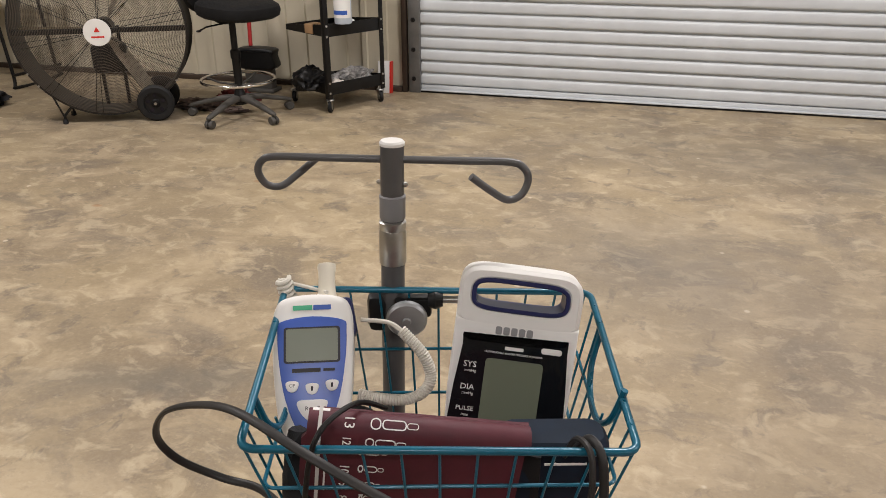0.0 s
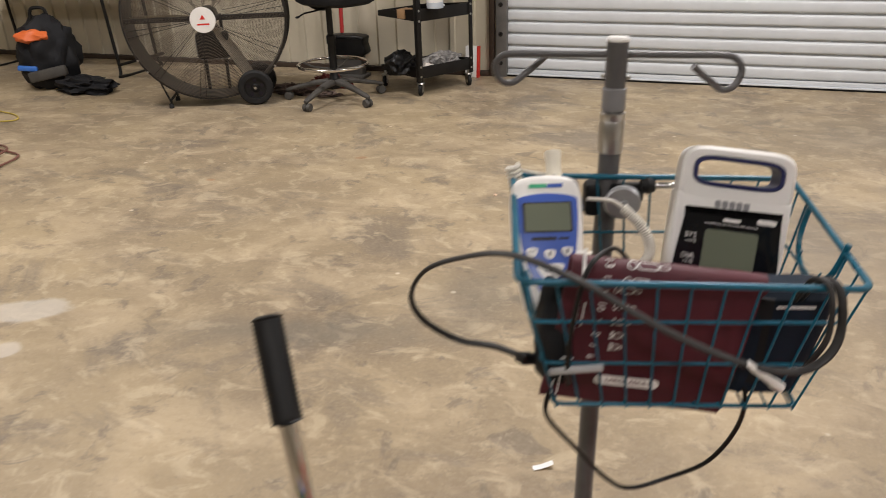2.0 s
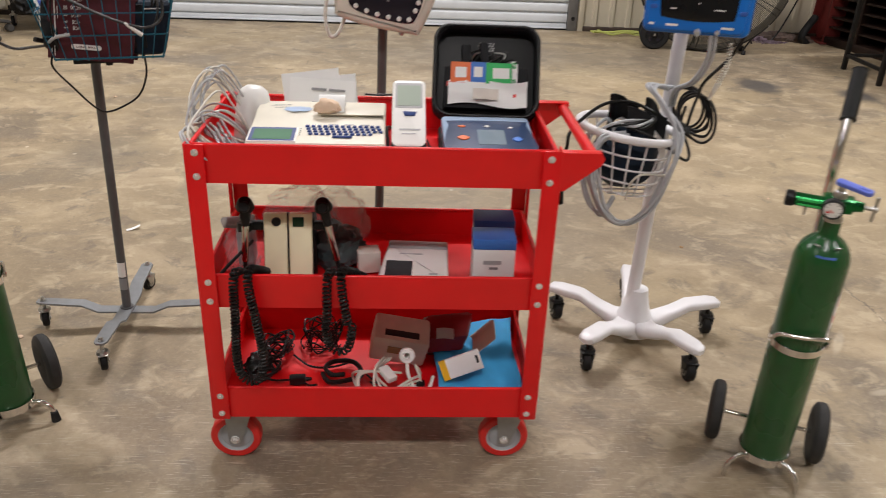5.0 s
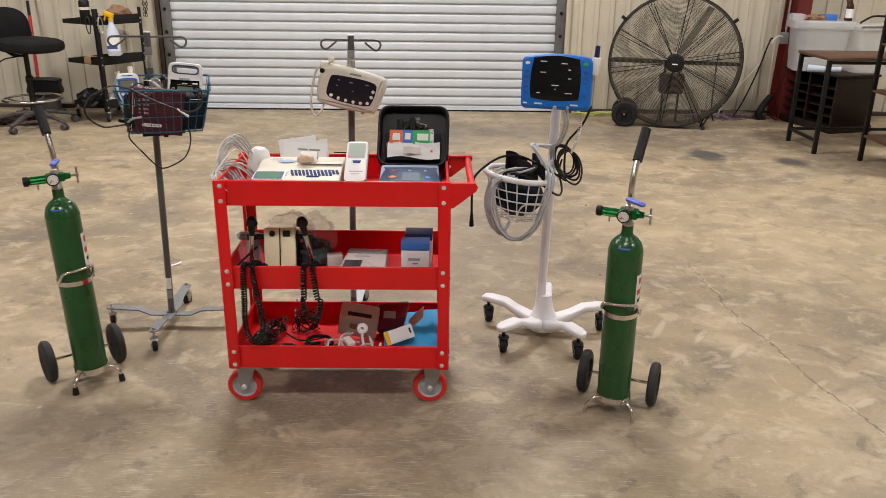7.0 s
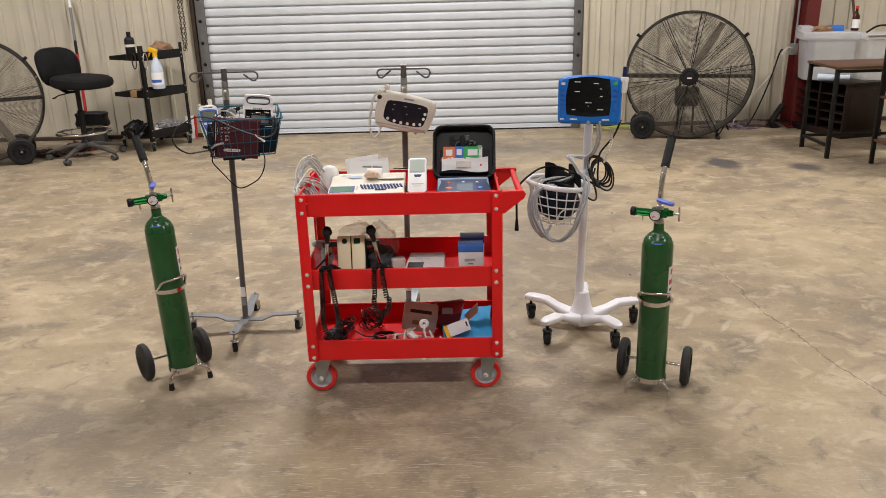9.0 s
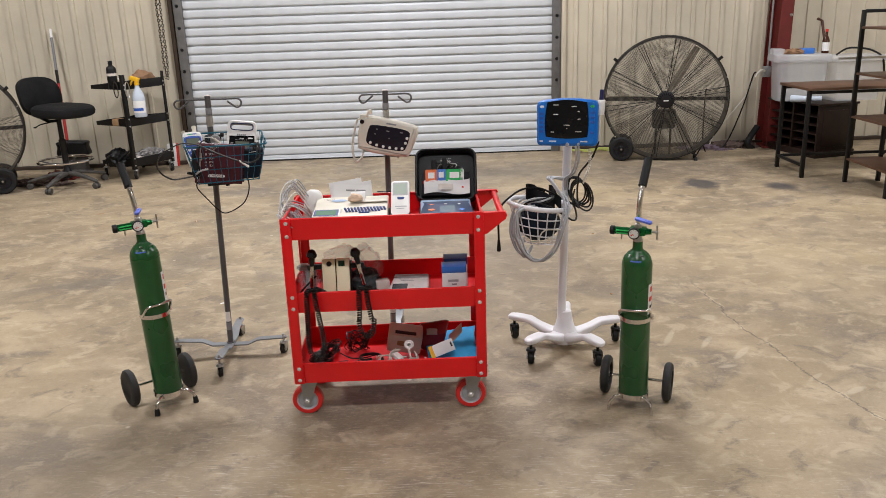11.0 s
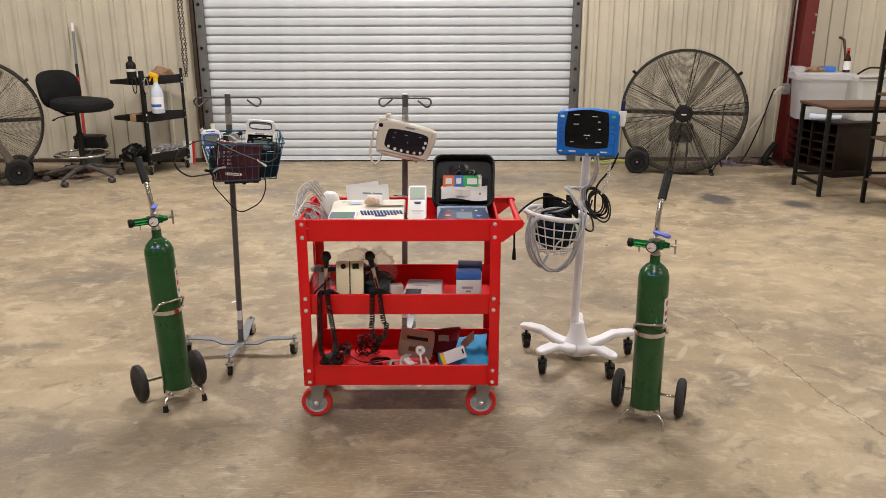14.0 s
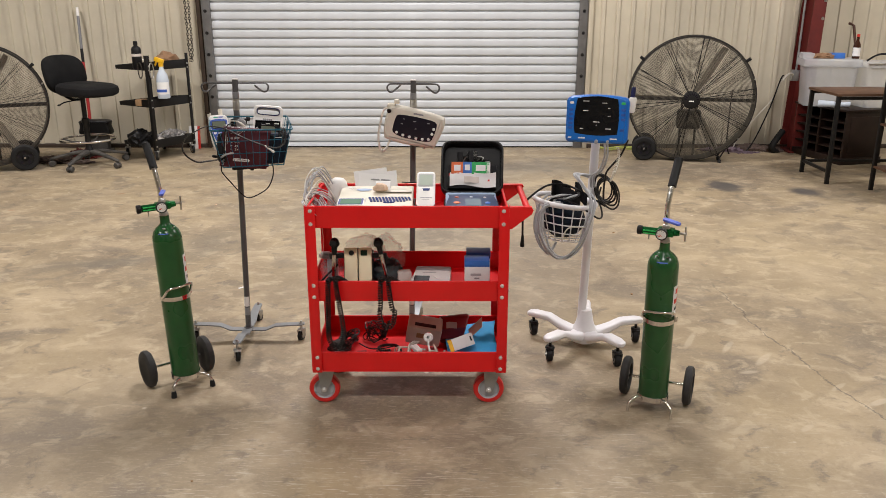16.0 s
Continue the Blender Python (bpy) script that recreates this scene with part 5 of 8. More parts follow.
for i in range(1, NY):
    f = -1 + 2 * i / NY
    y0, y1 = BD * f, TD * f
    for s in (-1, 1):
        if 2 < i < 6:
            # the handle bow interrupts the middle side wires
            k = 0.045 if i != 4 else 0.062
            zt = BH - k
            xt = s * (BW + (TW - BW) * zt / BH)
            top = (xt, y0 + (y1 - y0) * zt / BH, zt)
        else:
            top = (s * TW, y1, tilt_rim(0, y1))
        bm = BM()
        tube(bm, [top, (s * BW, y0, -0.003)], 0.0013, 6)
        part("wire", bm, TEAL, bk)
for s in (-1, 1):
    bm = BM()
    pts = []
    for u in range(9):
        a = math.pi * u / 8
        y = 0.052 * math.cos(a)
        dz = 0.062 * math.sin(a) ** 0.7
        z = BH - dz
        pts.append((s * (BW + (TW - BW) * z / BH) + s * 0.001, y, z))
    tube(bm, spline(pts, 4), 0.0032, 8)
    part("handle_bow", bm, TEAL, bk, "bent teal wire handle bow")
# clamp between basket and pole
cl = thing("pole_clamp", "black clamp with round metal knob holding a basket to a pole", "clamp", BK)
bm = BM()
box(bm, (-0.044, 0.128, 0.150), (0.050, 0.026, 0.046), bev=0.008)
box(bm, (-0.020, 0.116, 0.162), (0.04, 0.016, 0.024), bev=0.004)
part("body", bm, BLACKP, cl)
bm = BM()
lathe(bm, [(0.001, 0.005), (0.019, 0.004), (0.0215, 0.001), (0.0215, -0.004), (0.001, -0.005)], 32, pose(-0.026, 0.098, 0.155, 90, 0, 0))
kn = part("knob", bm, STEEL, cl, "round dull metal knob")
bm = BM()
lathe(bm, [(0.001, 0.003), (0.004, 0.0028), (0.005, 0)], 16, pose(-0.026, 0.093, 0.155, 90, 0, 0))
part("screw", bm, STEEL, kn)
bm = BM()
cyl(bm, (0.005, 0.112, 0.172), (0.042, 0.106, 0.174), 0.004, seg=12)
part("threaded_rod", bm, ZINC, cl)
bm = BM()
lathe(bm, [(0.001, -0.008), (0.008, -0.008), (0.011, 0.0), (0.008, 0.008), (0.001, 0.008)], 20, pose(0.004, 0.112, 0.172, 0, 90, 0))
part("wing", bm, BLACKP, cl)

# electronic thermometer
TH = BK @ pose(-0.113, -0.012, 0.067, -40, 0, 0) @ pose(0, 0, 0, 0, -2, 2) @ Matrix.Scale(0.91, 4)
th = thing("thermometer", "white and blue electronic thermometer standing in a wire basket", "thermometer", TH)
body = [(-0.026, 0.0), (0.026, 0.0), (0.034, 0.020), (0.041, 0.070), (0.044, 0.130), (0.041, 0.158), (0.030, 0.170), (0.0, 0.174), (-0.030, 0.170), (-0.041, 0.158), (-0.044, 0.130), (-0.041, 0.070), (-0.034, 0.020)]
sm = lambda pts, n=4: [(p.x, p.y) for p in spline([(x, y, 0) for x, y in pts], n, True)]
bm = BM()
slab(bm, sm(body), -0.022, 0.020, 0.009, MF)
part("body", bm, WHITEP, th)
TF = pose(0, -0.0201, 0, 90, 0, 0)
face = [(-0.014, 0.020), (0.0, 0.013), (0.014, 0.020), (0.028, 0.055), (0.035, 0.095), (0.037, 0.130), (0.033, 0.142), (0.0, 0.147), (-0.033, 0.142), (-0.037, 0.130), (-0.035, 0.095), (-0.028, 0.055)]
bm = BM()
slab(bm, sm(face), -0.001, 0.0012, 0.0006, TF)
fc = part("faceplate", bm, BLUEFACE, th, "blue faceplate")
bm = BM()
slab(bm, rrect(0.060, 0.040, 0.003, 3), 0.0008, 0.0016, 0, TF @ Matrix.Translation((0, 0.115, 0)))
part("screen_frame", bm, PRINTD, fc, "dark screen surround")
bm = BM()
slab(bm, rrect(0.055, 0.036, 0.002, 3), 0.0010, 0.0021, 0, TF @ Matrix.Translation((0, 0.115, 0)))
part("screen", bm, LCD, fc, "blank grey-green screen")
bars([(TF @ Matrix.Translation((-0.006, 0.087, 0.0013)), 0.030, 0.0045), (TF @ Matrix.Translation((0.018, 0.087, 0.0013)), 0.012, 0.003)], PRINTD, fc)
bars([(TF @ Matrix.Translation((-0.010, 0.157, 0.0003)), 0.021, 0.0055)], PRINTGR, th)
bars([(TF @ Matrix.Translation((0.011, 0.157, 0.0003)), 0.019, 0.0055)], PRINTB, th)
for x, y, txt in ((-0.021, 0.070, "C/F"), (0.0, 0.067, ""), (0.021, 0.070, "")):
    bm = BM()
    slab(bm, sm([(-0.0068, 0.004), (-0.005, -0.004), (0, -0.0065), (0.005, -0.004), (0.0068, 0.004), (0, 0.0058)], 3), 0.0008, 0.0030, 0.0008, TF @ Matrix.Translation((x, y, 0)))
    bt = part("button", bm, WHITEP, fc, "small white button")
    if txt:
        lettering(txt, 0.0048, PRINTD, bt, TF @ Matrix.Translation((x, y + 0.0005, 0.0032)))
    else:
        bars([(TF @ Matrix.Translation((x, y, 0.0031)), 0.0022, 0.005)], PRINTD, bt)
bm = BM()
slab(bm, sm([(-0.016, 0.009), (-0.010, -0.006), (0, -0.012), (0.010, -0.006), (0.016, 0.009), (0, 0.011)], 4), 0.0008, 0.0032, 0.001, TF @ Matrix.Translation((0, 0.044, 0)))
bt = part("button", bm, WHITEP, fc, "large white button")
lettering("Recall", 0.0062, PRINTD, bt, TF @ Matrix.Translation((0, 0.0455, 0.0034)))
bm = BM()
box(bm, (0.034, 0.004, 0.148), (0.022, 0.026, 0.046), m=pose(0, 0, 0, 0, -8, 0), bev=0.006)
part("probe_dock", bm, NAVYP, th, "dark blue probe dock")
bm = BM()
lathe(bm, [(0.014, 0.150), (0.0115, 0.168), (0.0095, 0.185), (0.0092, 0.200), (0.0105, 0.209), (0.0100, 0.213), (0.004, 0.2145)], 20, pose(0.014, 0.012, 0, 2, 0, 0))
part("probe", bm, CREAM, th, "cream probe handle")
lo = [BK @ Vector(p) for p in ((-0.071, 0.07, 0.172), (-0.044, 0.068, 0.17), (-0.03, 0.064, 0.162))]
bm = BM()
tube(bm, spline(lo, 5), 0.0024, 8)
coil(bm, spline([BK @ Vector(p) for p in ((-0.03, 0.064, 0.162), (-0.009, 0.052, 0.141), (-0.001, 0.045, 0.119), (-0.007, 0.036, 0.106), (-0.024, 0.031, 0.099), (-0.049, 0.028, 0.102), (-0.073, 0.035, 0.103))], 8), 0.0046, 0.0017, 52)
tagged(part("coiled_cable", bm, CABLEW, label="coiled off-white thermometer cord looped beside a monitor"), category="cable")
bm = BM()
coil(bm, spline([BK @ Vector(p) for p in ((-0.140, 0.102, 0.130), (-0.147, 0.108, 0.165), (-0.154, 0.110, 0.200))], 6), 0.0068, 0.0026, 13)
tube(bm, spline([BK @ Vector(p) for p in ((-0.160, 0.114, 0.197), (-0.149, 0.113, 0.194), (-0.126, 0.105, 0.192), (-0.105, 0.085, 0.197))], 5), 0.002, 8)
tagged(part("coiled_cable", bm, CABLEW, label="coiled off-white thermometer cord hung over a basket"), category="cable")

# blood pressure monitor with a carrying grip
OM = BK @ pose(0.064, 0.012, 0.020, -17, 0, 0) @ pose(0, 0, 0, 0, 7.5, -3)
om = thing("blood_pressure_monitor", "white blood pressure monitor with a handle standing in a wire basket", "blood pressure monitor", OM)
OF = pose(0, -0.021, 0, 90, 0, 0)
HW = 0.0605
outer, inner = [], []
for i in range(40):
    a = 2 * math.pi * i / 40
    c, s = math.cos(a), math.sin(a)
    e = 0.32
    outer.append((0.0600 * math.copysign(abs(c) ** e, c), 0.190 + 0.031 * math.copysign(abs(s) ** (0.62 if s > 0 else 0.25), s)))
    inner.append((0.0450 * math.copysign(abs(c) ** 0.38, c), 0.193 + 0.0145 * math.copysign(abs(s) ** 0.55, s)))
bm = BM()
frame_slab(bm, outer, inner, -0.018, 0.020, pose(0, 0, 0, 90, 0, 0), 0.004)
slab(bm, [(-0.0560, 0.0), (0.0560, 0.0), (0.0600, 0.090), (0.0600, 0.166), (-0.0600, 0.166), (-0.0600, 0.090)], -0.030, 0.020, 0.004, MF)
part("body", bm, WHITEP, om)
bm = BM()
frame_slab(bm, grow(inner, 0.0025), grow(inner, -0.002), -0.017, 0.0215, pose(0, 0, 0, 90, 0, 0), 0.001)
part("grip_liner", bm, NAVYP, om, "dark blue grip liner")
bm = BM()
slab(bm, sm([(-0.050, -0.002), (0.050, -0.002), (0.0515, 0.141), (0.048, 0.149), (0.026, 0.150), (0.020, 0.145), (-0.044, 0.145), (-0.050, 0.139)], 3), -0.0005, 0.0016, 0.0006, OF)
pl = part("display_panel", bm, BLACKG, om, "black display panel")
bm = BM()
slab(bm, rrect(0.056, 0.080, 0.004, 3), 0.001, 0.0022, 0, OF @ Matrix.Translation((0.002, 0.088, 0)))
part("screen", bm, LCD, pl, "blank grey-green screen")
bars([(OF @ Matrix.Translation((0.002, 0.060, 0.0023)), 0.052, 0.0012)], PRINTD, pl)
bars([(OF @ Matrix.Translation((0.000, 0.140, 0.0017)), 0.018, 0.0035)], PRINTW, pl)
lettering("PROFESSIONAL BLOOD PRESSURE MONITOR", 0.0028, PRINTW, pl, OF @ Matrix.Translation((0.000, 0.1345, 0.0017)))
for y, a, b in ((0.119, "SYS", "mmHg"), (0.095, "DIA", "mmHg"), (0.072, "PULSE", "/min")):
    lettering(a, 0.0085 if a != "PULSE" else 0.0066, PRINTW, pl, OF @ Matrix.Translation((-0.0405, y, 0.0017)))
    lettering(b, 0.0042, PRINTW, pl, OF @ Matrix.Translation((-0.0395, y - 0.0065, 0.0017)))
bm = BM()
slab(bm, rrect(0.020, 0.006, 0.0025, 4), 0.001, 0.003, 0.0006, OF @ Matrix.Translation((0.036, 0.142, 0)))
part("lamp_window", bm, WHITEP, pl, "white lamp window")
for i in range(5):
    x = -0.017 + 0.0075 * i
    bm = BM()
    slab(bm, rrect(0.0062, 0.0085, 0.002, 3), 0.0, 0.0004, 0, OF @ Matrix.Translation((x, 0.157, -0.0008)))
    part("printed_bar", bm, PRINTG, om)

# maroon cuff folded against the front of the basket
CF = BK @ pose(-0.036, -0.082, -0.008, 6, 0, 0) @ pose(0, 0, 0, 0, 7, 0)
cf = thing("pressure_cuff", "folded maroon nylon blood pressure cuff with white size scale", "pressure cuff", CF)
CW, CH = 0.186, 0.160
bm = BM()


def cuff(u, v):
    """front sheet up and over the rim, then down behind"""
    s = v * 2
    x = (u - 0.5) * CW + 0.004 * math.sin(3 * v)
    wob = 0.0025 * noise.noise(Vector((u * 4, v * 5, 0.3)))
    if s < 1.0:
        return Vector((x, wob - 0.004 * math.sin(math.pi * s), s * CH))
    a = min((s - 1.0) / 0.22, 1.0) * math.pi
    y = 0.013 - 0.013 * math.cos(a)
    z = CH + 0.013 * math.sin(a)
    if s > 1.22:
        z -= (s - 1.22) * CH * 1.05
        y += (s - 1.22) * 0.012
    return Vector((x + 0.004, y + wob, z))


sheet(bm, 24, 60, cuff, 0.0045)
bmesh.ops.recalc_face_normals(bm, faces=bm.faces)
part("cuff_body", bm, MAROON, cf)
bm = BM()
sheet(bm, 14, 24, lambda u, v: Vector(((u - 0.5) * CW * 0.98 + 0.012, 0.020 + 0.012 * math.sin(math.pi * v) + 0.002 * noise.noise(Vector((u * 5, v * 4, 3))), 0.004 + v * (CH - 0.006))), 0.014)
part("inner_fold", bm, MAROON, cf, "inner fold of the cuff")


def on_cuff(x, z, turn=0):
    u = x / CW + 0.5
    s = z / CH
    y = 0.0025 * noise.noise(Vector((u * 4, s * 0.5 * 5, 0.3))) - 0.004 * math.sin(math.pi * min(s, 1))
    return pose(x, y - 0.0052, z, 90, turn, 0)


def on_top(x, k, turn=0):
    """on the rolled top edge: k from 0 (front) to 1 (crest)"""
    a = k * math.pi * 0.5
    return Matrix.Translation((x, 0.013 - 0.0187 * math.cos(a), CH + 0.0187 * math.sin(a))) @ pose(0, 0, 0, 90 - 90 * k, 0, 0) @ pose(0, 0, 0, 0, 0, turn)


for z, t in ((0.150, "11"), (0.130, "10"), (0.112, "9"), (0.096, "8"), (0.081, "7"), (0.066, "6")):
    lettering(t, 0.0115, PRINTW, cf, on_cuff(-0.052, z, 0) @ pose(0, 0, 0, 0, 0, -90))
lettering("13", 0.012, PRINTW, cf, on_top(-0.051, 0.62, -90))
lettering("12", 0.010, PRINTW, cf, on_top(-0.052, 0.05, -90))
def outline(w, h, m):
    """a row of rounded outline shapes, wide and narrow"""
    for x, ww, hh in ((-w * 0.38, w * 0.22, h), (0.0, w * 0.50, h * 0.86), (w * 0.38, w * 0.24, h * 0.55)):
        bm = BM()
        e = min(0.0022, hh * 0.24)
        frame_slab(bm, rrect(ww, hh, hh * 0.42, 4), rrect(ww - e, hh - e, (hh - e) * 0.38, 4), 0.0, 0.0004, m @ Matrix.Translation((x, 0, 0)))
        part("printed_outline", bm, PRINTW, cf)


outline(0.040, 0.0100, on_top(-0.014, 0.62))
outline(0.034, 0.0095, on_top(-0.020, 0.05))
for z, n in ((0.150, 0.026), (0.131, 0.022), (0.113, 0.019), (0.097, 0.016), (0.082, 0.013)):
    outline(n, 0.0088, on_cuff(-0.030, z))
bars([(on_cuff(-0.074, 0.115), 0.0030, 0.112), (on_cuff(-0.074, 0.060), 0.012, 0.0025), (on_cuff(-0.068, 0.118), 0.0016, 0.030)], PRINTW, cf)
bars([(on_top(-0.0745, 0.5), 0.003, 0.030), (on_top(-0.0745, 1.0) @ Matrix.Translation((0, -0.002, 0)), 0.014, 0.003)], PRINTW, cf)
bm = BM()
slab(bm, rrect(0.066, 0.0125, 0.006, 5), 0, 0.0004, 0, on_cuff(-0.010, 0.036))
lb = part("label", bm, PRINTW, cf, "white rounded size label")
lettering("LARGE ADULT", 0.0072, MAROON, lb, on_cuff(-0.008, 0.036) @ Matrix.Translation((0, 0, 0.0006)), bold=0.0001)
for x in (-0.083, -0.077):
    bars([(on_cuff(x, 0.022), 0.0012, 0.026)], PRINTW, cf)

# navy cuff rolled beside it
NV = BK @ pose(0.110, -0.052, 0.0, 0, 0, 0)
nv = thing("pressure_cuff", "rolled navy blood pressure cuff in a wire basket", "pressure cuff", NV)
bm = BM()
loft(bm, [[Vector((x + p[0], y + p[1], z)) for p in rrect(w, d, 0.36 * d, 5)] for x, y, z, w, d in ((-0.016, 0.000, 0.000, 0.060, 0.036), (-0.014, -0.002, 0.006, 0.076, 0.048), (-0.010, -0.004, 0.045, 0.088, 0.056), (-0.006, -0.008, 0.095, 0.098, 0.058), (-0.004, -0.010, 0.124, 0.098, 0.050), (-0.004, -0.010, 0.132, 0.088, 0.034))])
bmesh.ops.recalc_face_normals(bm, faces=bm.faces)
part("roll", bm, NAVY, nv)
bm = BM()
sheet(bm, 8, 8, lambda u, v: Vector((-0.050 + 0.032 * u, -0.0400 + 0.003 * math.sin(4 * u) + 0.010 * (1 - v), 0.02 + 0.108 * v)), 0.004)
part("strap", bm, CASE, nv, "black hook and loop strap")
bars([(pose(0.004, -0.0385, 0.118, 90, 0, 0), 0.036, 0.0025)], PRINTW, nv)
bm = BM()
lump(bm, (-0.080, 0.010, 0.050), (0.042, 0.045, 0.046), 0.2, 2.0, 3, 7.1)
lump(bm, (-0.112, -0.068, 0.072), (0.022, 0.030, 0.070), 0.2, 2.0, 3, 2.1)
tagged(part("pressure_cuff", bm, CASE, label="black nylon cuff stuffed between devices in a basket", m=BK), category="pressure cuff")

# hoses and wires hung over the basket
B2 = lambda *p: BK @ Vector(p)
cable("cuff_hose", "flat black twin hose looped out of a wire basket", [(-0.285, 0.50, 0.935), (-0.345, 0.545, 0.918), (-0.394, 0.556, 0.912), (-0.430, 0.540, 0.942), (-0.439, 0.525, 0.982), (-0.416, 0.512, 1.026), (-0.370, 0.497, 1.056), (-0.310, 0.468, 1.082), (-0.240, 0.440, 1.078), (-0.190, 0.440, 1.052), (-0.142, 0.444, 1.027), (-0.090, 0.458, 1.002), (-0.050, 0.474, 0.990), (-0.024, 0.488, 0.998), (-0.012, 0.500, 1.022), (-0.016, 0.514, 1.060), (-0.030, 0.535, 1.060), (-0.045, 0.555, 1.020)], 0.0042, HOSEK, 10, 10, 0.62, "hose")
cable("cuff_hose", "black hose wrapped over the corner of a basket", [(-0.036, 0.495, 0.985), (-0.022, 0.496, 1.02), (-0.024, 0.510, 1.062), (-0.038, 0.53, 1.062), (-0.05, 0.55, 1.02)], 0.0028, HOSEK, 8, 8, category="hose")
cable("cuff_hose", "thin black hose bowed over a maroon cuff", [B2(-0.040, -0.050, 0.150), B2(-0.062, -0.085, 0.182), B2(-0.088, -0.120, 0.178), B2(-0.100, -0.128, 0.13), B2(-0.104, -0.120, 0.07), B2(-0.100, -0.10, 0.03)], 0.0024, CABLE, 8, 8, category="hose")
bm = BM()
cyl(bm, (-0.088, 0.458, 1.003), (-0.058, 0.470, 0.975), 0.0035, 0.0045, 12)
cyl(bm, (-0.064, 0.468, 0.980), (-0.055, 0.472, 0.972), 0.005, 0.005, 12, bev=0.001)
tagged(part("hose_connector", bm, WHITEP, label="white plastic hose connector hanging before a basket"), category="connector")
bm = BM()
tube(bm, spline([B2(-0.118, -0.10, 0.045), B2(-0.100, -0.118, 0.060), B2(-0.07, -0.122, 0.066)], 5), 0.004, 8)
tagged(part("hose_end", bm, CABLEG, label="short grey hose end poking through basket wires"), category="hose")
cable("loose_cable", "thin black cord hanging in a loop below a wire basket", [B2(-0.118, -0.085, 0.010), B2(-0.120, -0.090, -0.02), B2(-0.085, -0.08, -0.075), B2(-0.050, -0.07, -0.125), B2(-0.022, -0.06, -0.147), B2(0.020, -0.055, -0.135), B2(0.060, -0.06, -0.105), B2(0.082, -0.07, -0.05), B2(0.082, -0.08, 0.004), B2(0.070, -0.06, 0.03)], 0.0026, CABLE, 8)
bm = BM()
box(bm, (0, 0, 0), (0.022, 0.014, 0.012), bev=0.003)
tagged(part("mains_plug", bm, BLACKP, label="small black plug at the side of a basket", m=BK @ pose(-0.142, -0.075, 0.045, 0, 20, 40)), category="plug")
bm = BM()
box(bm, (-0.012, -0.012, -0.0135), (0.135, 0.09, 0.017), bev=0.003)
box(bm, (0.0, -0.050, -0.018), (0.016, 0.012, 0.020), bev=0.002)
tagged(part("battery_pack", bm, BLACKP, label="flat black pack hung below a wire basket", m=BK), category="battery pack")

POLE = Vector((-0.272, 0.739, 1.085))
carry(MARK, Matrix.Translation(POLE) @ Matrix.Scale(1.08, 4) @ Matrix.Translation(Vector((-0.016, 0.036, 0.010)) - POLE) @ Matrix.Translation((0, 0, 1.075)) @ Matrix.Diagonal((1, 1, 0.945, 1)) @ Matrix.Translation((0, 0, -1.075)))
bk.matrix_basis = pose(0.008, 0, 0) @ bk.matrix_basis

# ---- on the top tray ----
TZ = 0.7785
ecg = thing("ecg_machine", "cream desktop ECG recorder with a blue keyboard in a red tray", "ecg machine", pose(0.409, 0.188, TZ + 0.004, 0, 0, 1) @ Matrix.Diagonal((1.06, 1.0, 1.06, 1)))
bm = BM()
prof = [(-0.130, 0.0), (0.130, 0.0), (0.130, 0.082), (0.045, 0.084), (0.020, 0.078), (-0.128, 0.066), (-0.133, 0.058)]
slab(bm, prof, -0.139, 0.139, 0.005, Matrix(((0, 0, 1, 0), (1, 0, 0, 0), (0, 1, 0, 0), (0, 0, 0, 1))))
part("body", bm, CREAM, ecg)


def top_z(y):
    return 0.0785 + (y - 0.020) * (0.012 / 0.148) if y < 0.02 else 0.0845


slope = math.degrees(math.atan2(0.012, 0.148))
EK = lambda x, y, dz=0.0: pose(x, y, top_z(y) + dz, slope if y < 0.02 else 0, 0, 0)
bm = BM()
slab(bm, rrect(0.098, 0.076, 0.004, 3), -0.002, 0.0025, 0.001, EK(-0.088, -0.088))
part("screen_frame", bm, WHITEP, ecg, "white screen surround")
bm = BM()
slab(bm, rrect(0.090, 0.070, 0.003, 3), 0.0, 0.0032, 0, EK(-0.088, -0.088))
part("screen_border", bm, DKBLUEC, ecg, "dark blue screen border")
bm = BM()
slab(bm, rrect(0.076, 0.054, 0.002, 3), 0.0, 0.0038, 0, EK(-0.088, -0.090))
part("screen", bm, LCDG, ecg, "green screen")
for r in range(4):
    for i in range(13 if r < 3 else 11):
        bm = BM()
        box(bm, (0, 0, 0.002), (0.0092, 0.0082, 0.004), bev=0.001, seg=1, taper=0.85)
        part("key", bm, DKBLUEC, ecg, m=EK(-0.022 + 0.0121 * i + 0.003 * r, -0.040 - 0.0138 * r))
bm = BM()
box(bm, (0, 0, 0.002), (0.040, 0.007, 0.004), bev=0.001, seg=1)
part("space_key", bm, DKBLUEC, ecg, m=EK(0.052, -0.097))
for i in range(3):
    bars([(EK(0.030 + 0.033 * i, -0.026, 0.0005), 0.020, 0.004)], CABLEG, ecg)
for i in range(4):
    bm = BM()
    box(bm, (0, 0, 0.001), (0.004, 0.004, 0.002))
    part("key", bm, GLASSG, ecg, m=EK(-0.0345, -0.050 - 0.012 * i))
bars([(EK(-0.085, 0.09, 0.0004), 0.035, 0.0015), (EK(-0.09, 0.078, 0.0004), 0.042, 0.0012), (EK(-0.085, 0.066, 0.0004), 0.03, 0.0012)], PRINTG, ecg)
bm = BM()
lump(bm, (0, 0, 0), (0.024, 0.016, 0.0006), 0.3, 2, 3, 2.0)
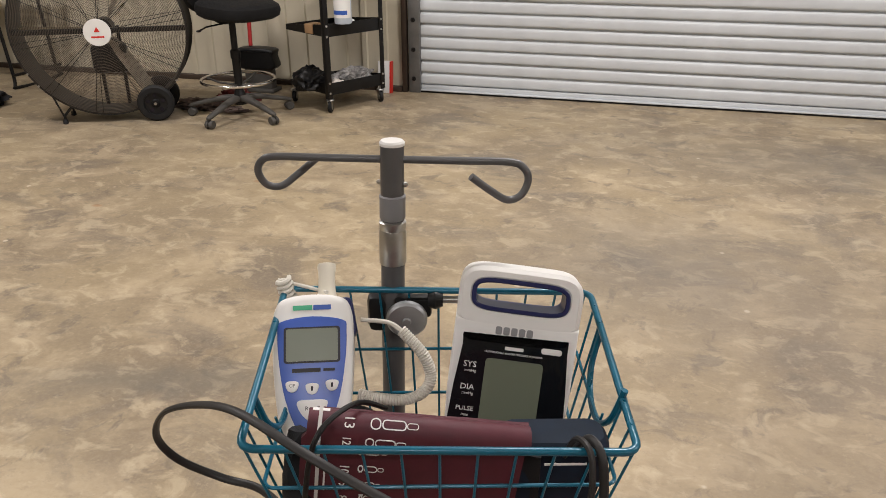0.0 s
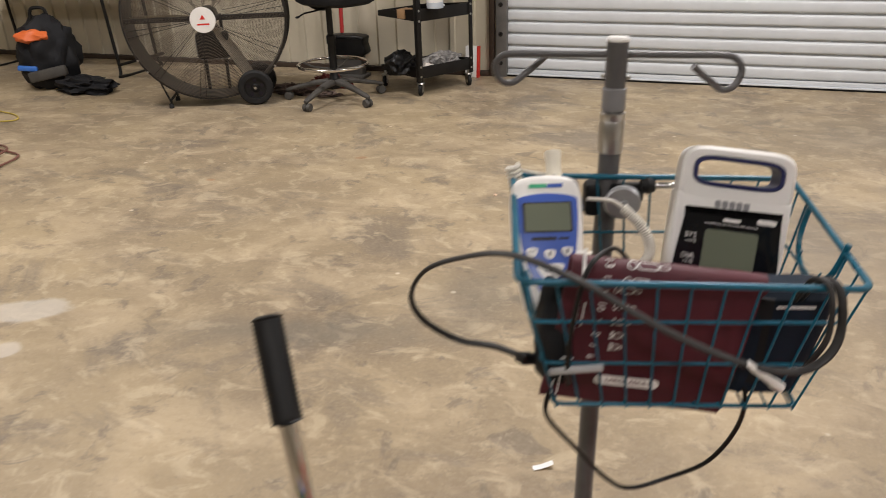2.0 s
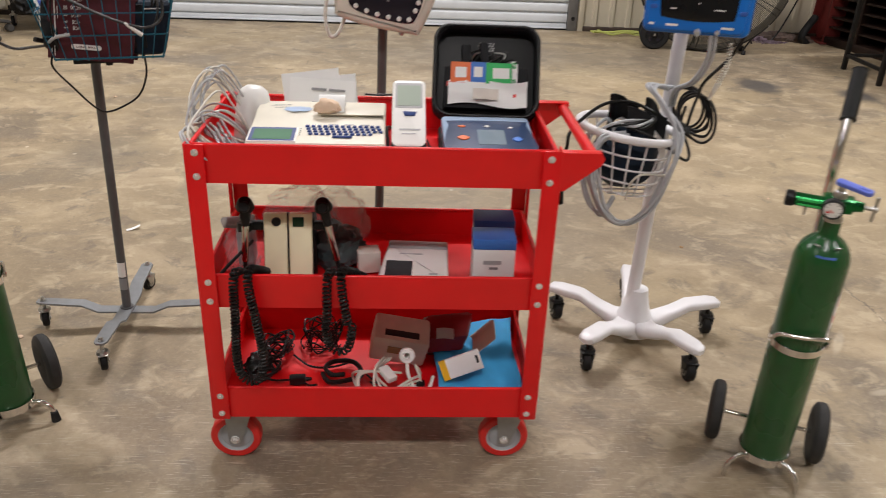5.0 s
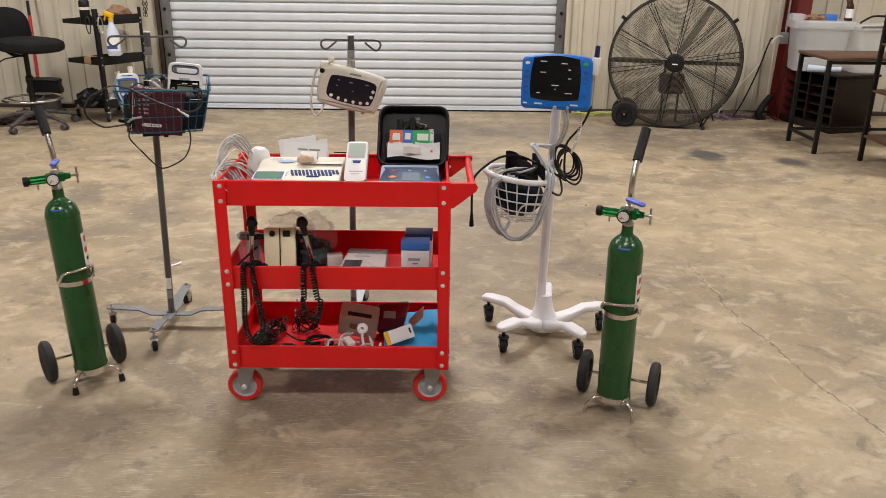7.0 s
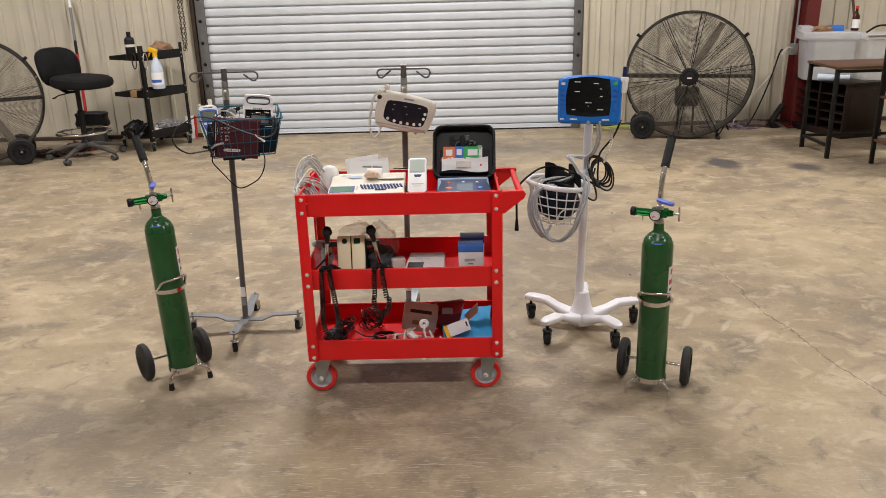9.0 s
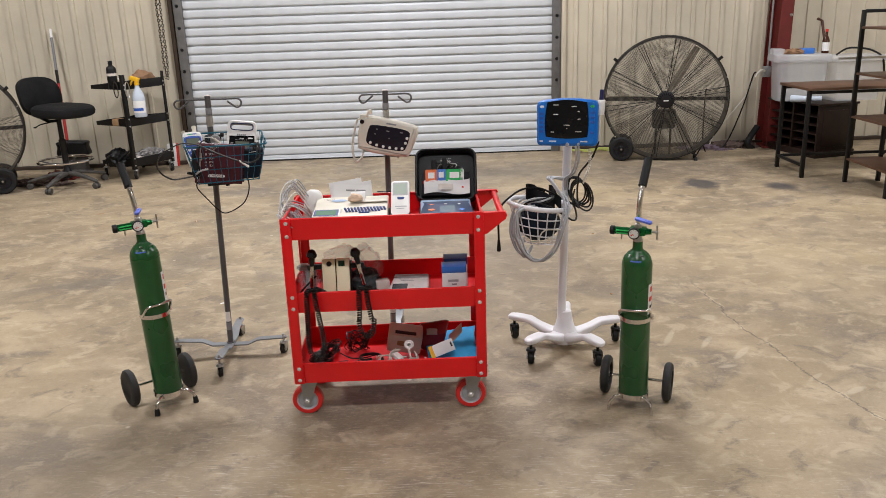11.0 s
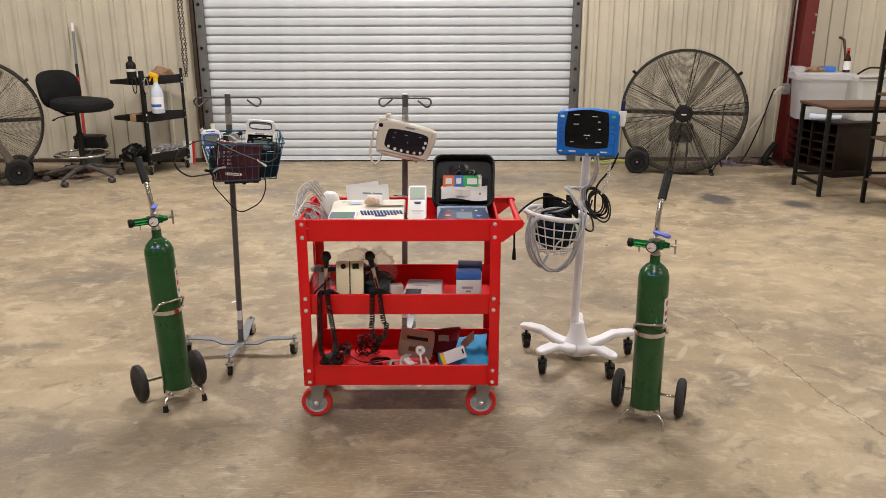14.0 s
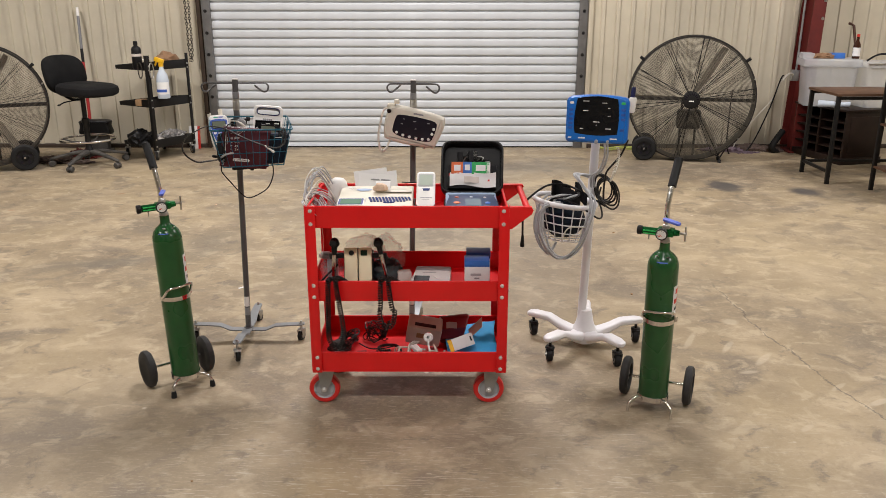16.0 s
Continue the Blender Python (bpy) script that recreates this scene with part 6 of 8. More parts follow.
part("sticker", bm, mat("faded_blue_sticker", (0.36, 0.47, 0.66), 0.6, var=0.1, bump=0), ecg, "faded blue sticker", EK(-0.050, 0.056, 0.0004) @ Matrix.Diagonal((1.2, 1.2, 1, 1)))
bm = BM()
box(bm, (0.064, 0.066, 0.0846), (0.14, 0.10, 0.002), bev=0.0008)
part("paper_lid", bm, CREAM, ecg)
bm = BM()
sheet(bm, 8, 14, lambda u, v: Vector((-0.004 + 0.056 * u, 0.020 + 0.050 * v + 0.012 * math.sin(3 * v), 0.089 + 0.036 * math.sin(math.pi * min(v * 1.1, 1)) * (0.6 + 0.4 * v))), 0.0004)
tagged(part("paper_strip", bm, PAPER, label="curled white chart paper on an ECG recorder", m=ecg.matrix_basis), category="paper")
bm = BM()
lump(bm, (0.014, 0.030, 0.096), (0.028, 0.022, 0.019), 0.25, 2.2, 3, 3.3, flat=0.0885)
tagged(part("bandage", bm, TAN, label="crumpled tan elastic bandage on an ECG recorder", m=ecg.matrix_basis), category="bandage")

# papers propped at the back of the tray
for i, (x, y, w, h, a, t) in enumerate(((0.395, 0.352, 0.160, 0.128, 3, 22), (0.385, 0.372, 0.140, 0.142, -8, 18), (0.440, 0.378, 0.100, 0.132, -6, 20))):
    bm = BM()
    sheet(bm, 6, 6, lambda u, v: Vector(((u - 0.5) * w, 0.006 * math.sin(math.pi * u) * v, v * h)), 0.0006)
    pp = part("paper_sheet", bm, PAPER, label="white printed sheet propped at the back of a tray", m=pose(x, y - 0.02, TZ + 0.012, -t, a, 0))
    tagged(pp, category="paper", group="papers in the tray")
    if i == 0:
        bars([(pose(0.0, 0.004, h * 0.80, 90, 0, 0) @ pose(-0.010 + 0.0001, 0, 0.004), 0.036, 0.006), (pose(0.0, 0.004, h * 0.80, 90, 0, 0) @ pose(0.034, 0, 0.004), 0.040, 0.006), (pose(0.0, 0.004, h * 0.55, 90, 0, 0) @ pose(-0.01, 0, 0.005), 0.030, 0.004)], PRINTG, pp)

bm = BM()
lathe(bm, [(0.001, 0.128), (0.018, 0.126), (0.031, 0.116), (0.038, 0.098), (0.040, 0.070), (0.041, 0.0), (0.001, 0.0)], 28)
tagged(part("plastic_cup", bm, WHITEP, label="white rounded plastic dome beside an ECG recorder", m=pose(0.232, 0.300, TZ + 0.002, -8, 6, 0)), category="plastic cover")

# ECG leads heaped on the end of the tray
random.seed(5)
for i in range(16):
    a0 = random.uniform(-0.5, 0.5)
    x0, y0 = 0.178 + 0.030 * random.random(), 0.19 + 0.13 * random.random()
    h = 0.020 + 0.100 * random.random()
    w = 0.035 + 0.05 * random.random()
    dx, dy = -0.02 * random.random(), -0.10 - 0.09 * random.random()
    ct = [(x0 + 0.06, y0 + 0.02, TZ + 0.012), (x0 + 0.022, y0 + 0.012, TZ + 0.05 + h * 0.45), (x0 - 0.012 + dx, y0 - 0.01, TZ + 0.062 + h), (x0 - 0.042 + dx, y0 + dy * 0.45, TZ + 0.058 + h * 0.75), (x0 - 0.052, y0 + dy * 0.85, TZ + 0.088), (x0 - 0.012, y0 + dy, TZ + 0.052), (x0 + 0.035, y0 + dy * 0.8, TZ + 0.022), (x0 + 0.075, y0 + dy * 0.5, TZ + 0.012)]
    cable("ecg_lead", "pale grey ECG lead looped over the end of a tray", ct, 0.0025, CABLEG if i % 3 else CABLEW, 8, 8, group="ECG leads")
for i in range(4):
    y = 0.06 + 0.03 * i
    cable("ecg_lead", "dark grey ECG lead lying in a tray", [(0.178, y + 0.10, TZ + 0.05), (0.185, y + 0.06, TZ + 0.075), (0.215, y + 0.03, TZ + 0.04), (0.25, y, TZ + 0.02), (0.262, y - 0.02, TZ + 0.012)], 0.0028, CABLEG if i % 2 else STEEL, 8, 8, group="ECG leads")
bm = BM()
box(bm, (0, 0, 0.018), (0.034, 0.055, 0.03), bev=0.005)
tagged(part("lead_connector", bm, CABLEG, label="grey ECG lead connector block in a tray", m=pose(0.250, 0.090, TZ + 0.0, 0, 0, 25)), category="connector")

# handheld monitor on a black rest
hm = thing("handheld_monitor", "white handheld monitor with a pale screen propped in a red tray", "handheld monitor", pose(0.608, 0.088, TZ + 0.030, 30, 0, 0))
bm = BM()
slab(bm, rrect(0.074, 0.200, 0.012, 4), 0.008, 0.046, 0.006, pose(0, 0.100, 0))
part("body", bm, WHITEP, hm)
bm = BM()
slab(bm, rrect(0.068, 0.172, 0.010, 4), -0.018, 0.008, 0.003, pose(0, 0.092, 0))
box(bm, (0, 0.008, 0.02), (0.077, 0.018, 0.05), bev=0.005)
part("rest", bm, BLACKP, hm, "black rest and lower bumper")
HF = lambda x, y, z=0.0462: pose(x, y, z)
bm = BM()
slab(bm, rrect(0.060, 0.076, 0.004, 3), -0.001, 0.0006, 0, HF(0, 0.150))
part("screen_frame", bm, CABLEG, hm, "grey screen surround")
bm = BM()
slab(bm, rrect(0.052, 0.062, 0.003, 3), -0.001, 0.0012, 0, HF(0, 0.149))
part("screen", bm, LCDL, hm, "pale screen")
bm = BM()
slab(bm, [(-0.011, -0.006), (0.011, -0.006), (0.015, 0.006), (-0.015, 0.006)], -0.001, 0.002, 0.0006, HF(0.002, 0.094))
part("button", bm, DKBLUEC, hm, "dark blue key")
bars([(HF(0.002, 0.048), 0.046, 0.005), (HF(0, 0.036), 0.03, 0.003)], CABLEG, hm)
cable("loose_cable", "thin black cord lying on the back of a tray", [(0.50, 0.40, TZ + 0.09), (0.53, 0.405, TZ + 0.088), (0.575, 0.395, TZ + 0.092), (0.60, 0.37, TZ + 0.10)], 0.0025, CABLE, 6)
random.seed(9)
cable("loose_cable", "black cord tangled between devices in a tray", [(0.555, 0.10, TZ + 0.01), (0.562, 0.18, TZ + 0.03), (0.558, 0.25, TZ + 0.05), (0.565, 0.32, TZ + 0.03), (0.552, 0.36, TZ + 0.012)], 0.004, CABLE, 6)
cable("loose_cable", "black cord lying beside a handheld monitor", [(0.652, 0.08, TZ + 0.006), (0.668, 0.14, TZ + 0.006), (0.662, 0.22, TZ + 0.006), (0.655, 0.30, TZ + 0.006)], 0.003, CABLE, 6)

# defibrillator in an open soft case
ae = thing("defibrillator", "blue-grey defibrillator in an open black padded case", "defibrillator", pose(0.791, 0.188, TZ))
bm = BM()
slab(bm, rrect(0.222, 0.265, 0.030, 6), 0.001, 0.046, 0.010, pose(0, 0.0, 0))
part("case_base", bm, CASE, ae, "black padded case base")
AM = pose(-0.002, -0.012, 0.046, 5, 0, 0)
bm = BM()
slab(bm, rrect(0.206, 0.232, 0.012, 4), -0.006, 0.016, 0.004, AM)
part("unit", bm, AEDBLUE, ae, "blue-grey plastic unit")
bm = BM()
slab(bm, sm([(-0.090, -0.108), (0.092, -0.108), (0.094, 0.06), (0.082, 0.085), (-0.078, 0.085), (-0.088, 0.06)], 3), 0.014, 0.0172, 0.0006, AM)
ap = part("panel", bm, AEDNAVY, ae, "dark blue control panel")
bm = BM()
slab(bm, rrect(0.062, 0.082, 0.003, 3), 0.016, 0.0182, 0, AM @ Matrix.Translation((0.006, -0.012, 0)))
part("screen", bm, mat("grey_lcd", (0.20, 0.25, 0.30), 0.2, var=0.05, bump=0), ap, "blank grey screen")
for x, y, w, h, mt in ((-0.058, -0.018, 0.028, 0.024, ORANGE), (0.064, -0.022, 0.022, 0.026, BLUEC), (-0.058, 0.048, 0.018, 0.010, ORANGE), (0.0, 0.05, 0.014, 0.008, PRINTW), (0.055, 0.045, 0.012, 0.007, PRINTW), (-0.07, -0.085, 0.012, 0.014, AEDBLUE), (0.005, -0.088, 0.018, 0.014, AEDBLUE), (0.045, -0.09, 0.018, 0.014, AEDBLUE)):
    bm = BM()
    slab(bm, sm([(-w / 2, 0), (0, -h / 2), (w / 2, 0), (0, h / 2)], 4), 0.016, 0.0195, 0.0008, AM @ Matrix.Translation((x, y, 0)))
    part("button", bm, mt, ap)
LM = pose(0.003, 0.130, 0.058, 60, 0, -3)
bm = BM()
slab(bm, rrect(0.262, 0.235, 0.042, 7), -0.052, -0.040, 0.004, LM @ Matrix.Translation((0, 0.118, 0)))
frame_slab(bm, rrect(0.262, 0.235, 0.042, 7), rrect(0.240, 0.213, 0.036, 7), -0.045, 0.004, LM @ Matrix.Translation((0, 0.118, 0)), 0.004)
part("case_lid", bm, CASE, ae, "raised black padded lid")
bm = BM()
tube(bm, [LM @ Vector((x, y + 0.118, 0.005)) for x, y in rrect(0.250, 0.223, 0.038, 7)], 0.0035, 8, True)
part("zip", bm, BLACKP, ae, "black zip")
LI = LM @ Matrix.Translation((0, 0.118, -0.038))
bm = BM()
slab(bm, rrect(0.238, 0.211, 0.034, 6), -0.002, 0.004, 0.001, LI)
part("lid_lining", bm, BLACKP, ae, "black moulded lid lining")
bm = BM()
box(bm, (0, -0.040, 0.020), (0.205, 0.105, 0.030), bev=0.006)
part("pad_pocket", bm, CASE, ae, "black mesh pocket", LI)
bm = BM()
for i in range(6):
    for j in range(4):
        ball(bm, (-0.020 + 0.007 * i + 0.003 * (j % 2), 0.062 + 0.006 * j, 0.0045), (0.002, 0.002, 0.001), 6, 4)
part("speaker_holes", bm, ZINC, ae, "dotted speaker grille", LI)
for x, y, w, h, mt, nm in ((-0.062, -0.004, 0.050, 0.052, ORANGE, "orange_card"), (-0.020, -0.002, 0.038, 0.050, BLUEC, "blue_card"), (0.036, -0.004, 0.074, 0.052, GREENC, "green_card"), (0.068, -0.004, 0.016, 0.050, PAPER, "white_card")):
    bm = BM()
    box(bm, (x, y, 0.0365), (w, h, 0.002), bev=0.0006)
    cd = part("instruction_card", bm, mt, ae, nm.replace("_", " ") + " in the lid", LI)
    bars([(pose(x, y, 0.0376), w * 0.55, h * 0.5)], PAPER, cd)
bm = BM()
sheet(bm, 16, 6, lambda u, v: Vector((-0.092 + 0.192 * u, -0.086 + 0.062 * v + 0.006 * math.sin(6 * u), 0.044 + 0.010 * math.sin(3 * u + 4 * v) * v + 0.004 * noise.noise(Vector((u * 6, v * 4, 1))))), 0.001)
part("pad_packet", bm, PAPER, ae, "white foil pad packet", LI)
bm = BM()
sheet(bm, 8, 4, lambda u, v: Vector((-0.032 + 0.062 * u, -0.074 + 0.026 * v, 0.056 + 0.004 * math.sin(5 * u))), 0.001)
part("grey_tab", bm, GREYDEV, ae, "grey packet tab", LI)
bm = BM()
box(bm, (-0.075, -0.034, 0.0385), (0.044, 0.010, 0.001))
part("red_print", bm, DIALRED, ae, "", LI)
bm = BM()
box(bm, (0.070, -0.060, 0.044), (0.008, 0.008, 0.001))
part("red_print", bm, DIALRED, ae, "", LI)
random.seed(3)
for i in range(6):
    a = random.uniform(-0.07, 0.04)
    bm = BM()
    tube(bm, spline([(a, 0.022 + 0.006 * i, 0.010), (a + 0.02, 0.050, 0.022), (a + 0.05, 0.030 + 0.005 * i, 0.026), (a + 0.03, 0.016, 0.018), (a + 0.075, 0.045 - 0.004 * i, 0.014)], 6), 0.0022, 6)
    part("pad_lead", bm, CABLE if i % 3 else ZINC, ae, "coiled pad lead", LI)
for x, y in ((-0.050, 0.044), (-0.005, 0.050)):
    bm = BM()
    box(bm, (x, y, 0.020), (0.022, 0.050, 0.022), m=pose(0, 0, 0, 0, 0, 6), bev=0.004)
    part("strap", bm, CASE, ae, "black retaining strap", LI)
bm = BM()
box(bm, (0.062, 0.030, 0.006), (0.022, 0.014, 0.002))
part("sticker", bm, CABLEG, ae, "grey sticker", LI)

# ---- on the middle tray ----
MZ = 0.4785
dg = thing("diagnostic_wall_set", "yellowed wall diagnostic set with two corded instruments in a tray", "diagnostic set", pose(0.335, 0.105, MZ, -13, 0, 2))
for s in (-1, 1):
    bm = BM()
    box(bm, (s * 0.0285, 0, 0.092), (0.053, 0.022, 0.180), bev=0.004)
    pn = part("panel", bm, PANELBEIGE, dg, "cream-yellow front panel")
    bm = BM()
    if s < 0:
        lathe(bm, [(0.001, 0.006), (0.009, 0.006), (0.011, 0)], 20, pose(-0.026, -0.0105, 0.162, 90, 0, 0))
        part("switch_knob", bm, BLACKP, pn, "black round knob")
    else:
        box(bm, (0.024, -0.012, 0.162), (0.026, 0.006, 0.022), bev=0.002)
        part("window", bm, mat("dark_green_window", (0.006, 0.035, 0.016), 0.25, var=0.05, bump=0), pn, "dark green window")
bm = BM()
box(bm, (0, 0.050, 0.085), (0.118, 0.080, 0.165), bev=0.006)
box(bm, (0, 0.0, 0.092), (0.004, 0.012, 0.178))
part("housing", bm, BLACKP, dg, "black rear housing")
for s in (-1, 1):
    bm = BM()
    box(bm, (s * 0.078, 0.012, 0.150), (0.044, 0.030, 0.020), bev=0.004)
    cyl(bm, (s * 0.098, -0.008, 0.140), (s * 0.098, -0.008, 0.160), 0.016, 0.018, 18)
    part("cradle", bm, BLACKP, dg, "black instrument cradle")
DM = dg.matrix_basis
for k, (s, head) in enumerate(((-1, (-0.004, 0.0, 0.0)), (1, (-0.012, 0.0, 0.006)))):
    ins = thing("otoscope" if k == 0 else "ophthalmoscope", "black-headed chrome handheld examination scope resting in a cradle", "examination scope", DM @ pose(s * 0.096 + (0.004 if k == 0 else -0.004), -0.034, 0.166, 12, 4 if k == 0 else -12, 0))
    bm = BM()
    lathe(bm, [(0.006, -0.098), (0.0072, -0.096), (0.0080, -0.030), (0.0085, -0.010), (0.006, 0.0)], 20)
    part("handle", bm, CHROME, ins, "chrome handle")
    bm = BM()
    lathe(bm, [(0.0085, -0.008), (0.011, 0.006), (0.012, 0.020), (0.010, 0.026)], 20)
    cyl(bm, (0, 0, 0.034), (0, -0.010, 0.056), 0.021, 0.016, 20, bev=0.003)
    cyl(bm, (0, 0.020, 0.030), (0, -0.024, 0.046), 0.017, 0.012, 18, bev=0.002)
    box(bm, (0, 0.0, 0.024), (0.022, 0.024, 0.03), bev=0.004)
    part("head", bm, BLACKP, ins, "black instrument head")
    bm = BM()
    cyl(bm, (0, 0, -0.098), (0, 0, -0.118), 0.0055, 0.004, 12)
    part("cord_boot", bm, BLACKP, ins)
for k, (x, zb, w) in enumerate(((0.247, 0.284, 0.026), (0.452, 0.369, 0.026))):
    y = 0.004
    bm = BM()
    xs = x + (0.008 if k == 0 else 0.010)
    pts = [(xs + 0.004, 0.085, 0.545), (xs + 0.001, 0.050, 0.540), (x - 0.014, 0.030, 0.562), (x - 0.020, 0.008, 0.545), (x - 0.022, y, 0.45), (x - 0.026, y, zb + 0.07), (x - 0.018, y, zb + 0.018), (x + 0.006, y, zb), (x + 0.026, y, zb + 0.016), (x + 0.034, y, zb + 0.07), (x + 0.024, y, 0.45), (x + 0.012, 0.006, 0.540), (x + 0.014, 0.030, 0.566), (x + 0.040, 0.090, 0.530)]
    coil(bm, spline(pts, 8), 0.0085, 0.0029, 84 if k == 0 else 60, 6, 9)
    tagged(part("coiled_cable", bm, CABLE, label="black coiled instrument cord hanging over a red tray"), category="cord", group="coiled cords")
cable("loose_cable", "black cord lying on a middle tray", [(0.43, 0.10, 0.50), (0.46, 0.09, 0.53), (0.50, 0.08, 0.535), (0.525, 0.10, 0.505), (0.50, 0.14, 0.49)], 0.006, CABLE, 8)
# clear bags
for i, (c, s, sd) in enumerate((((0.430, 0.275, 0.575), (0.078, 0.075, 0.088), 1.0), ((0.220, 0.205, 0.540), (0.048, 0.075, 0.066), 5.0), ((0.345, 0.300, 0.575), (0.090, 0.05, 0.090), 9.0))):
    bm = BM()
    lump(bm, c, s, 0.30, 2.2, 5, sd, flat=MZ + 0.004)
    for v in bm.verts:
        q = v.co * 34
        v.co += v.normal * 0.0035 * (noise.ridged_multi_fractal(q, 1.0, 2.0, 2, 1.0, 2.0) - 0.8) if v.co.z > MZ + 0.006 else Vector()
    tagged(part("plastic_bag", bm, FILM, label="crumpled clear plastic bag in a red tray", sharp=70), category="plastic bag", group="plastic bags")
bm = BM()
lump(bm, (0.440, 0.235, 0.525), (0.062, 0.065, 0.060), 0.35, 2.4, 4, 3.0, flat=MZ + 0.004)
tagged(part("device_case", bm, mat("dark_teal_grey_plastic", (0.055, 0.075, 0.080), 0.45, var=0.3, bump=0.05), label="dark grey-green device wrapped in a clear bag"), category="device")
bm = BM()
for i, (x, y, z) in enumerate(((0.205, 0.20, 0.60), (0.215, 0.175, 0.62), (0.195, 0.23, 0.595))):
    cyl(bm, (x, y, z), (x - 0.03, y - 0.02, z + 0.008), 0.011, 0.009, 12, bev=0.003)
box(bm, (0.215, 0.24, 0.54), (0.04, 0.05, 0.12), bev=0.006)
tagged(part("specula_dispenser", bm, CABLEG, label="pale grey specula holder beside a diagnostic set"), category="dispenser")
cable("loose_cable", "black cord stretched across a clear bag", [(0.175, 0.07, 0.52), (0.20, 0.09, 0.545), (0.235, 0.12, 0.575), (0.25, 0.14, 0.585)], 0.004, CABLE, 6)

wd = thing("tablet_device", "white slab-shaped device with a dark screen in a red tray", "device", pose(0.628, 0.130, MZ + 0.006, 2, 0, -3))
bm = BM()
slab(bm, [(-0.084, -0.084), (-0.080, -0.088), (0.076, -0.088), (0.080, -0.084), (0.078, 0.086), (0.074, 0.090), (-0.066, 0.090), (-0.070, 0.086)], 0.0, 0.056, 0.006)
part("body", bm, WHITEP, wd)
bm = BM()
slab(bm, rrect(0.062, 0.075, 0.002, 2), 0.0555, 0.057, 0, pose(-0.036, -0.034, 0))
part("screen", bm, DARKSCR, wd, "dark screen")
bm = BM()
box(bm, (0.005, 0.082, 0.042), (0.145, 0.03, 0.045), bev=0.006)
part("rear_rail", bm, CABLEG, wd, "grey rear rail")
bars([(pose(-0.01, 0.040, 0.0563), 0.055, 0.006), (pose(0.045, -0.055, 0.0563), 0.020, 0.010)], CABLEG, wd)
bm = BM()
box(bm, (0, 0, 0.028), (0.055, 0.045, 0.056), m=pose(0, 0, 0, 0, 0, 12), bev=0.003)
tagged(part("paper_packet", bm, GREYDEV, label="grey paper packet beside a white device", m=pose(0.515, 0.20, MZ + 0.004)), category="packet")
for i, (x, y, z1, mt) in enumerate(((0.812, 0.128, 0.135, BLUEC), (0.822, 0.235, 0.135, DKBLUEC))):
    bx = thing("carton", "small white carton with a %s blue lid in a red tray" % ("bright" if i == 0 else "dark"), "carton", pose(x, y, MZ + 0.003, 0, 0, -1 - i), "white cartons")
    bm = BM()
    box(bm, (0, 0, z1 / 2 - 0.012), (0.098, 0.070, z1 - 0.024), bev=0.0015)
    part("carton_body", bm, PAPER, bx)
    bm = BM()
    box(bm, (0, 0, z1 - 0.011), (0.100, 0.072, 0.026), bev=0.002)
    part("carton_lid", bm, mt, bx, "blue carton lid")
    bars([(pose(-0.004, -0.0352, 0.078, 90, 0, 0), 0.042, 0.010)], CABLEG, bx)
    bars([(pose(0.0, -0.0352, 0.063, 90, 0, 0), 0.020, 0.006)], PRINTG, bx)

# ---- on the bottom tray ----
LZ = 0.1715
random.seed(11)
# two tied bundles, thin wires fanning up from the second, and a few loose cords
for cx, cy, rx, ry, top, count, gauges in ((0.264, 0.285, 0.050, 0.060, 0.050, 9, (0.0018, 0.0024, 0.0034)), (0.380, 0.320, 0.060, 0.045, 0.085, 9, (0.0014, 0.0018, 0.0024)), (0.235, 0.200, 0.050, 0.050, 0.020, 3, (0.0034, 0.0042))):
    for i in range(count):
        a, pts = random.uniform(0, 6), []
        for k in range(8):
            a += random.uniform(0.7, 1.2)
            r = random.uniform(0.45, 1.05)
            pts.append((cx + rx * r * math.cos(a), cy + ry * r * math.sin(a), LZ + 0.008 + top * random.random() * (1 if k not in (0, 7) else 0.1)))
        cable("loose_cable", "black cord tangled in the bottom tray", pts, random.choice(gauges), CABLE, 8, group="tangled cords")
for pts in ([(0.24, 0.17, 0.01), (0.275, 0.15, 0.012), (0.31, 0.155, 0.010), (0.335, 0.149, 0.012)], [(0.345, 0.149, 0.012), (0.365, 0.135, 0.008), (0.385, 0.138, 0.008)], [(0.31, 0.27, 0.01), (0.36, 0.22, 0.008), (0.42, 0.215, 0.010), (0.47, 0.24, 0.012)], [(0.51, 0.18, 0.01), (0.55, 0.13, 0.012), (0.60, 0.12, 0.008), (0.67, 0.115, 0.010)], [(0.52, 0.15, 0.01), (0.57, 0.10, 0.012), (0.63, 0.135, 0.010), (0.67, 0.095, 0.008)]):
    cable("loose_cable", "black cord lying on the bottom tray", [(x, y, LZ + z) for x, y, z in pts], 0.0028, CABLE, 8, group="tangled cords")
for i, (x, y, a) in enumerate(((0.335, 0.149, 5), (0.645, 0.110, 70))):
    bm = BM()
    box(bm, (0, 0, 0.012), (0.042, 0.022, 0.022), bev=0.004)
    cyl(bm, (0.02, 0, 0.012), (0.036, 0, 0.012), 0.006, 0.004, 10)
    tagged(part("mains_plug", bm, BLACKP, label="black moulded plug lying in the bottom tray", m=pose(x, y, LZ + 0.004, 0, 0, a)), category="plug", group="black plugs")
bm = BM()
lump(bm, (0.225, 0.225, LZ + 0.016), (0.036, 0.045, 0.022), 0.35, 2.4, 3, 2.2, flat=LZ + 0.004)
tagged(part("adapter_bundle", bm, BLACKP, label="black bundle of adapters and wrapped cords"), category="adapter")
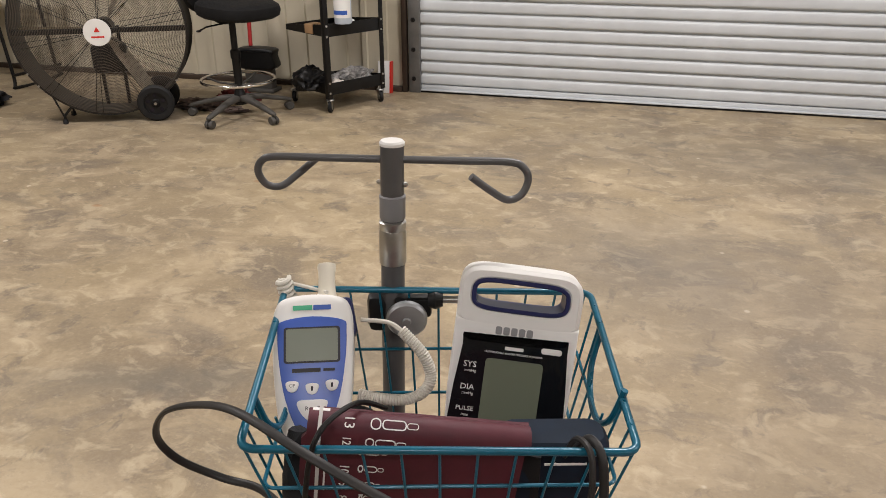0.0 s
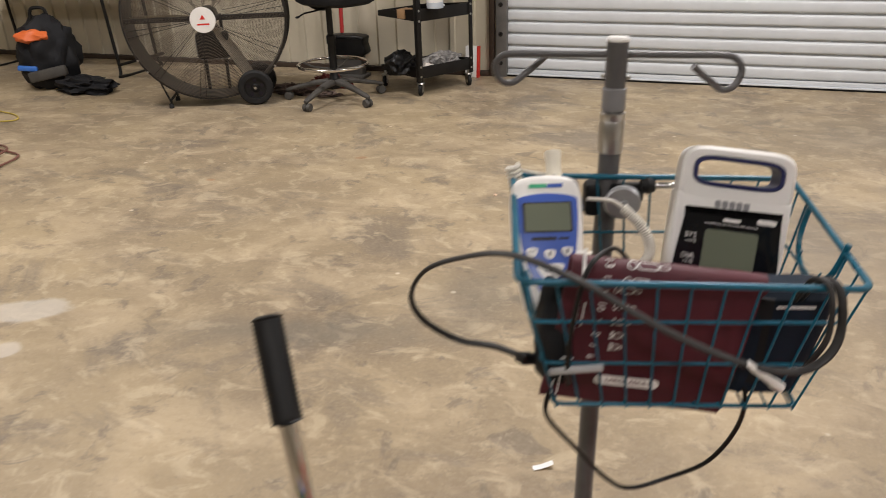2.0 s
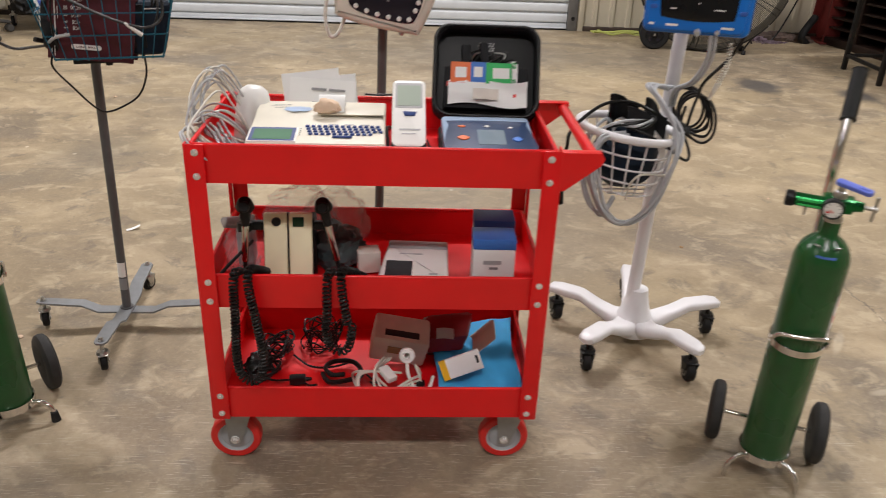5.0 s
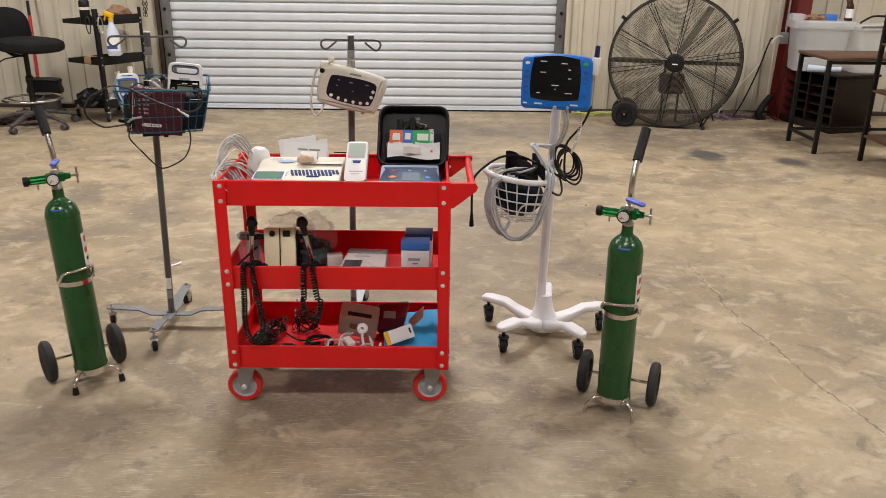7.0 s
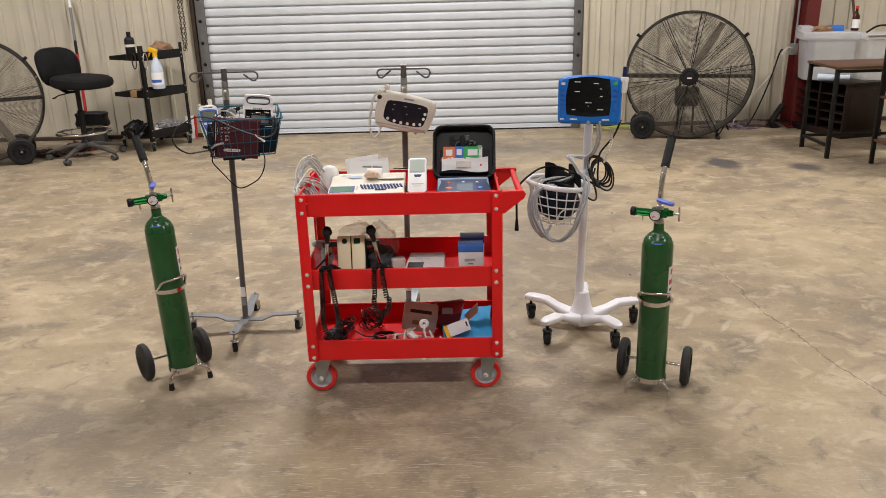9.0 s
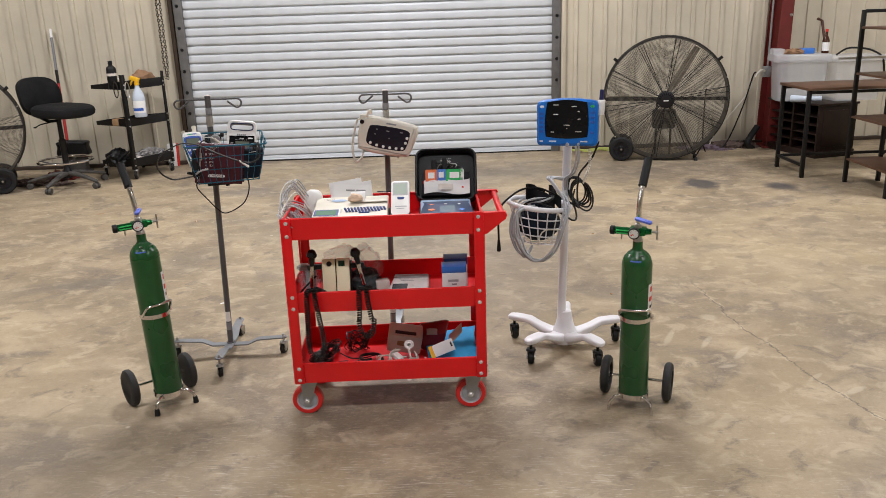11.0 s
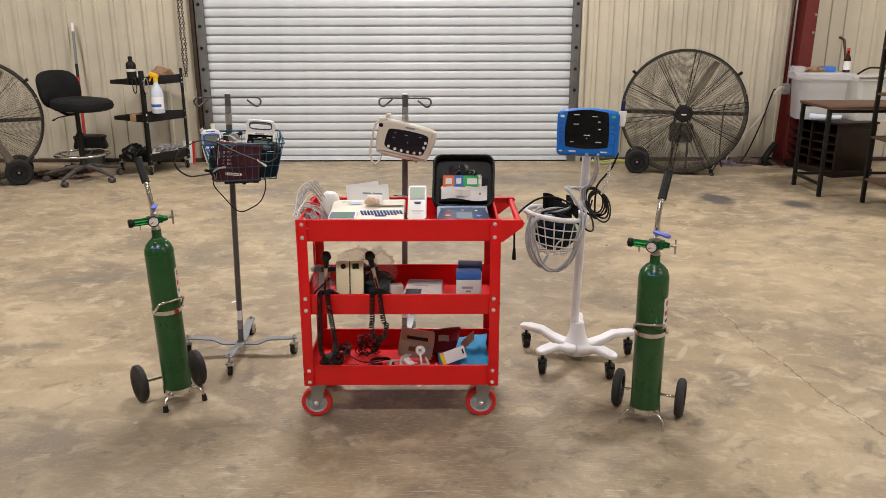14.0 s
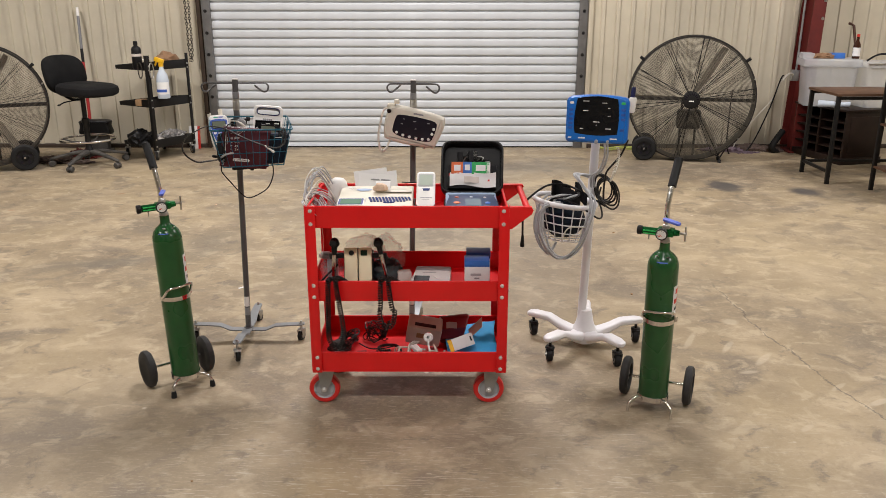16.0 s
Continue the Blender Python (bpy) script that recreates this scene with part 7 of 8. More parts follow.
cable("loose_cable", "black loop of cord in the bottom tray", [(0.395, 0.185, LZ + 0.009), (0.415, 0.145, LZ + 0.012), (0.460, 0.140, LZ + 0.020), (0.497, 0.175, LZ + 0.014), (0.475, 0.222, LZ + 0.020), (0.425, 0.226, LZ + 0.020), (0.402, 0.195, LZ + 0.022), (0.420, 0.160, LZ + 0.024), (0.455, 0.153, LZ + 0.030)], 0.0065, CABLE, 8)
for i in range(3):
    cable("loose_cable", "off-white cord coiled in the bottom tray", [(0.60, 0.16, LZ + 0.03), (0.53 - 0.02 * i, 0.13, LZ + 0.055), (0.495 - 0.008 * i, 0.10 + 0.02 * i, LZ + 0.06 - 0.02 * i), (0.505, 0.07 + 0.01 * i, LZ + 0.02), (0.56, 0.06 + 0.012 * i, LZ + 0.012 + 0.01 * i), (0.62, 0.075, LZ + 0.02), (0.66 + 0.01 * i, 0.09, LZ + 0.012)], 0.0034, CABLEW, 8, group="off-white cords")
for i in range(3):
    cable("loose_cable", "off-white cord coiled in the bottom tray", [(0.555 + 0.01 * i, 0.20, LZ + 0.05), (0.535, 0.14 + 0.01 * i, LZ + 0.06 - 0.015 * i), (0.535 + 0.015 * i, 0.09, LZ + 0.035), (0.575, 0.075 + 0.01 * i, LZ + 0.02), (0.62, 0.10, LZ + 0.03 + 0.01 * i), (0.65, 0.13 + 0.02 * i, LZ + 0.02), (0.635, 0.17, LZ + 0.05)], 0.0034, CABLEW, 8, group="off-white cords")
bm = BM()
lathe(bm, [(0.006, -0.006), (0.018, -0.006), (0.021, 0.0), (0.018, 0.007), (0.008, 0.008), (0.006, 0.004), (0.006, -0.006)], 24, pose(0.614, 0.150, 0.262, 70, 0, 0))
tube(bm, spline([(0.614, 0.148, 0.256), (0.618, 0.120, 0.225), (0.635, 0.100, 0.200), (0.668, 0.100, 0.196), (0.682, 0.14, 0.205)], 6), 0.0045, 8)
tagged(part("round_sensor", bm, WHITEP, label="white round sensor with a cord in the bottom tray"), category="sensor")
bm = BM()
box(bm, (0, 0, 0.010), (0.028, 0.05, 0.018), bev=0.004)
tagged(part("mains_plug", bm, WHITEP, label="white plug lying in the bottom tray", m=pose(0.565, 0.135, LZ + 0.035, 10, 0, 35)), category="plug")

gd = thing("power_module", "tilted grey-beige plastic module in the bottom tray", "device", pose(0.586, 0.250, LZ + 0.036, 20, 10, 0))
bm = BM()
box(bm, (0, 0, 0.055), (0.146, 0.085, 0.098), bev=0.008)
part("body", bm, GREYDEV, gd)
bm = BM()
box(bm, (-0.012, -0.043, 0.062), (0.038, 0.004, 0.026), bev=0.002)
part("socket", bm, CARD, gd, "brown socket recess")
bm = BM()
box(bm, (0.0, -0.02, 0.103), (0.09, 0.02, 0.004), bev=0.001)
part("slot", bm, PRINTD, gd, "dark slot")
bm = BM()
rings = []
for x, y, z, w, d in ((0.712, 0.300, 0.003, 0.086, 0.030), (0.708, 0.282, 0.030, 0.110, 0.040), (0.700, 0.262, 0.052, 0.128, 0.066), (0.708, 0.255, 0.100, 0.136, 0.074), (0.722, 0.262, 0.132, 0.128, 0.040), (0.726, 0.266, 0.142, 0.120, 0.012)):
    rings.append([Vector((x + p[0], y + p[1], LZ + z + 0.10 * p[0] + 0.006 * noise.noise(Vector((p[0] * 60, p[1] * 60, z * 40))))) if z > 0.01 else Vector((x + p[0], y + p[1], LZ + z)) for p in rrect(w, d, 0.010, 3)])
loft(bm, rings)
bmesh.ops.recalc_face_normals(bm, faces=bm.faces)
pch = part("pouch", bm, DKRED, label="dark red glossy pouch slumped in the bottom tray")
tagged(pch, category="pouch")
bm = BM()
sheet(bm, 6, 4, lambda u, v: Vector((0.690 + 0.045 * u, 0.196 + 0.003 * math.sin(4 * u) + 0.02 * v, LZ + 0.112 + 0.02 * v)), 0.001)
part("pouch_label", bm, CABLEG, pch, "pale oval label")
wc = thing("carton", "white carton with a yellow end stripe lying on a blue cloth", "carton", pose(0.752, 0.140, LZ + 0.072, 62, -18, 8) @ Matrix.Scale(1.12, 4))
bm = BM()
box(bm, (0, 0, 0.008), (0.094, 0.045, 0.016), bev=0.001)
part("carton_body", bm, PAPER, wc)
bm = BM()
box(bm, (-0.040, 0, 0.008), (0.015, 0.0456, 0.0166))
part("stripe", bm, YELLOW, wc, "yellow stripe")
bars([(pose(0.038, 0.002, 0.0163, 0, 0, 90), 0.018, 0.006)], PRINTD, wc)
bm = BM()
sheet(bm, 8, 8, lambda u, v: Vector((0.785 + 0.055 * u, 0.17 + 0.12 * v, LZ + 0.075 + 0.055 * u + 0.02 * math.sin(4 * v))), 0.001)
tagged(part("leaflet", bm, mat("pale_kraft_card", (0.60, 0.48, 0.40), 0.7, var=0.1), label="bent pale brown card flap in the bottom tray"), category="leaflet")
bm = BM()
sheet(bm, 30, 24, lambda u, v: Vector((0.690 + 0.212 * u + 0.005 * math.sin(7 * v), 0.050 + 0.315 * v, LZ + 0.020 + 0.028 * v + 0.030 * u * v + 0.008 * math.sin(14 * u + 2 * v) * (1 - v) + 0.010 * noise.noise(Vector((u * 4, v * 4, 2.2))))), 0.004)
tagged(part("surgical_drape", bm, CLOTHB, label="folded sky-blue cloth in the bottom tray"), category="cloth")

# ---- drum fans ----
GUARDM = mat("dusty_guard_wire", (0.13, 0.115, 0.09), 0.6, 0.2, var=0.3, scale=6, bump=0)
GUARDB = mat("dusty_brown_guard_wire", (0.14, 0.112, 0.088), 0.7, 0.0, var=0.3, scale=6, bump=0)


def drum_fan(m, label, logo, mirror, depth, wire, rib, size, mid, off, wr, gauge, count):
    f = thing("drum_fan", label, "industrial fan", m, "drum fans")
    R, D, Z = size, depth, mid
    bm = BM()
    n = 64
    prof = [(R - 0.004, 0.0), (R + 0.012, 0.0), (R + 0.014, 0.012), (R, 0.030), (R - 0.012, D / 2), (R, D - 0.03), (R + 0.014, D - 0.012), (R + 0.012, D), (R - 0.004, D), (R - 0.016, D / 2), (R - 0.004, 0.0)]
    rings = [[Vector((r * math.cos(2 * math.pi * i / n), y, Z + r * math.sin(2 * math.pi * i / n))) for i in range(n)] for r, y in prof]
    loft(bm, rings, True, False)
    bmesh.ops.remove_doubles(bm, verts=bm.verts, dist=1e-5)
    bmesh.ops.recalc_face_normals(bm, faces=bm.faces)
    part("drum", bm, DRUM, f, "black rolled steel drum")
    for y0, s in ((-0.004, -1), (D + 0.004, 1)):
        bm = BM()
        for k in range(count):
            r = 0.085 + k * (R - 0.09) / (count - 1)
            y = y0 + s * 0.05 * (1 - (r / R) ** 2)
            seg = 48 if r > 0.3 else 32
            tube(bm, [(r * math.cos(2 * math.pi * i / seg), y, Z + r * math.sin(2 * math.pi * i / seg)) for i in range(seg)], gauge, 4, True)
        part("guard", bm, wire, f, "wire guard of close rings", kind="stuff")
        for k in range(10 if s < 0 else 5):
            for d in ((-2.4, 2.4) if s < 0 else (0,)):
                a = radians(36 * k + d + 9)
                pts = []
                for q in range(5):
                    r = 0.08 + (R - 0.08) * q / 4
                    pts.append((r * math.cos(a), y0 + s * (0.05 * (1 - (r / R) ** 2) + 0.004), Z + r * math.sin(a)))
                bm = BM()
                tube(bm, pts, 0.0035 if gauge > 0.0015 else 0.0022, 6)
                part("guard_rib", bm, rib, f)
    bm = BM()
    for k in range(3):
        a0 = 2 * math.pi * k / 3 + math.pi / 3
        rows = []
        for q in range(9):
            r = 0.08 + (R - 0.11) * q / 8
            w = 0.06 + 0.10 * math.sin(math.pi * min(1, 0.25 + 0.6 * q / 8))
            tw = radians(74 - 12 * q / 8)
            row = []
            for e in (-1, 1):
                t = e * w / 2
                ang = a0 + math.cos(tw) * t / max(r, 0.12)
                row.append(Vector((r * math.cos(ang), D / 2 + math.sin(tw) * t, Z + r * math.sin(ang))))
            rows.append(row)
        vs = [[bm.verts.new(p) for p in row] for row in rows]
        fs = [bm.faces.new((a[0], a[1], b[1], b[0])) for a, b in zip(vs, vs[1:])]
        bmesh.ops.solidify(bm, geom=fs, thickness=0.003)
    part("blade_rotor", bm, BLADE, f, "dusty grey fan blades")
    bm = BM()
    cyl(bm, (0, D * 0.30, Z), (0, D * 0.75, Z), 0.07, 0.07, 28, bev=0.008)
    part("hub", bm, BLACKM, f)
    bm = BM()
    box(bm, (0, 0.03, Z), (2 * R - 0.01, 0.03, 0.035), bev=0.003)
    part("crossbar", bm, BLACKM, f, "flat crossbar")
    for x in (-0.075, 0.075):
        bm = BM()
        box(bm, (x, D * 0.85, Z - 0.30), (0.022, 0.03, 0.60), bev=0.003)
        part("motor_strut", bm, BLACKM, f)
    bm = BM()
    box(bm, (0, D * 0.75, Z - 0.22), (0.24, 0.13, 0.20), bev=0.03)
    box(bm, (0, D * 0.8, Z - 0.30), (0.20, 0.10, 0.02), bev=0.003)
    part("motor", bm, BLACKP, f, "black motor")
    bm = BM()
    if logo:
        lathe(bm, [(0.001, 0.004), (0.088, 0.004), (0.090, 0.0)], 40, pose(0, -0.060, Z, 90, 0, 0))
        d = part("badge", bm, WHITEP, f, "round white maker's badge")
        bm = BM()
        slab(bm, [(0.022 * math.cos(radians(90 + 120 * k)), 0.022 * math.sin(radians(90 + 120 * k)) + 0.015) for k in range(3)], 0, 0.001, 0, pose(0, -0.0645, Z, 90, 0, 0))
        part("printed_shape", bm, DIALRED, d, "red triangular shape")
        bars([(pose(0, -0.0642, Z - 0.030, 90, 0, 0), 0.085, 0.012)], DIALRED, d)
    else:
        lathe(bm, [(0.001, 0.012), (0.045, 0.010), (0.080, 0.004), (0.088, 0.0)], 32, pose(0, -0.056, Z, 90, 0, 0))
        d = part("hub_cap", bm, BLACKP, f, "black vented hub cap")
        bars([(pose(0, -0.0685, Z - 0.01, 90, 0, 0), 0.05, 0.010)], PRINTW, d)
        for k in range(9):
            a = radians(20 * k + 10)
            bm = BM()
            slab(bm, rrect(0.012, 0.024, 0.004, 2), 0, 0.002, 0, pose(0, -0.066, Z, 90, 0, 0) @ Matrix.Translation((0.06 * math.cos(a), 0.06 * math.sin(a), -0.002)) @ pose(0, 0, 0, 0, 0, math.degrees(a) + 90))
            part("vent", bm, DARKSCR, d)
    for k, a in enumerate((38, 142, 20, -38, -142, 208)):
        bm = BM()
        a = radians(a)
        rr = R + 0.012
        u = Vector((math.cos(a), 0, math.sin(a)))
        p = Vector((0, 0.012, Z)) + u * rr
        if k < 2:
            box(bm, p + u * 0.018, (0.055, 0.03, 0.030), m=pose(0, 0, 0, 0, -math.degrees(a), 0), bev=0.004)
            part("clip", bm, BLACKP, f, "black guard clip")
        else:
            bolt(bm, p - u * 0.004, (0, -1, 0), 0.010, 0.016)
            part("bolt", bm, ZINC, f)
    sx = -1 if mirror else 1
    for y in (-0.01, D + 0.02):
        bm = BM()
        wm = pose(sx * off, y, wr, 90, 0, 0) @ Matrix.Diagonal((wr / 0.125, wr / 0.125, 1, 1))
        lathe(bm, [(0.080, -0.030), (0.112, -0.030), (0.125, -0.018), (0.125, 0.018), (0.112, 0.030), (0.080, 0.030), (0.080, -0.030)], 36, wm)
        w = part("wheel", bm, RUBBER, f, "black rubber wheel")
        bm = BM()
        lathe(bm, [(0.001, 0.028), (0.02, 0.028), (0.024, 0.018), (0.030, 0.012), (0.078, 0.014), (0.081, 0.026), (0.081, -0.026), (0.030, -0.012), (0.001, -0.02)], 32, wm)
        rim = part("rim", bm, BLACKP, w, "black spoked rim")
        for k in range(5):
            bm = BM()
            a = radians(72 * k + 20)
            slab(bm, rrect(0.030, 0.026, 0.010, 3), 0, 0.002, 0, wm @ Matrix.Translation((0.055 * math.cos(a), 0.055 * math.sin(a), 0.0135)) @ pose(0, 0, 0, 0, 0, math.degrees(a)))
            part("spoke_gap", bm, DARKSCR, rim)
        bm = BM()
        cyl(bm, (sx * off, y - 0.034, wr), (sx * off, y + 0.034, wr), 0.010, seg=10)
        part("axle_nut", bm, ZINC, w)
    bm = BM()
    cyl(bm, (sx * off, 0.0, wr), (sx * off, D, wr), 0.012, seg=12)
    for y in (0.06, D - 0.06):
        tube(bm, [(sx * off, y, wr), (sx * (off - 0.07), y, wr + 0.02), (sx * (off - 0.13), y, Z - math.sqrt(R * R - (off - 0.13) ** 2) + 0.02)], 0.012, 8)
    part("wheel_frame", bm, BLACKM, f)
    for y in (0.02, D - 0.02):
        bm = BM()
        tube(bm, [(-sx * 0.26, y, Z - math.sqrt(R * R - 0.0676) + 0.012), (-sx * 0.33, y, 0.06), (-sx * 0.335, y, 0.018)], 0.009, 8)
        tube(bm, [(-sx * 0.40, y, Z - math.sqrt(R * R - 0.16) + 0.012), (-sx * 0.335, y, 0.05)], 0.007, 8)
        ft = part("foot", bm, BLACKM, f, "bent steel foot")
        bm = BM()
        cyl(bm, (-sx * 0.335, y, 0.0), (-sx * 0.335, y, 0.032), 0.019, 0.016, 14, bev=0.003)
        part("rubber_tip", bm, RUBBER, ft)
    return f


drum_fan(pose(3.182, 5.249, 0, 0, 0, -13), "large black drum fan on wheels against a ribbed wall", False, True, 0.20, GUARDM, BLACKM, 0.617, 0.640, 0.43, 0.125, 0.0023, 48)
drum_fan(pose(-3.728, 4.668, 0, 0, 0, 26), "large black drum fan with a white badge on wheels", True, False, 0.28, GUARDB, DRUM, 0.571, 0.634, 0.300, 0.127, 0.0014, 48)

# ---- drafting stool ----
st = thing("drafting_stool", "black upholstered drafting stool on a dusty five-star base", "stool", pose(-2.924, 5.04, 0.0, 0, 0, -45) @ Matrix.Scale(1.03, 4))
for k in range(5):
    a = 236 + 72 * k
    bm = BM()
    rings = []
    for x, z, w, h in ((0.03, 0.135, 0.030, 0.045), (0.12, 0.128, 0.026, 0.038), (0.24, 0.098, 0.022, 0.030), (0.315, 0.078, 0.020, 0.026), (0.335, 0.072, 0.012, 0.016)):
        rings.append([Vector((x, p[0], z + p[1])) for p in rrect(2 * w, h, h * 0.4, 3)])
    loft(bm, rings)
    bmesh.ops.recalc_face_normals(bm, faces=bm.faces)
    lg = part("leg", bm, STOOLG, st, "dusty grey nylon leg", pose(0, 0, 0, 0, 0, a) @ Matrix.Diagonal((1.12, 1, 1, 1)))
    bm = BM()
    for s in (-1, 1):
        cyl(bm, (0.318, s * 0.006, 0.030), (0.318, s * 0.028, 0.030), 0.030, 0.028, 18, bev=0.005)
    cyl(bm, (0.318, -0.008, 0.030), (0.318, 0.008, 0.030), 0.018, seg=12)
    cyl(bm, (0.318, 0, 0.03), (0.318, 0, 0.075), 0.009, seg=10)
    part("caster", bm, STOOLG, lg, "twin-wheel caster")
bm = BM()
lathe(bm, [(0.001, 0.09), (0.042, 0.09), (0.046, 0.15), (0.036, 0.17), (0.028, 0.20), (0.028, 0.40), (0.034, 0.41), (0.034, 0.46), (0.022, 0.47), (0.022, 0.690), (0.001, 0.690)], 24)
part("column", bm, BLACKP, st, "black gas-lift column")
bm = BM()
tube(bm, [(0.250 * math.cos(2 * math.pi * i / 48), 0.250 * math.sin(2 * math.pi * i / 48), 0.262) for i in range(48)], 0.0115, 10, True)
fr = part("foot_ring", bm, CHROME, st, "chrome foot ring")
for k in range(4):
    a = radians(45 + 90 * k)
    bm = BM()
    tube(bm, [(0.249 * math.cos(a), 0.249 * math.sin(a), 0.262), (0.14 * math.cos(a), 0.16 * math.sin(a), 0.235), (0.03 * math.cos(a), 0.03 * math.sin(a), 0.225)], 0.008, 8)
    part("ring_strut", bm, STOOLG, fr)
SEAT_TURN = pose(0, 0, 0, 0, 0, 19)
bm = BM()
seat = []
for z, k in ((0.655, 0.60), (0.662, 0.86), (0.680, 0.97), (0.715, 1.0), (0.745, 0.97), (0.760, 0.88), (0.766, 0.6), (0.764, 0.2)):
    seat.append([Vector((0.085 + 0.272 * k * math.copysign(abs(math.cos(t)) ** 0.75, math.cos(t)), 0.250 * k * math.copysign(abs(math.sin(t)) ** 0.75, math.sin(t)), z + 0.03 - 0.014 * math.cos(t) * (1 if z > 0.7 else 0.6) * k)) for t in [2 * math.pi * i / 40 for i in range(40)]])
loft(bm, seat)
part("seat", bm, SEATF, st, "black fabric seat", m=SEAT_TURN)
bm = BM()
bk_l = []
BMx = pose(-0.235, 0.0, 0.875, 0, -12, 0)
for x, k in ((-0.045, 0.55), (-0.040, 0.85), (-0.022, 0.98), (0.0, 1.0), (0.022, 0.97), (0.034, 0.86), (0.040, 0.5)):
    bk_l.append([BMx @ Vector((x + 0.05 * (math.cos(t) ** 2) * 0.8, 0.232 * k * math.copysign(abs(math.cos(t)) ** 0.7, math.cos(t)), 0.185 * k * math.copysign(abs(math.sin(t)) ** 0.7, math.sin(t)))) for t in [2 * math.pi * i / 40 for i in range(40)]])
loft(bm, bk_l)
bmesh.ops.recalc_face_normals(bm, faces=bm.faces)
part("backrest", bm, SEATF, st, "black fabric backrest", m=SEAT_TURN)
bm = BM()
tube(bm, spline([(0.02, 0, 0.648), (-0.15, 0, 0.640), (-0.275, 0, 0.70), (-0.285, 0, 0.84)], 6), 0.016, 8, flat=0.5)
part("back_bar", bm, BLACKM, st, m=SEAT_TURN)
bm = BM()
tube(bm, [(-0.02, -0.03, 0.645), (-0.05, -0.17, 0.630), (-0.055, -0.22, 0.612)], 0.006, 8)
ball(bm, (-0.056, -0.225, 0.610), (0.012, 0.02, 0.008), 10, 6)
part("lever", bm, BLACKP, st, "black height lever", m=SEAT_TURN)

# ---- black steel trolley ----
tr = thing("steel_trolley", "black steel three-shelf trolley on casters against a ribbed wall", "trolley", pose(-2.324, 5.279, 0, 0, 0, 58.5) @ Matrix.Scale(1.04, 4))
PL = 0.475
for x in (0.0, PL):
    bm = BM()
    box(bm, (x, -0.001, 0.565), (0.036, 0.005, 0.93), bev=0.001)
    box(bm, (x + (-0.017 if x == 0 else 0.017), 0.016, 0.565), (0.004, 0.034, 0.93), bev=0.001)
    p = part("post", bm, BLACKM, tr)
    for z in (0.93, 0.89, 0.60, 0.53, 0.21, 0.14):
        bm = BM()
        bolt(bm, (x, -0.004, z), (0, -1, 0), 0.007, 0.006)
        part("bolt", bm, ZINC, p)
SD = 0.50
for z in (0.885, 0.525, 0.125):
    bm = BM()
    box(bm, (PL / 2, SD / 2, z + 0.003), (PL, SD, 0.004), bev=0.001)
    box(bm, (PL / 2, 0.003, z + 0.043), (PL, 0.004, 0.085), bev=0.001)
    for x in (0.001, PL - 0.001):
        loft(bm, [[Vector((x + e, 0.004, z)), Vector((x + e, SD, z)), Vector((x + e, SD, z + 0.038)), Vector((x + e, 0.004, z + 0.086))] for e in (-0.0015, 0.0015)])
    box(bm, (PL / 2, SD - 0.002, z + 0.020), (PL, 0.004, 0.038), bev=0.001)
    bmesh.ops.recalc_face_normals(bm, faces=bm.faces)
    part("shelf", bm, BLACKM, tr)
for x, y in ((0.01, 0.02), (PL - 0.01, 0.02), (0.01, SD - 0.03), (PL - 0.01, SD - 0.03)):
    caster(tr, x, y, 0, 40 + 60 * x, 0.043, 0.026, ZINC, RUBBER, ZINC, 0.035)
TRM = tr.matrix_basis


def on_trolley(x, y, z, rz=0):
    return TRM @ pose(x, y, z, 0, 0, rz)


bt = thing("spray_can", "black bottle with a printed label on a black trolley", "bottle", on_trolley(-0.0 + 0.035, 0.20, 0.890, 0) @ Matrix.Scale(1.25, 4))
bm = BM()
lathe(bm, [(0.001, 0), (0.036, 0), (0.038, 0.006), (0.038, 0.150), (0.034, 0.165), (0.016, 0.180), (0.015, 0.190)], 24)
part("body", bm, BLACKP, bt)
bm = BM()
cyl(bm, (0, 0, 0.188), (0, 0, 0.215), 0.017, 0.016, 18, bev=0.002)
part("cap", bm, BLACKP, bt)
bm = BM()
sheet(bm, 12, 1, lambda u, v: (0.0386 * math.cos(radians(150 + 160 * u)), 0.0386 * math.sin(radians(150 + 160 * u)), 0.10 + 0.02 * v), 0)
part("label", bm, GREYDEV, bt, "grey printed label")
bm = BM()
lump(bm, (0, 0, 0.03), (0.16, 0.09, 0.085), 0.25, 1.8, 4, 3.0)
lump(bm, (0.10, 0.0, 0.02), (0.07, 0.05, 0.03), 0.2, 2.0, 3, 6.0)
for v in bm.verts:
    v.co.z = max(v.co.z, 0.0) + 0.012 * noise.noise(v.co * 18)
tagged(part("work_glove", bm, BROWNL, label="tan leather work glove slumped on a black trolley", m=on_trolley(0.33, 0.13, 0.972 - 0.045, 20)), category="glove")
for i, (x, y, a) in enumerate(((0.034, 0.120, 90), (0.072, -0.002, 12))):
    cb = thing("carabiner_clip", "steel spring clip hung on a trolley edge", "clip", on_trolley(-0.03 + x - 0.02, y - 0.014, 0.885, a), "hung clips")
    bm = BM()
    tube(bm, [(0.030 * math.cos(t), 0, 0.075 * math.sin(t)) for t in [2 * math.pi * j / 24 for j in range(24)]], 0.0055, 8, True)
    part("ring", bm, ZINC if i else CHAINM, cb)
bm = BM()
sheet(bm, 8, 4, lambda u, v: Vector((0.13 * (u - 0.5), 0.05 * (v - 0.5), 0.012 + 0.02 * math.sin(3 * u + v))), 0.002)
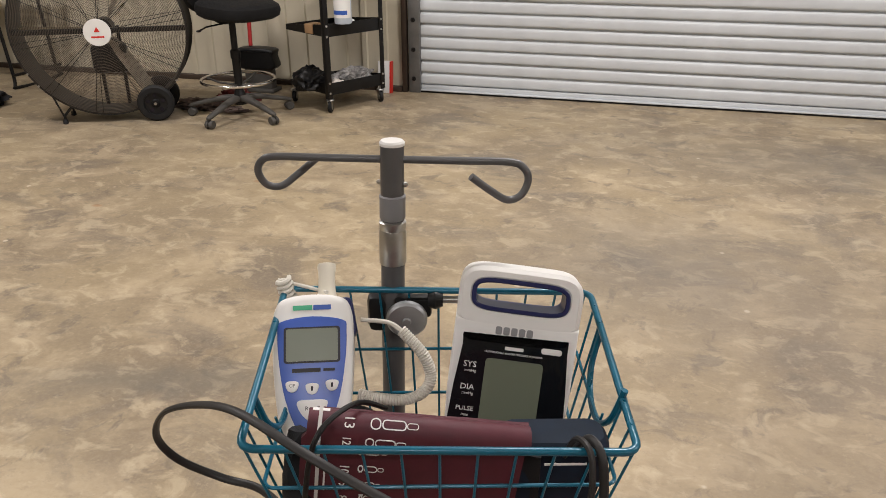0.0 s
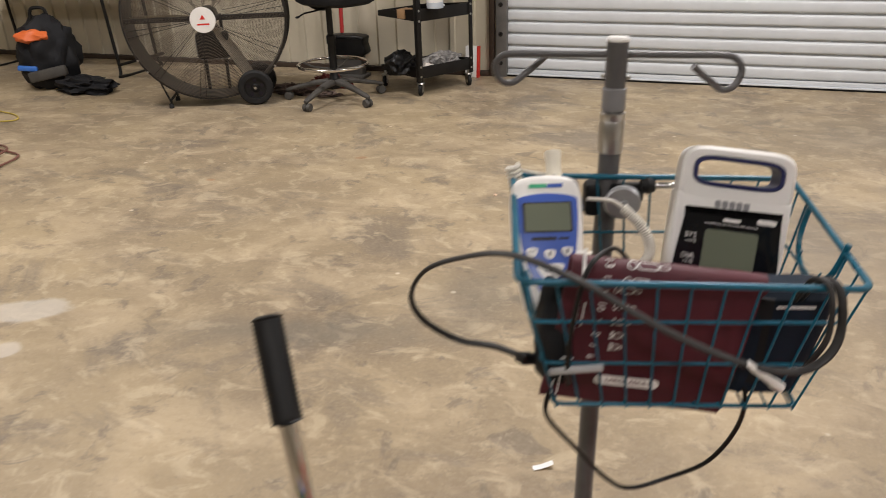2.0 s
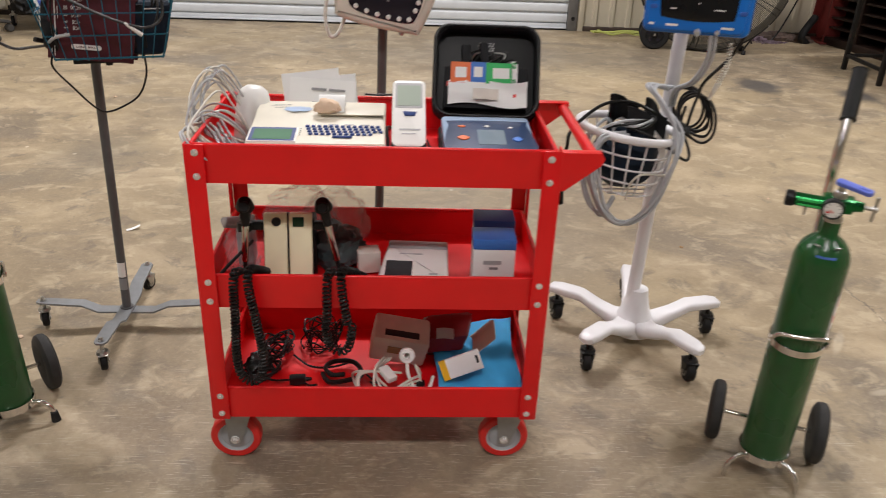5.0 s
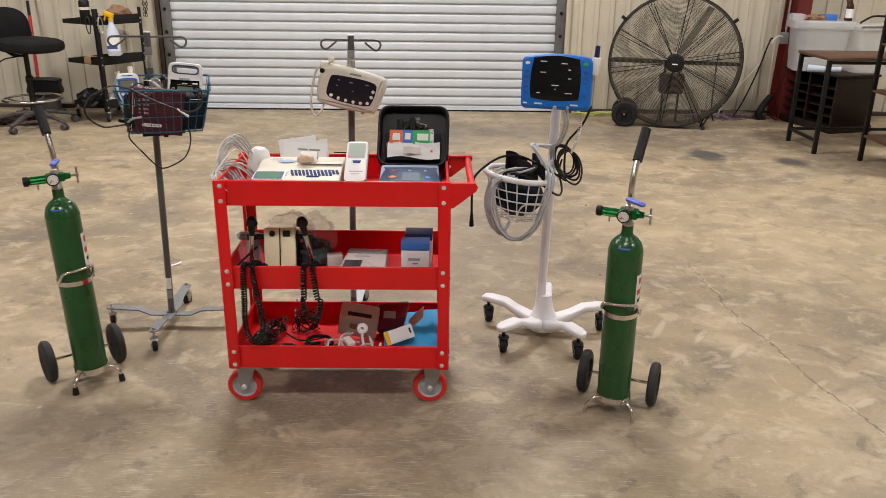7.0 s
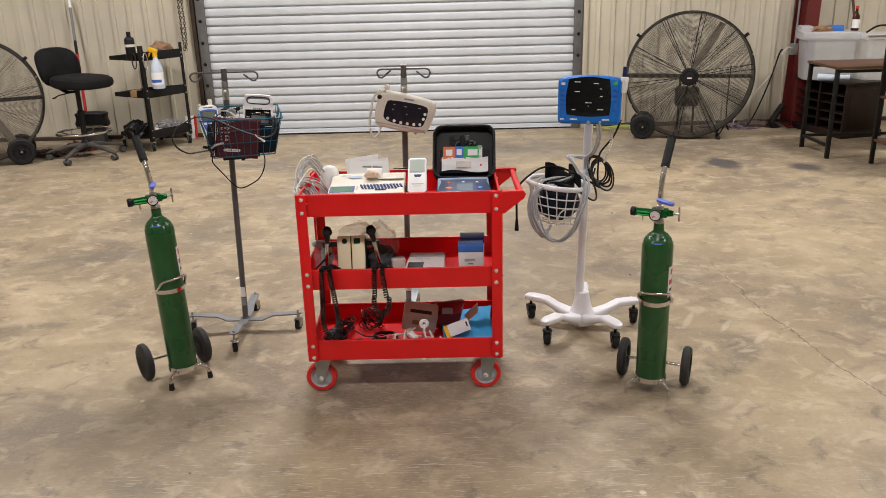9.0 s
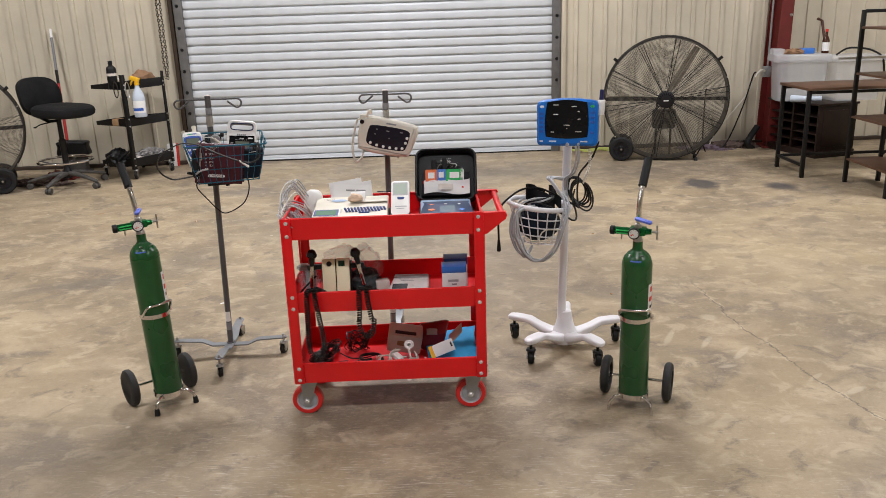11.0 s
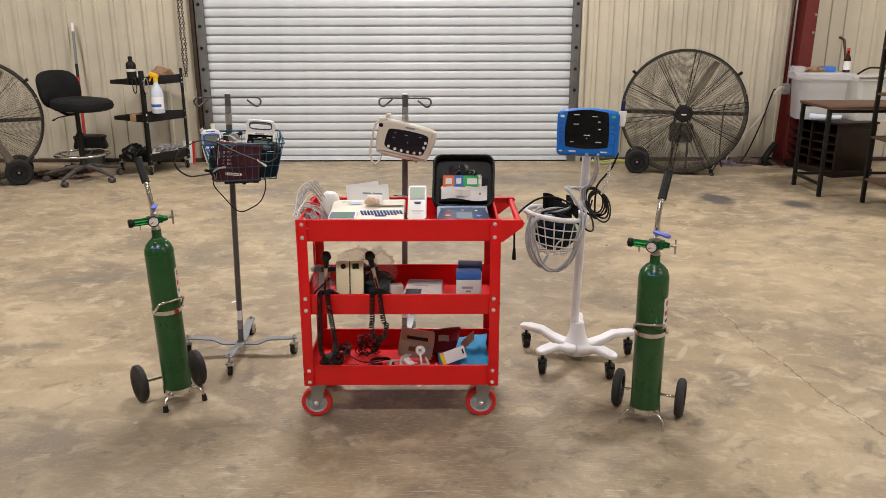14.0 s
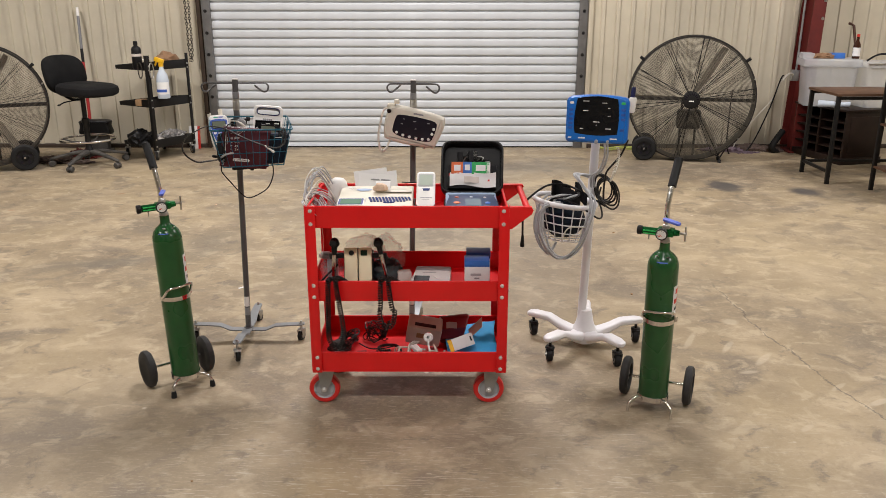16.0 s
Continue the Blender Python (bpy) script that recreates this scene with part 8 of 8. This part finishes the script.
tagged(part("paper_packet", bm, PAPER, label="crumpled pale packet on the top shelf of a trolley", m=on_trolley(0.04, 0.07, 0.965, 40)), category="packet")
sb = thing("spray_bottle", "milky spray bottle hung by its yellow trigger on a trolley rim", "spray bottle", on_trolley(0.110, -0.052, 0.615, -68) @ Matrix.Scale(1.38, 4))
bm = BM()
lathe(bm, [(0.001, 0), (0.040, 0), (0.043, 0.006), (0.043, 0.130), (0.036, 0.165), (0.018, 0.200), (0.015, 0.215), (0.014, 0.225)], 28)
part("body", bm, BOTTLE, sb)
bm = BM()
sheet(bm, 16, 1, lambda u, v: (0.0438 * math.cos(radians(180 + 180 * u)), 0.0438 * math.sin(radians(180 + 180 * u)), 0.03 + 0.085 * v), 0)
lab = part("label", bm, PAPER, sb, "white and blue label")
bm = BM()
sheet(bm, 16, 1, lambda u, v: (0.0442 * math.cos(radians(200 + 130 * u)), 0.0442 * math.sin(radians(200 + 130 * u)), 0.045 + 0.02 * v), 0)
part("label_band", bm, PRINTB, lab)
bm = BM()
cyl(bm, (0, 0, 0.222), (0, 0, 0.245), 0.017, 0.017, 18)
box(bm, (-0.012, 0, 0.265), (0.070, 0.024, 0.032), m=pose(0, 0, 0, 0, 18, 0), bev=0.006)
box(bm, (-0.040, 0, 0.238), (0.010, 0.016, 0.055), m=pose(0, 0, 0, 0, 28, 0), bev=0.003)
part("trigger", bm, YELLOW, sb, "yellow trigger head")
bm = BM()
box(bm, (0, 0, 0.032), (0.10, 0.07, 0.064), bev=0.002)
tagged(part("cardboard_box", bm, CARD, label="small brown cardboard box on a black trolley", m=on_trolley(0.03, 0.20, 0.533, 15)), category="box")
bm = BM()
lump(bm, (0, 0, 0.03), (0.085, 0.05, 0.045), 0.35, 2.5, 3, 2.0, flat=0.0)
tagged(part("rag", bm, PAPER, label="crumpled white rag on a black trolley", m=on_trolley(0.26, 0.12, 0.533)), category="rag")
bm = BM()
lump(bm, (0, 0, 0.02), (0.06, 0.05, 0.032), 0.3, 2.5, 3, 5.0, flat=0.0)
tagged(part("rag", bm, STOOLG, label="dark grey rag on a black trolley", m=on_trolley(0.385, 0.12, 0.533)), category="rag")
bm = BM()
lump(bm, (0, 0, 0.06), (0.115, 0.11, 0.10), 0.30, 2.6, 4, 1.0, flat=0.0)
tube(bm, spline([(-0.08, -0.1, 0.10), (-0.02, -0.15, 0.14), (0.06, -0.13, 0.12), (0.09, -0.08, 0.08)], 6), 0.012, 8)
tagged(part("tool_bag", bm, BLACKP, label="crumpled black bag on the lowest shelf of a trolley", m=on_trolley(-0.01, 0.24, 0.133, 20)), category="bag")
bm = BM()
lump(bm, (0, 0, 0.055), (0.17, 0.09, 0.07), 0.4, 2.6, 4, 8.0, flat=0.0)
tagged(part("newspaper", bm, mat("printed_newspaper", (0.46, 0.44, 0.42), 0.75, var=0.7, scale=26, bump=0.3, col2=(0.05, 0.05, 0.05)), label="crumpled newspaper on the lowest shelf of a trolley", m=on_trolley(0.29, 0.13, 0.133), sharp=18), category="newspaper")
bm = BM()
lump(bm, (0, 0, 0.05), (0.16, 0.07, 0.055), 0.3, 2.6, 3, 3.0, flat=0.0)
tagged(part("rag", bm, STOOLG, label="bundle of dark cloth and packets on a trolley shelf", m=on_trolley(0.27, 0.17, 0.133)), category="rag")
bm = BM()
box(bm, (0, 0, 0.016), (0.15, 0.07, 0.03), bev=0.003)
tagged(part("carton", bm, PAPER, label="white packet on the lowest shelf of a trolley", m=on_trolley(0.33, 0.10, 0.19, 8) @ pose(0, 0, 0, 0, -8, 0)), category="carton")

for i, (x, y, sz, mt, sd) in enumerate(((0.14, 0.10, (0.07, 0.05, 0.045), GREYDEV, 3.1), (0.22, 0.07, (0.05, 0.045, 0.06), STOOLG, 4.4), (0.38, 0.20, (0.06, 0.05, 0.05), CARD, 5.2), (0.20, 0.26, (0.09, 0.07, 0.06), BLACKP, 6.3))):
    bm = BM()
    lump(bm, (0, 0, 0.03), sz, 0.3, 2.4, 3, sd, flat=0.0)
    tagged(part("packet", bm, mt, label="crumpled packet among clutter on a trolley shelf", m=on_trolley(x, y, 0.133, 30 * i)), category="packet", group="trolley packets")

pk = thing("leaning_carton", "tall white carton with a red edge leaning on the wall", "carton", pose(-2.15, 5.99, 0.0, -6, 0, 0))
bm = BM()
box(bm, (0, 0, 0.125), (0.11, 0.05, 0.25), bev=0.002)
part("carton_body", bm, PAPER, pk)
bm = BM()
box(bm, (0.050, -0.001, 0.125), (0.014, 0.052, 0.251))
part("red_edge", bm, DIALRED, pk, "red edge")

# ---- long-handled dustpan ----
dp = thing("dustpan", "dark upright dustpan with a red and grey pole on the wall", "dustpan", pose(-3.22, 5.80, 0))
bm = BM()
tube(bm, [(0.0, 0.0, 0.30), (-0.035, 0.09, 0.80)], 0.014, 12)
part("lower_pole", bm, BLACKM, dp, "dark lower pole")
bm = BM()
tube(bm, [(-0.003, 0.01, 0.36), (-0.045, 0.125, 0.96)], 0.0165, 12)
part("red_sleeve", bm, mat("red_sleeve_plastic", (0.42, 0.02, 0.02), 0.45, var=0.15, bump=0.05), dp, "red plastic sleeve")
bm = BM()
tube(bm, [(-0.045, 0.125, 0.95), (-0.055, 0.150, 1.10)], 0.0158, 12)
part("pole_joint", bm, BLACKM, dp, "black pole joint")
bm = BM()
tube(bm, [(-0.052, 0.142, 1.04), (-0.079, 0.222, 1.44)], 0.0145, 12)
part("upper_pole", bm, mat("grey_fibreglass", (0.20, 0.20, 0.21), 0.5, var=0.1, bump=0.05), dp, "grey upper pole")
bm = BM()
tube(bm, [(-0.079, 0.222, 1.44), (-0.085, 0.240, 1.53)], [0.0150, 0.0135], 12)
part("pole_tip", bm, WHITEP, dp, "white grip end")
bm = BM()
slab(bm, sm([(-0.15, 0.0), (0.15, 0.0), (0.155, 0.10), (0.14, 0.16), (-0.14, 0.16), (-0.155, 0.10)], 4), -0.06, 0.07, 0.02, pose(0.06, 0, 0.19, 90, 0, 0))
part("pan_hood", bm, BLACKP, dp, "dark moulded hood")
bm = BM()
box(bm, (0.06, 0.01, 0.10), (0.24, 0.10, 0.20), bev=0.02)
box(bm, (0.06, 0.0, 0.015), (0.30, 0.16, 0.03), bev=0.01)
part("pan", bm, STOOLG, dp)

# ---- hoist chain ----
hc = thing("door_chain", "dark steel hand chain hanging beside a roller door", "chain", pose(-2.10, 5.99, 0))
bm = BM()
tube(bm, [(0.0115 * math.cos(t), 0, 0.017 * math.sin(t) * 1.05) for t in [2 * math.pi * j / 12 for j in range(12)]], 0.0042, 6, True)
link0 = part("link", bm, CHAINM, hc, m=pose(-0.018, 0, 0.98))
for s in (-1, 1):
    for i in range(0 if s > 0 else 1, 112):
        z = 0.975 + i * 0.0275
        x = s * 0.018 * min(1.0, (z - 0.95) / 0.15)
        again(link0, hc, pose(x + 0.002 * math.sin(i * 0.7), 0.002 * math.cos(i), z, 0, 0, 90 * (i % 2) + 25))

# ---- conduit, socket box and cords at the column ----
MARK = len(scene.collection.objects)
ob_ = thing("socket_box", "grey steel socket box on a red column with a conduit", "socket box", pose(4.60, 5.70, 0.86))
bm = BM()
box(bm, (0, 0, 0), (0.075, 0.06, 0.115), bev=0.004)
part("box", bm, STEEL, ob_)
bm = BM()
cyl(bm, (0.01, 0.0, 0.05), (0.03, 0.02, 2.6), 0.011, seg=12)
part("conduit", bm, STEEL, ob_, "grey conduit")
bm = BM()
tube(bm, spline([(-0.03, -0.03, 0.01), (-0.075, -0.05, 0.02), (-0.12, -0.06, -0.01), (-0.14, -0.06, -0.05)], 5), 0.012, 8)
part("plug", bm, CABLEW, ob_, "pale cable elbow")
cable("loose_cable", "black cable hanging from a socket box to the floor", [(4.47, 5.66, 0.86), (4.44, 5.66, 0.82), (4.36, 5.67, 0.50), (4.22, 5.66, 0.14), (4.08, 5.60, 0.012), (3.95, 5.55, 0.01), (3.90, 5.56, 0.15), (3.90, 5.58, 0.45), (3.88, 5.50, 0.72)], 0.008, CABLE, 8)
cable("loose_cable", "off-white cable hanging beside a red column", [(4.46, 5.67, 0.84), (4.40, 5.70, 0.62), (4.25, 5.74, 0.40), (4.12, 5.78, 0.22), (4.05, 5.80, 0.03)], 0.007, CABLEW, 8)
for i, (x, y, s, mt) in enumerate(((3.95, 5.75, (0.30, 0.10, 0.07), LILAC), (4.28, 5.78, (0.22, 0.10, 0.09), DIRT), (4.15, 5.62, (0.2, 0.08, 0.04), LILAC), (4.46, 5.72, (0.13, 0.08, 0.08), DIRT))):
    bm = BM()
    lump(bm, (0, 0, 0.0), s, 0.5, 3.5, 4, 2.0 + i, flat=0.0)
    tagged(part("rag", bm, mt, label="faded crumpled rags and litter at the foot of a wall", m=pose(x, y, 0.001)), category="rag", group="rags at the wall")
bm = BM()
tube(bm, spline([(4.50, 5.66, 0.02), (4.42, 5.62, 0.10), (4.55, 5.70, 0.26)], 6), 0.035, 10)
tagged(part("rubber_boot", bm, RUBBER, label="bent black rubber pipe at the foot of a column"), category="pipe")
carry(MARK, pose(-0.15, 0.13, -0.03))
random.seed(21)
for i in range(3):
    pts = [(2.36 + 0.14 * k + random.uniform(-0.04, 0.04), 5.90 + random.uniform(-0.09, 0.06), 0.012 + 0.03 * random.random()) for k in range(6)]
    cable("rope", "yellow-green rope lying along the foot of the wall", pts, 0.009, HOSEG, 8, 6, group="ropes", category="rope")

# ---- dark pigeonhole cabinet with storage bins ----
cb = thing("pigeonhole_cabinet", "dark stained wooden cabinet with open pigeonhole shelves on the floor", "cabinet", pose(4.50, 5.80, 0, 0, 0, -75))
W, D, H = 0.77, 0.465, 0.555
bm = BM()
box(bm, (W / 2, D / 2, H - 0.010), (W + 0.03, D + 0.03, 0.022), bev=0.004)
part("top_board", bm, WOODD, cb)
for x in (0.012, W / 2, W - 0.012):
    bm = BM()
    box(bm, (x, D / 2, H / 2), (0.024, D, H - 0.04), bev=0.002)
    part("side_board", bm, WOODD, cb)
bm = BM()
box(bm, (W / 2, D - 0.01, H / 2), (W, 0.02, H - 0.04), bev=0.002)
part("back_board", bm, WOODD, cb)
bm = BM()
box(bm, (W / 2, D / 2, 0.035), (W + 0.02, D + 0.02, 0.07), bev=0.004)
part("plinth", bm, WOODD, cb)
for i in range(4):
    bm = BM()
    box(bm, (W / 2, D / 2 + 0.002, 0.155 + 0.088 * i), (W - 0.03, D - 0.02, 0.016), bev=0.002)
    part("shelf_board", bm, WOODD, cb)
bm = BM()
box(bm, (W + 0.003, D / 2, H / 2 + 0.02), (0.008, D - 0.10, H - 0.18), bev=0.003)
part("side_panel", bm, WOODD, cb, "raised side panel")
for i, (x, y, w, d, a) in enumerate(((4.64, 5.48, 0.50, 0.36, -12), (5.15, 5.40, 0.52, 0.40, 4))):
    sbn = thing("storage_bin", "translucent white lidded storage bin on a dark cabinet", "storage bin", pose(x, y, 0.560, 0, 0, a), "storage bins")
    bm = BM()
    out = [[(px, py, z) for px, py in rrect(w * k, d * k, 0.05 * k, 4)] for z, k in ((0.0, 0.88), (0.02, 0.90), (0.40, 1.0))]
    loft(bm, [[Vector(p) for p in r] for r in out])
    part("bin_body", bm, BIN, sbn)
    bm = BM()
    slab(bm, rrect(w * 1.12, d * 1.12, 0.05, 5), 0.395, 0.475 if i == 0 else 0.45, 0.015)
    part("bin_lid", bm, BIN, sbn)
    bm = BM()
    if i == 0:
        box(bm, (-w * 0.46, -0.02, 0.50), (0.12, 0.20, 0.06), bev=0.015)
        part("lid_handle", bm, BIN, sbn, "raised lid end")
    else:
        box(bm, (0.0, -d * 0.565, 0.435), (w * 1.1, 0.012, 0.02), bev=0.003)
        part("metal_strip", bm, ZINC, sbn, "shiny metal strip")
bm = BM()
box(bm, (0, 0, 0.028), (0.13, 0.09, 0.055), bev=0.003)
tagged(part("blue_box", bm, BLUEC, label="small blue box on a storage bin", m=pose(4.68, 5.42, 1.036, 0, 0, -8)), category="box")
bm = BM()
lump(bm, (0, 0, 0.02), (0.11, 0.06, 0.035), 0.4, 2.5, 3, 1.5, flat=0.0)
tagged(part("rag", bm, BROWNL, label="crumpled brown rag on a storage bin", m=pose(4.55, 5.42, 1.036)), category="rag")
sc_ = thing("sauce_bottle", "dark bottle with a white label and red cap on bins", "bottle", pose(4.86, 5.40, 1.036))
bm = BM()
lathe(bm, [(0.001, 0), (0.034, 0), (0.036, 0.006), (0.036, 0.120), (0.030, 0.145), (0.014, 0.175), (0.013, 0.215)], 22)
part("body", bm, mat("brown_bottle_glass", (0.05, 0.015, 0.008), 0.12, var=0.2, bump=0), sc_)
bm = BM()
sheet(bm, 14, 1, lambda u, v: (0.0366 * math.cos(radians(180 + 180 * u)), 0.0366 * math.sin(radians(180 + 180 * u)), 0.025 + 0.085 * v), 0)
part("label", bm, PAPER, sc_, "white label")
bm = BM()
cyl(bm, (0, 0, 0.213), (0, 0, 0.240), 0.016, 0.015, 16, bev=0.002)
part("cap", bm, DIALRED, sc_, "red cap")
bm = BM()
tube(bm, [(0, 0, 0), (-0.03, 0.10, 0.34), (-0.05, 0.16, 0.36)], 0.014, 8)
tagged(part("pry_bar", bm, mat("rusty_brown_steel", (0.10, 0.045, 0.03), 0.6, 0.4, var=0.3, bump=0.15), label="rusty brown bar leaning on the wall behind bins", m=pose(4.95, 5.55, 1.012)), category="bar")
cable("loose_cable", "black hose bowed over a storage bin", [(4.93, 5.30, 1.02), (5.03, 5.27, 1.085), (5.18, 5.25, 1.08), (5.28, 5.23, 1.05), (5.36, 5.20, 0.98), (5.40, 5.20, 0.80)], 0.010, CABLE, 8)
bm = BM()
cyl(bm, (4.50, 5.30, 0.595), (4.63, 5.22, 0.595), 0.035, 0.030, 18, bev=0.004)
cyl(bm, (4.63, 5.22, 0.595), (4.76, 5.16, 0.600), 0.022, 0.026, 14)
tagged(part("clear_tubing", bm, BOTTLE, label="short roll of clear tubing on a cabinet edge"), category="tubing")

# ---- desk and shelf unit ----
dk = thing("desk", "brown topped desk with black square steel legs", "desk", pose(4.15, 4.185, 0))
bm = BM()
box(bm, (0.62, 0.28, 0.806), (1.26, 0.60, 0.024), bev=0.003)
part("desktop", bm, WOODT, dk, "brown wood-grain top")
for x in (0.015, 1.2):
    for y in (0.015, 0.545):
        bm = BM()
        box(bm, (x, y, 0.397), (0.034, 0.034, 0.794), bev=0.003)
        part("leg", bm, BLACKM, dk)
    bm = BM()
    box(bm, (x, 0.28, 0.115), (0.026, 0.50, 0.026), bev=0.002)
    part("stretcher", bm, BLACKM, dk)
for y, z in ((0.545, 0.115), (0.015, 0.775), (0.545, 0.775)):
    bm = BM()
    box(bm, (0.607, y, z), (1.16, 0.022, 0.026), bev=0.002)
    part("rail", bm, BLACKM, dk)
su = thing("shelf_unit", "black steel shelf unit with brown boards and cross braces", "shelf unit", pose(4.447, 3.307, 0))
for x in (0.0, 0.30):
    for y in (0.0, 0.655):
        bm = BM()
        box(bm, (x, y, 0.74), (0.032, 0.032, 1.48), bev=0.003)
        part("upright", bm, BLACKM, su)
for z in (0.212, 0.584, 0.954, 1.336):
    bm = BM()
    box(bm, (0.15, 0.3275, z), (0.33, 0.69, 0.018), bev=0.002)
    part("shelf_board", bm, WOODT, su, "brown shelf board")
for y in (0.0, 0.655):
    bm = BM()
    box(bm, (0.15, y, 1.47), (0.27, 0.028, 0.028), bev=0.002)
    part("rail", bm, BLACKM, su)
for a, b in (((0.30, 0, 0.23), (0.30, 0.655, 0.59)), ((0.30, 0.655, 0.23), (0.30, 0, 0.59))):
    bm = BM()
    cyl(bm, a, b, 0.005, seg=8)
    part("brace", bm, BLACKM, su, "thin cross brace")

# ---- at the far end of the wall ----
bp = thing("tool_backpack", "black tool backpack with orange and blue tools on the floor", "backpack", pose(-5.53, 4.95, 0, 0, 0, 25) @ Matrix.Scale(1.2, 4))
bm = BM()
lump(bm, (0, 0, 0.22), (0.20, 0.16, 0.27), 0.22, 2.4, 4, 2.0, flat=0.0)
part("bag", bm, CASE, bp)
bm = BM()
lump(bm, (-0.04, -0.10, 0.36), (0.12, 0.07, 0.05), 0.25, 2, 3, 1.0)
part("orange_pouch", bm, ORANGE, bp, "orange panel")
bm = BM()
box(bm, (-0.10, -0.155, 0.16), (0.13, 0.03, 0.035), m=pose(0, 0, 0, 0, 6, 0), bev=0.01)
part("blue_strap", bm, BLUEC, bp, "bright blue strip")
bm = BM()
box(bm, (0.03, -0.165, 0.12), (0.26, 0.05, 0.07), m=pose(0, 0, 0, 0, -10, 0), bev=0.015)
part("front_pocket", bm, STOOLG, bp, "grey front pocket")
bm = BM()
tube(bm, spline([(-0.07, 0, 0.46), (-0.05, 0, 0.53), (0.03, 0, 0.53), (0.05, 0, 0.46)], 6), 0.012, 8)
part("handle", bm, BLACKP, bp)
bm = BM()
lump(bm, (0, 0, 0.05), (0.26, 0.14, 0.075), 0.4, 2.8, 4, 7.0, flat=0.0)
tagged(part("tool_belt", bm, CASE, label="black tool belt heaped on the floor beside a backpack", m=pose(-5.10, 4.84, 0.001)), category="tool belt")
wt = thing("work_table", "folding work table on thin tube legs by the wall, its brown top supposed", "table", pose(-5.6, 5.55, 0))
# supposed top, out of view, added to shade the wall behind the legs
bm = BM()
box(bm, (-0.4, 0.05, 0.76), (1.9, 0.62, 0.035), bev=0.006)
part("unseen_tabletop", bm, WOODD, wt)
for x in (-1.2, 0.42):
    bm = BM()
    tube(bm, spline([(x - 0.06, -0.2, 0.745), (x, -0.2, 0.10), (x + 0.02, -0.2, 0.014), (x + 0.02, 0.3, 0.014), (x, 0.3, 0.10), (x - 0.06, 0.3, 0.745)], 5), 0.014, 10)
    part("leg", bm, BLACKM, wt, "thin bent tube leg")
bm = BM()
tube(bm, [(0.42, -0.2, 0.11), (0.95, -0.25, 0.24)], 0.012, 8)
part("brace", bm, BLACKM, wt)
random.seed(31)
for i in range(3):
    c = Vector((-4.55 - 0.12 * i, 3.15 + 0.05 * i, 0.012))
    bm = BM()
    tube(bm, spline([c + Vector(((0.40 - 0.06 * i) * math.cos(a) + random.uniform(-0.03, 0.03), (0.22 + 0.03 * i) * math.sin(a) + random.uniform(-0.02, 0.02), 0.006 * i)) for a in [2 * math.pi * k / 10 for k in range(10)]], 6, True), 0.0068, 8, True)
    tagged(part("air_hose", bm, HOSER, label="faded red air hose coiled on concrete"), category="hose", group="hose coils")
cable("loose_cable", "yellow cord lying across the concrete floor", [(-6.3, 3.9, 0.009), (-5.7, 4.15, 0.009), (-5.15, 4.1, 0.009), (-4.95, 3.95, 0.009), (-5.2, 3.85, 0.009)], 0.0055, HOSEY, 8)
for i, (x, y, s, mt) in enumerate(((-3.18, 5.45, (0.16, 0.09, 0.08), REDPRIMER), (-3.35, 5.2, (0.20, 0.10, 0.06), DIRT), (-3.10, 5.15, (0.14, 0.06, 0.03), DIRT))):
    bm = BM()
    lump(bm, (0, 0, 0), s, 0.6, 4.5, 4, 5.0 + i, flat=0.0)
    tagged(part("rusty_scrap", bm, mt, label="small heap of rusty scrap behind a stool", m=pose(x, y, 0.001)), category="scrap", group="scrap heaps")
# paper scrap and specks on the floor
bm = BM()
sheet(bm, 8, 2, lambda u, v: Vector((0.055 * (u - 0.5), 0.018 * (v - 0.5), 0.003 + 0.012 * u * u)), 0.0006)
tagged(part("paper_scrap", bm, PAPER, label="small curled white paper scrap on concrete", m=pose(-0.497, 1.447, 0, 0, 0, 28)), category="paper scrap")
random.seed(41)
for i, (x, y, r) in enumerate(((-0.60, 0.63, 0.011), (-1.77, 0.67, 0.010), (2.35, 1.9, 0.008), (0.1, -0.75, 0.006), (0.55, -0.95, 0.006), (1.9, 2.6, 0.01), (-1.2, 3.4, 0.012), (1.75, 1.35, 0.01), (0.9, -1.1, 0.006), (-0.2, -0.5, 0.005))):
    bm = BM()
    lump(bm, (0, 0, 0.002), (r, r * 0.7, r * 0.5), 0.4, 2, 2, i * 1.7, flat=0.0)
    tagged(part("debris_crumb", bm, CARD if i % 2 else TAN, label="crumb of grit and plaster on concrete", m=pose(x, y, 0.0005, 0, 0, 40 * i)), category="debris", group="floor crumbs")
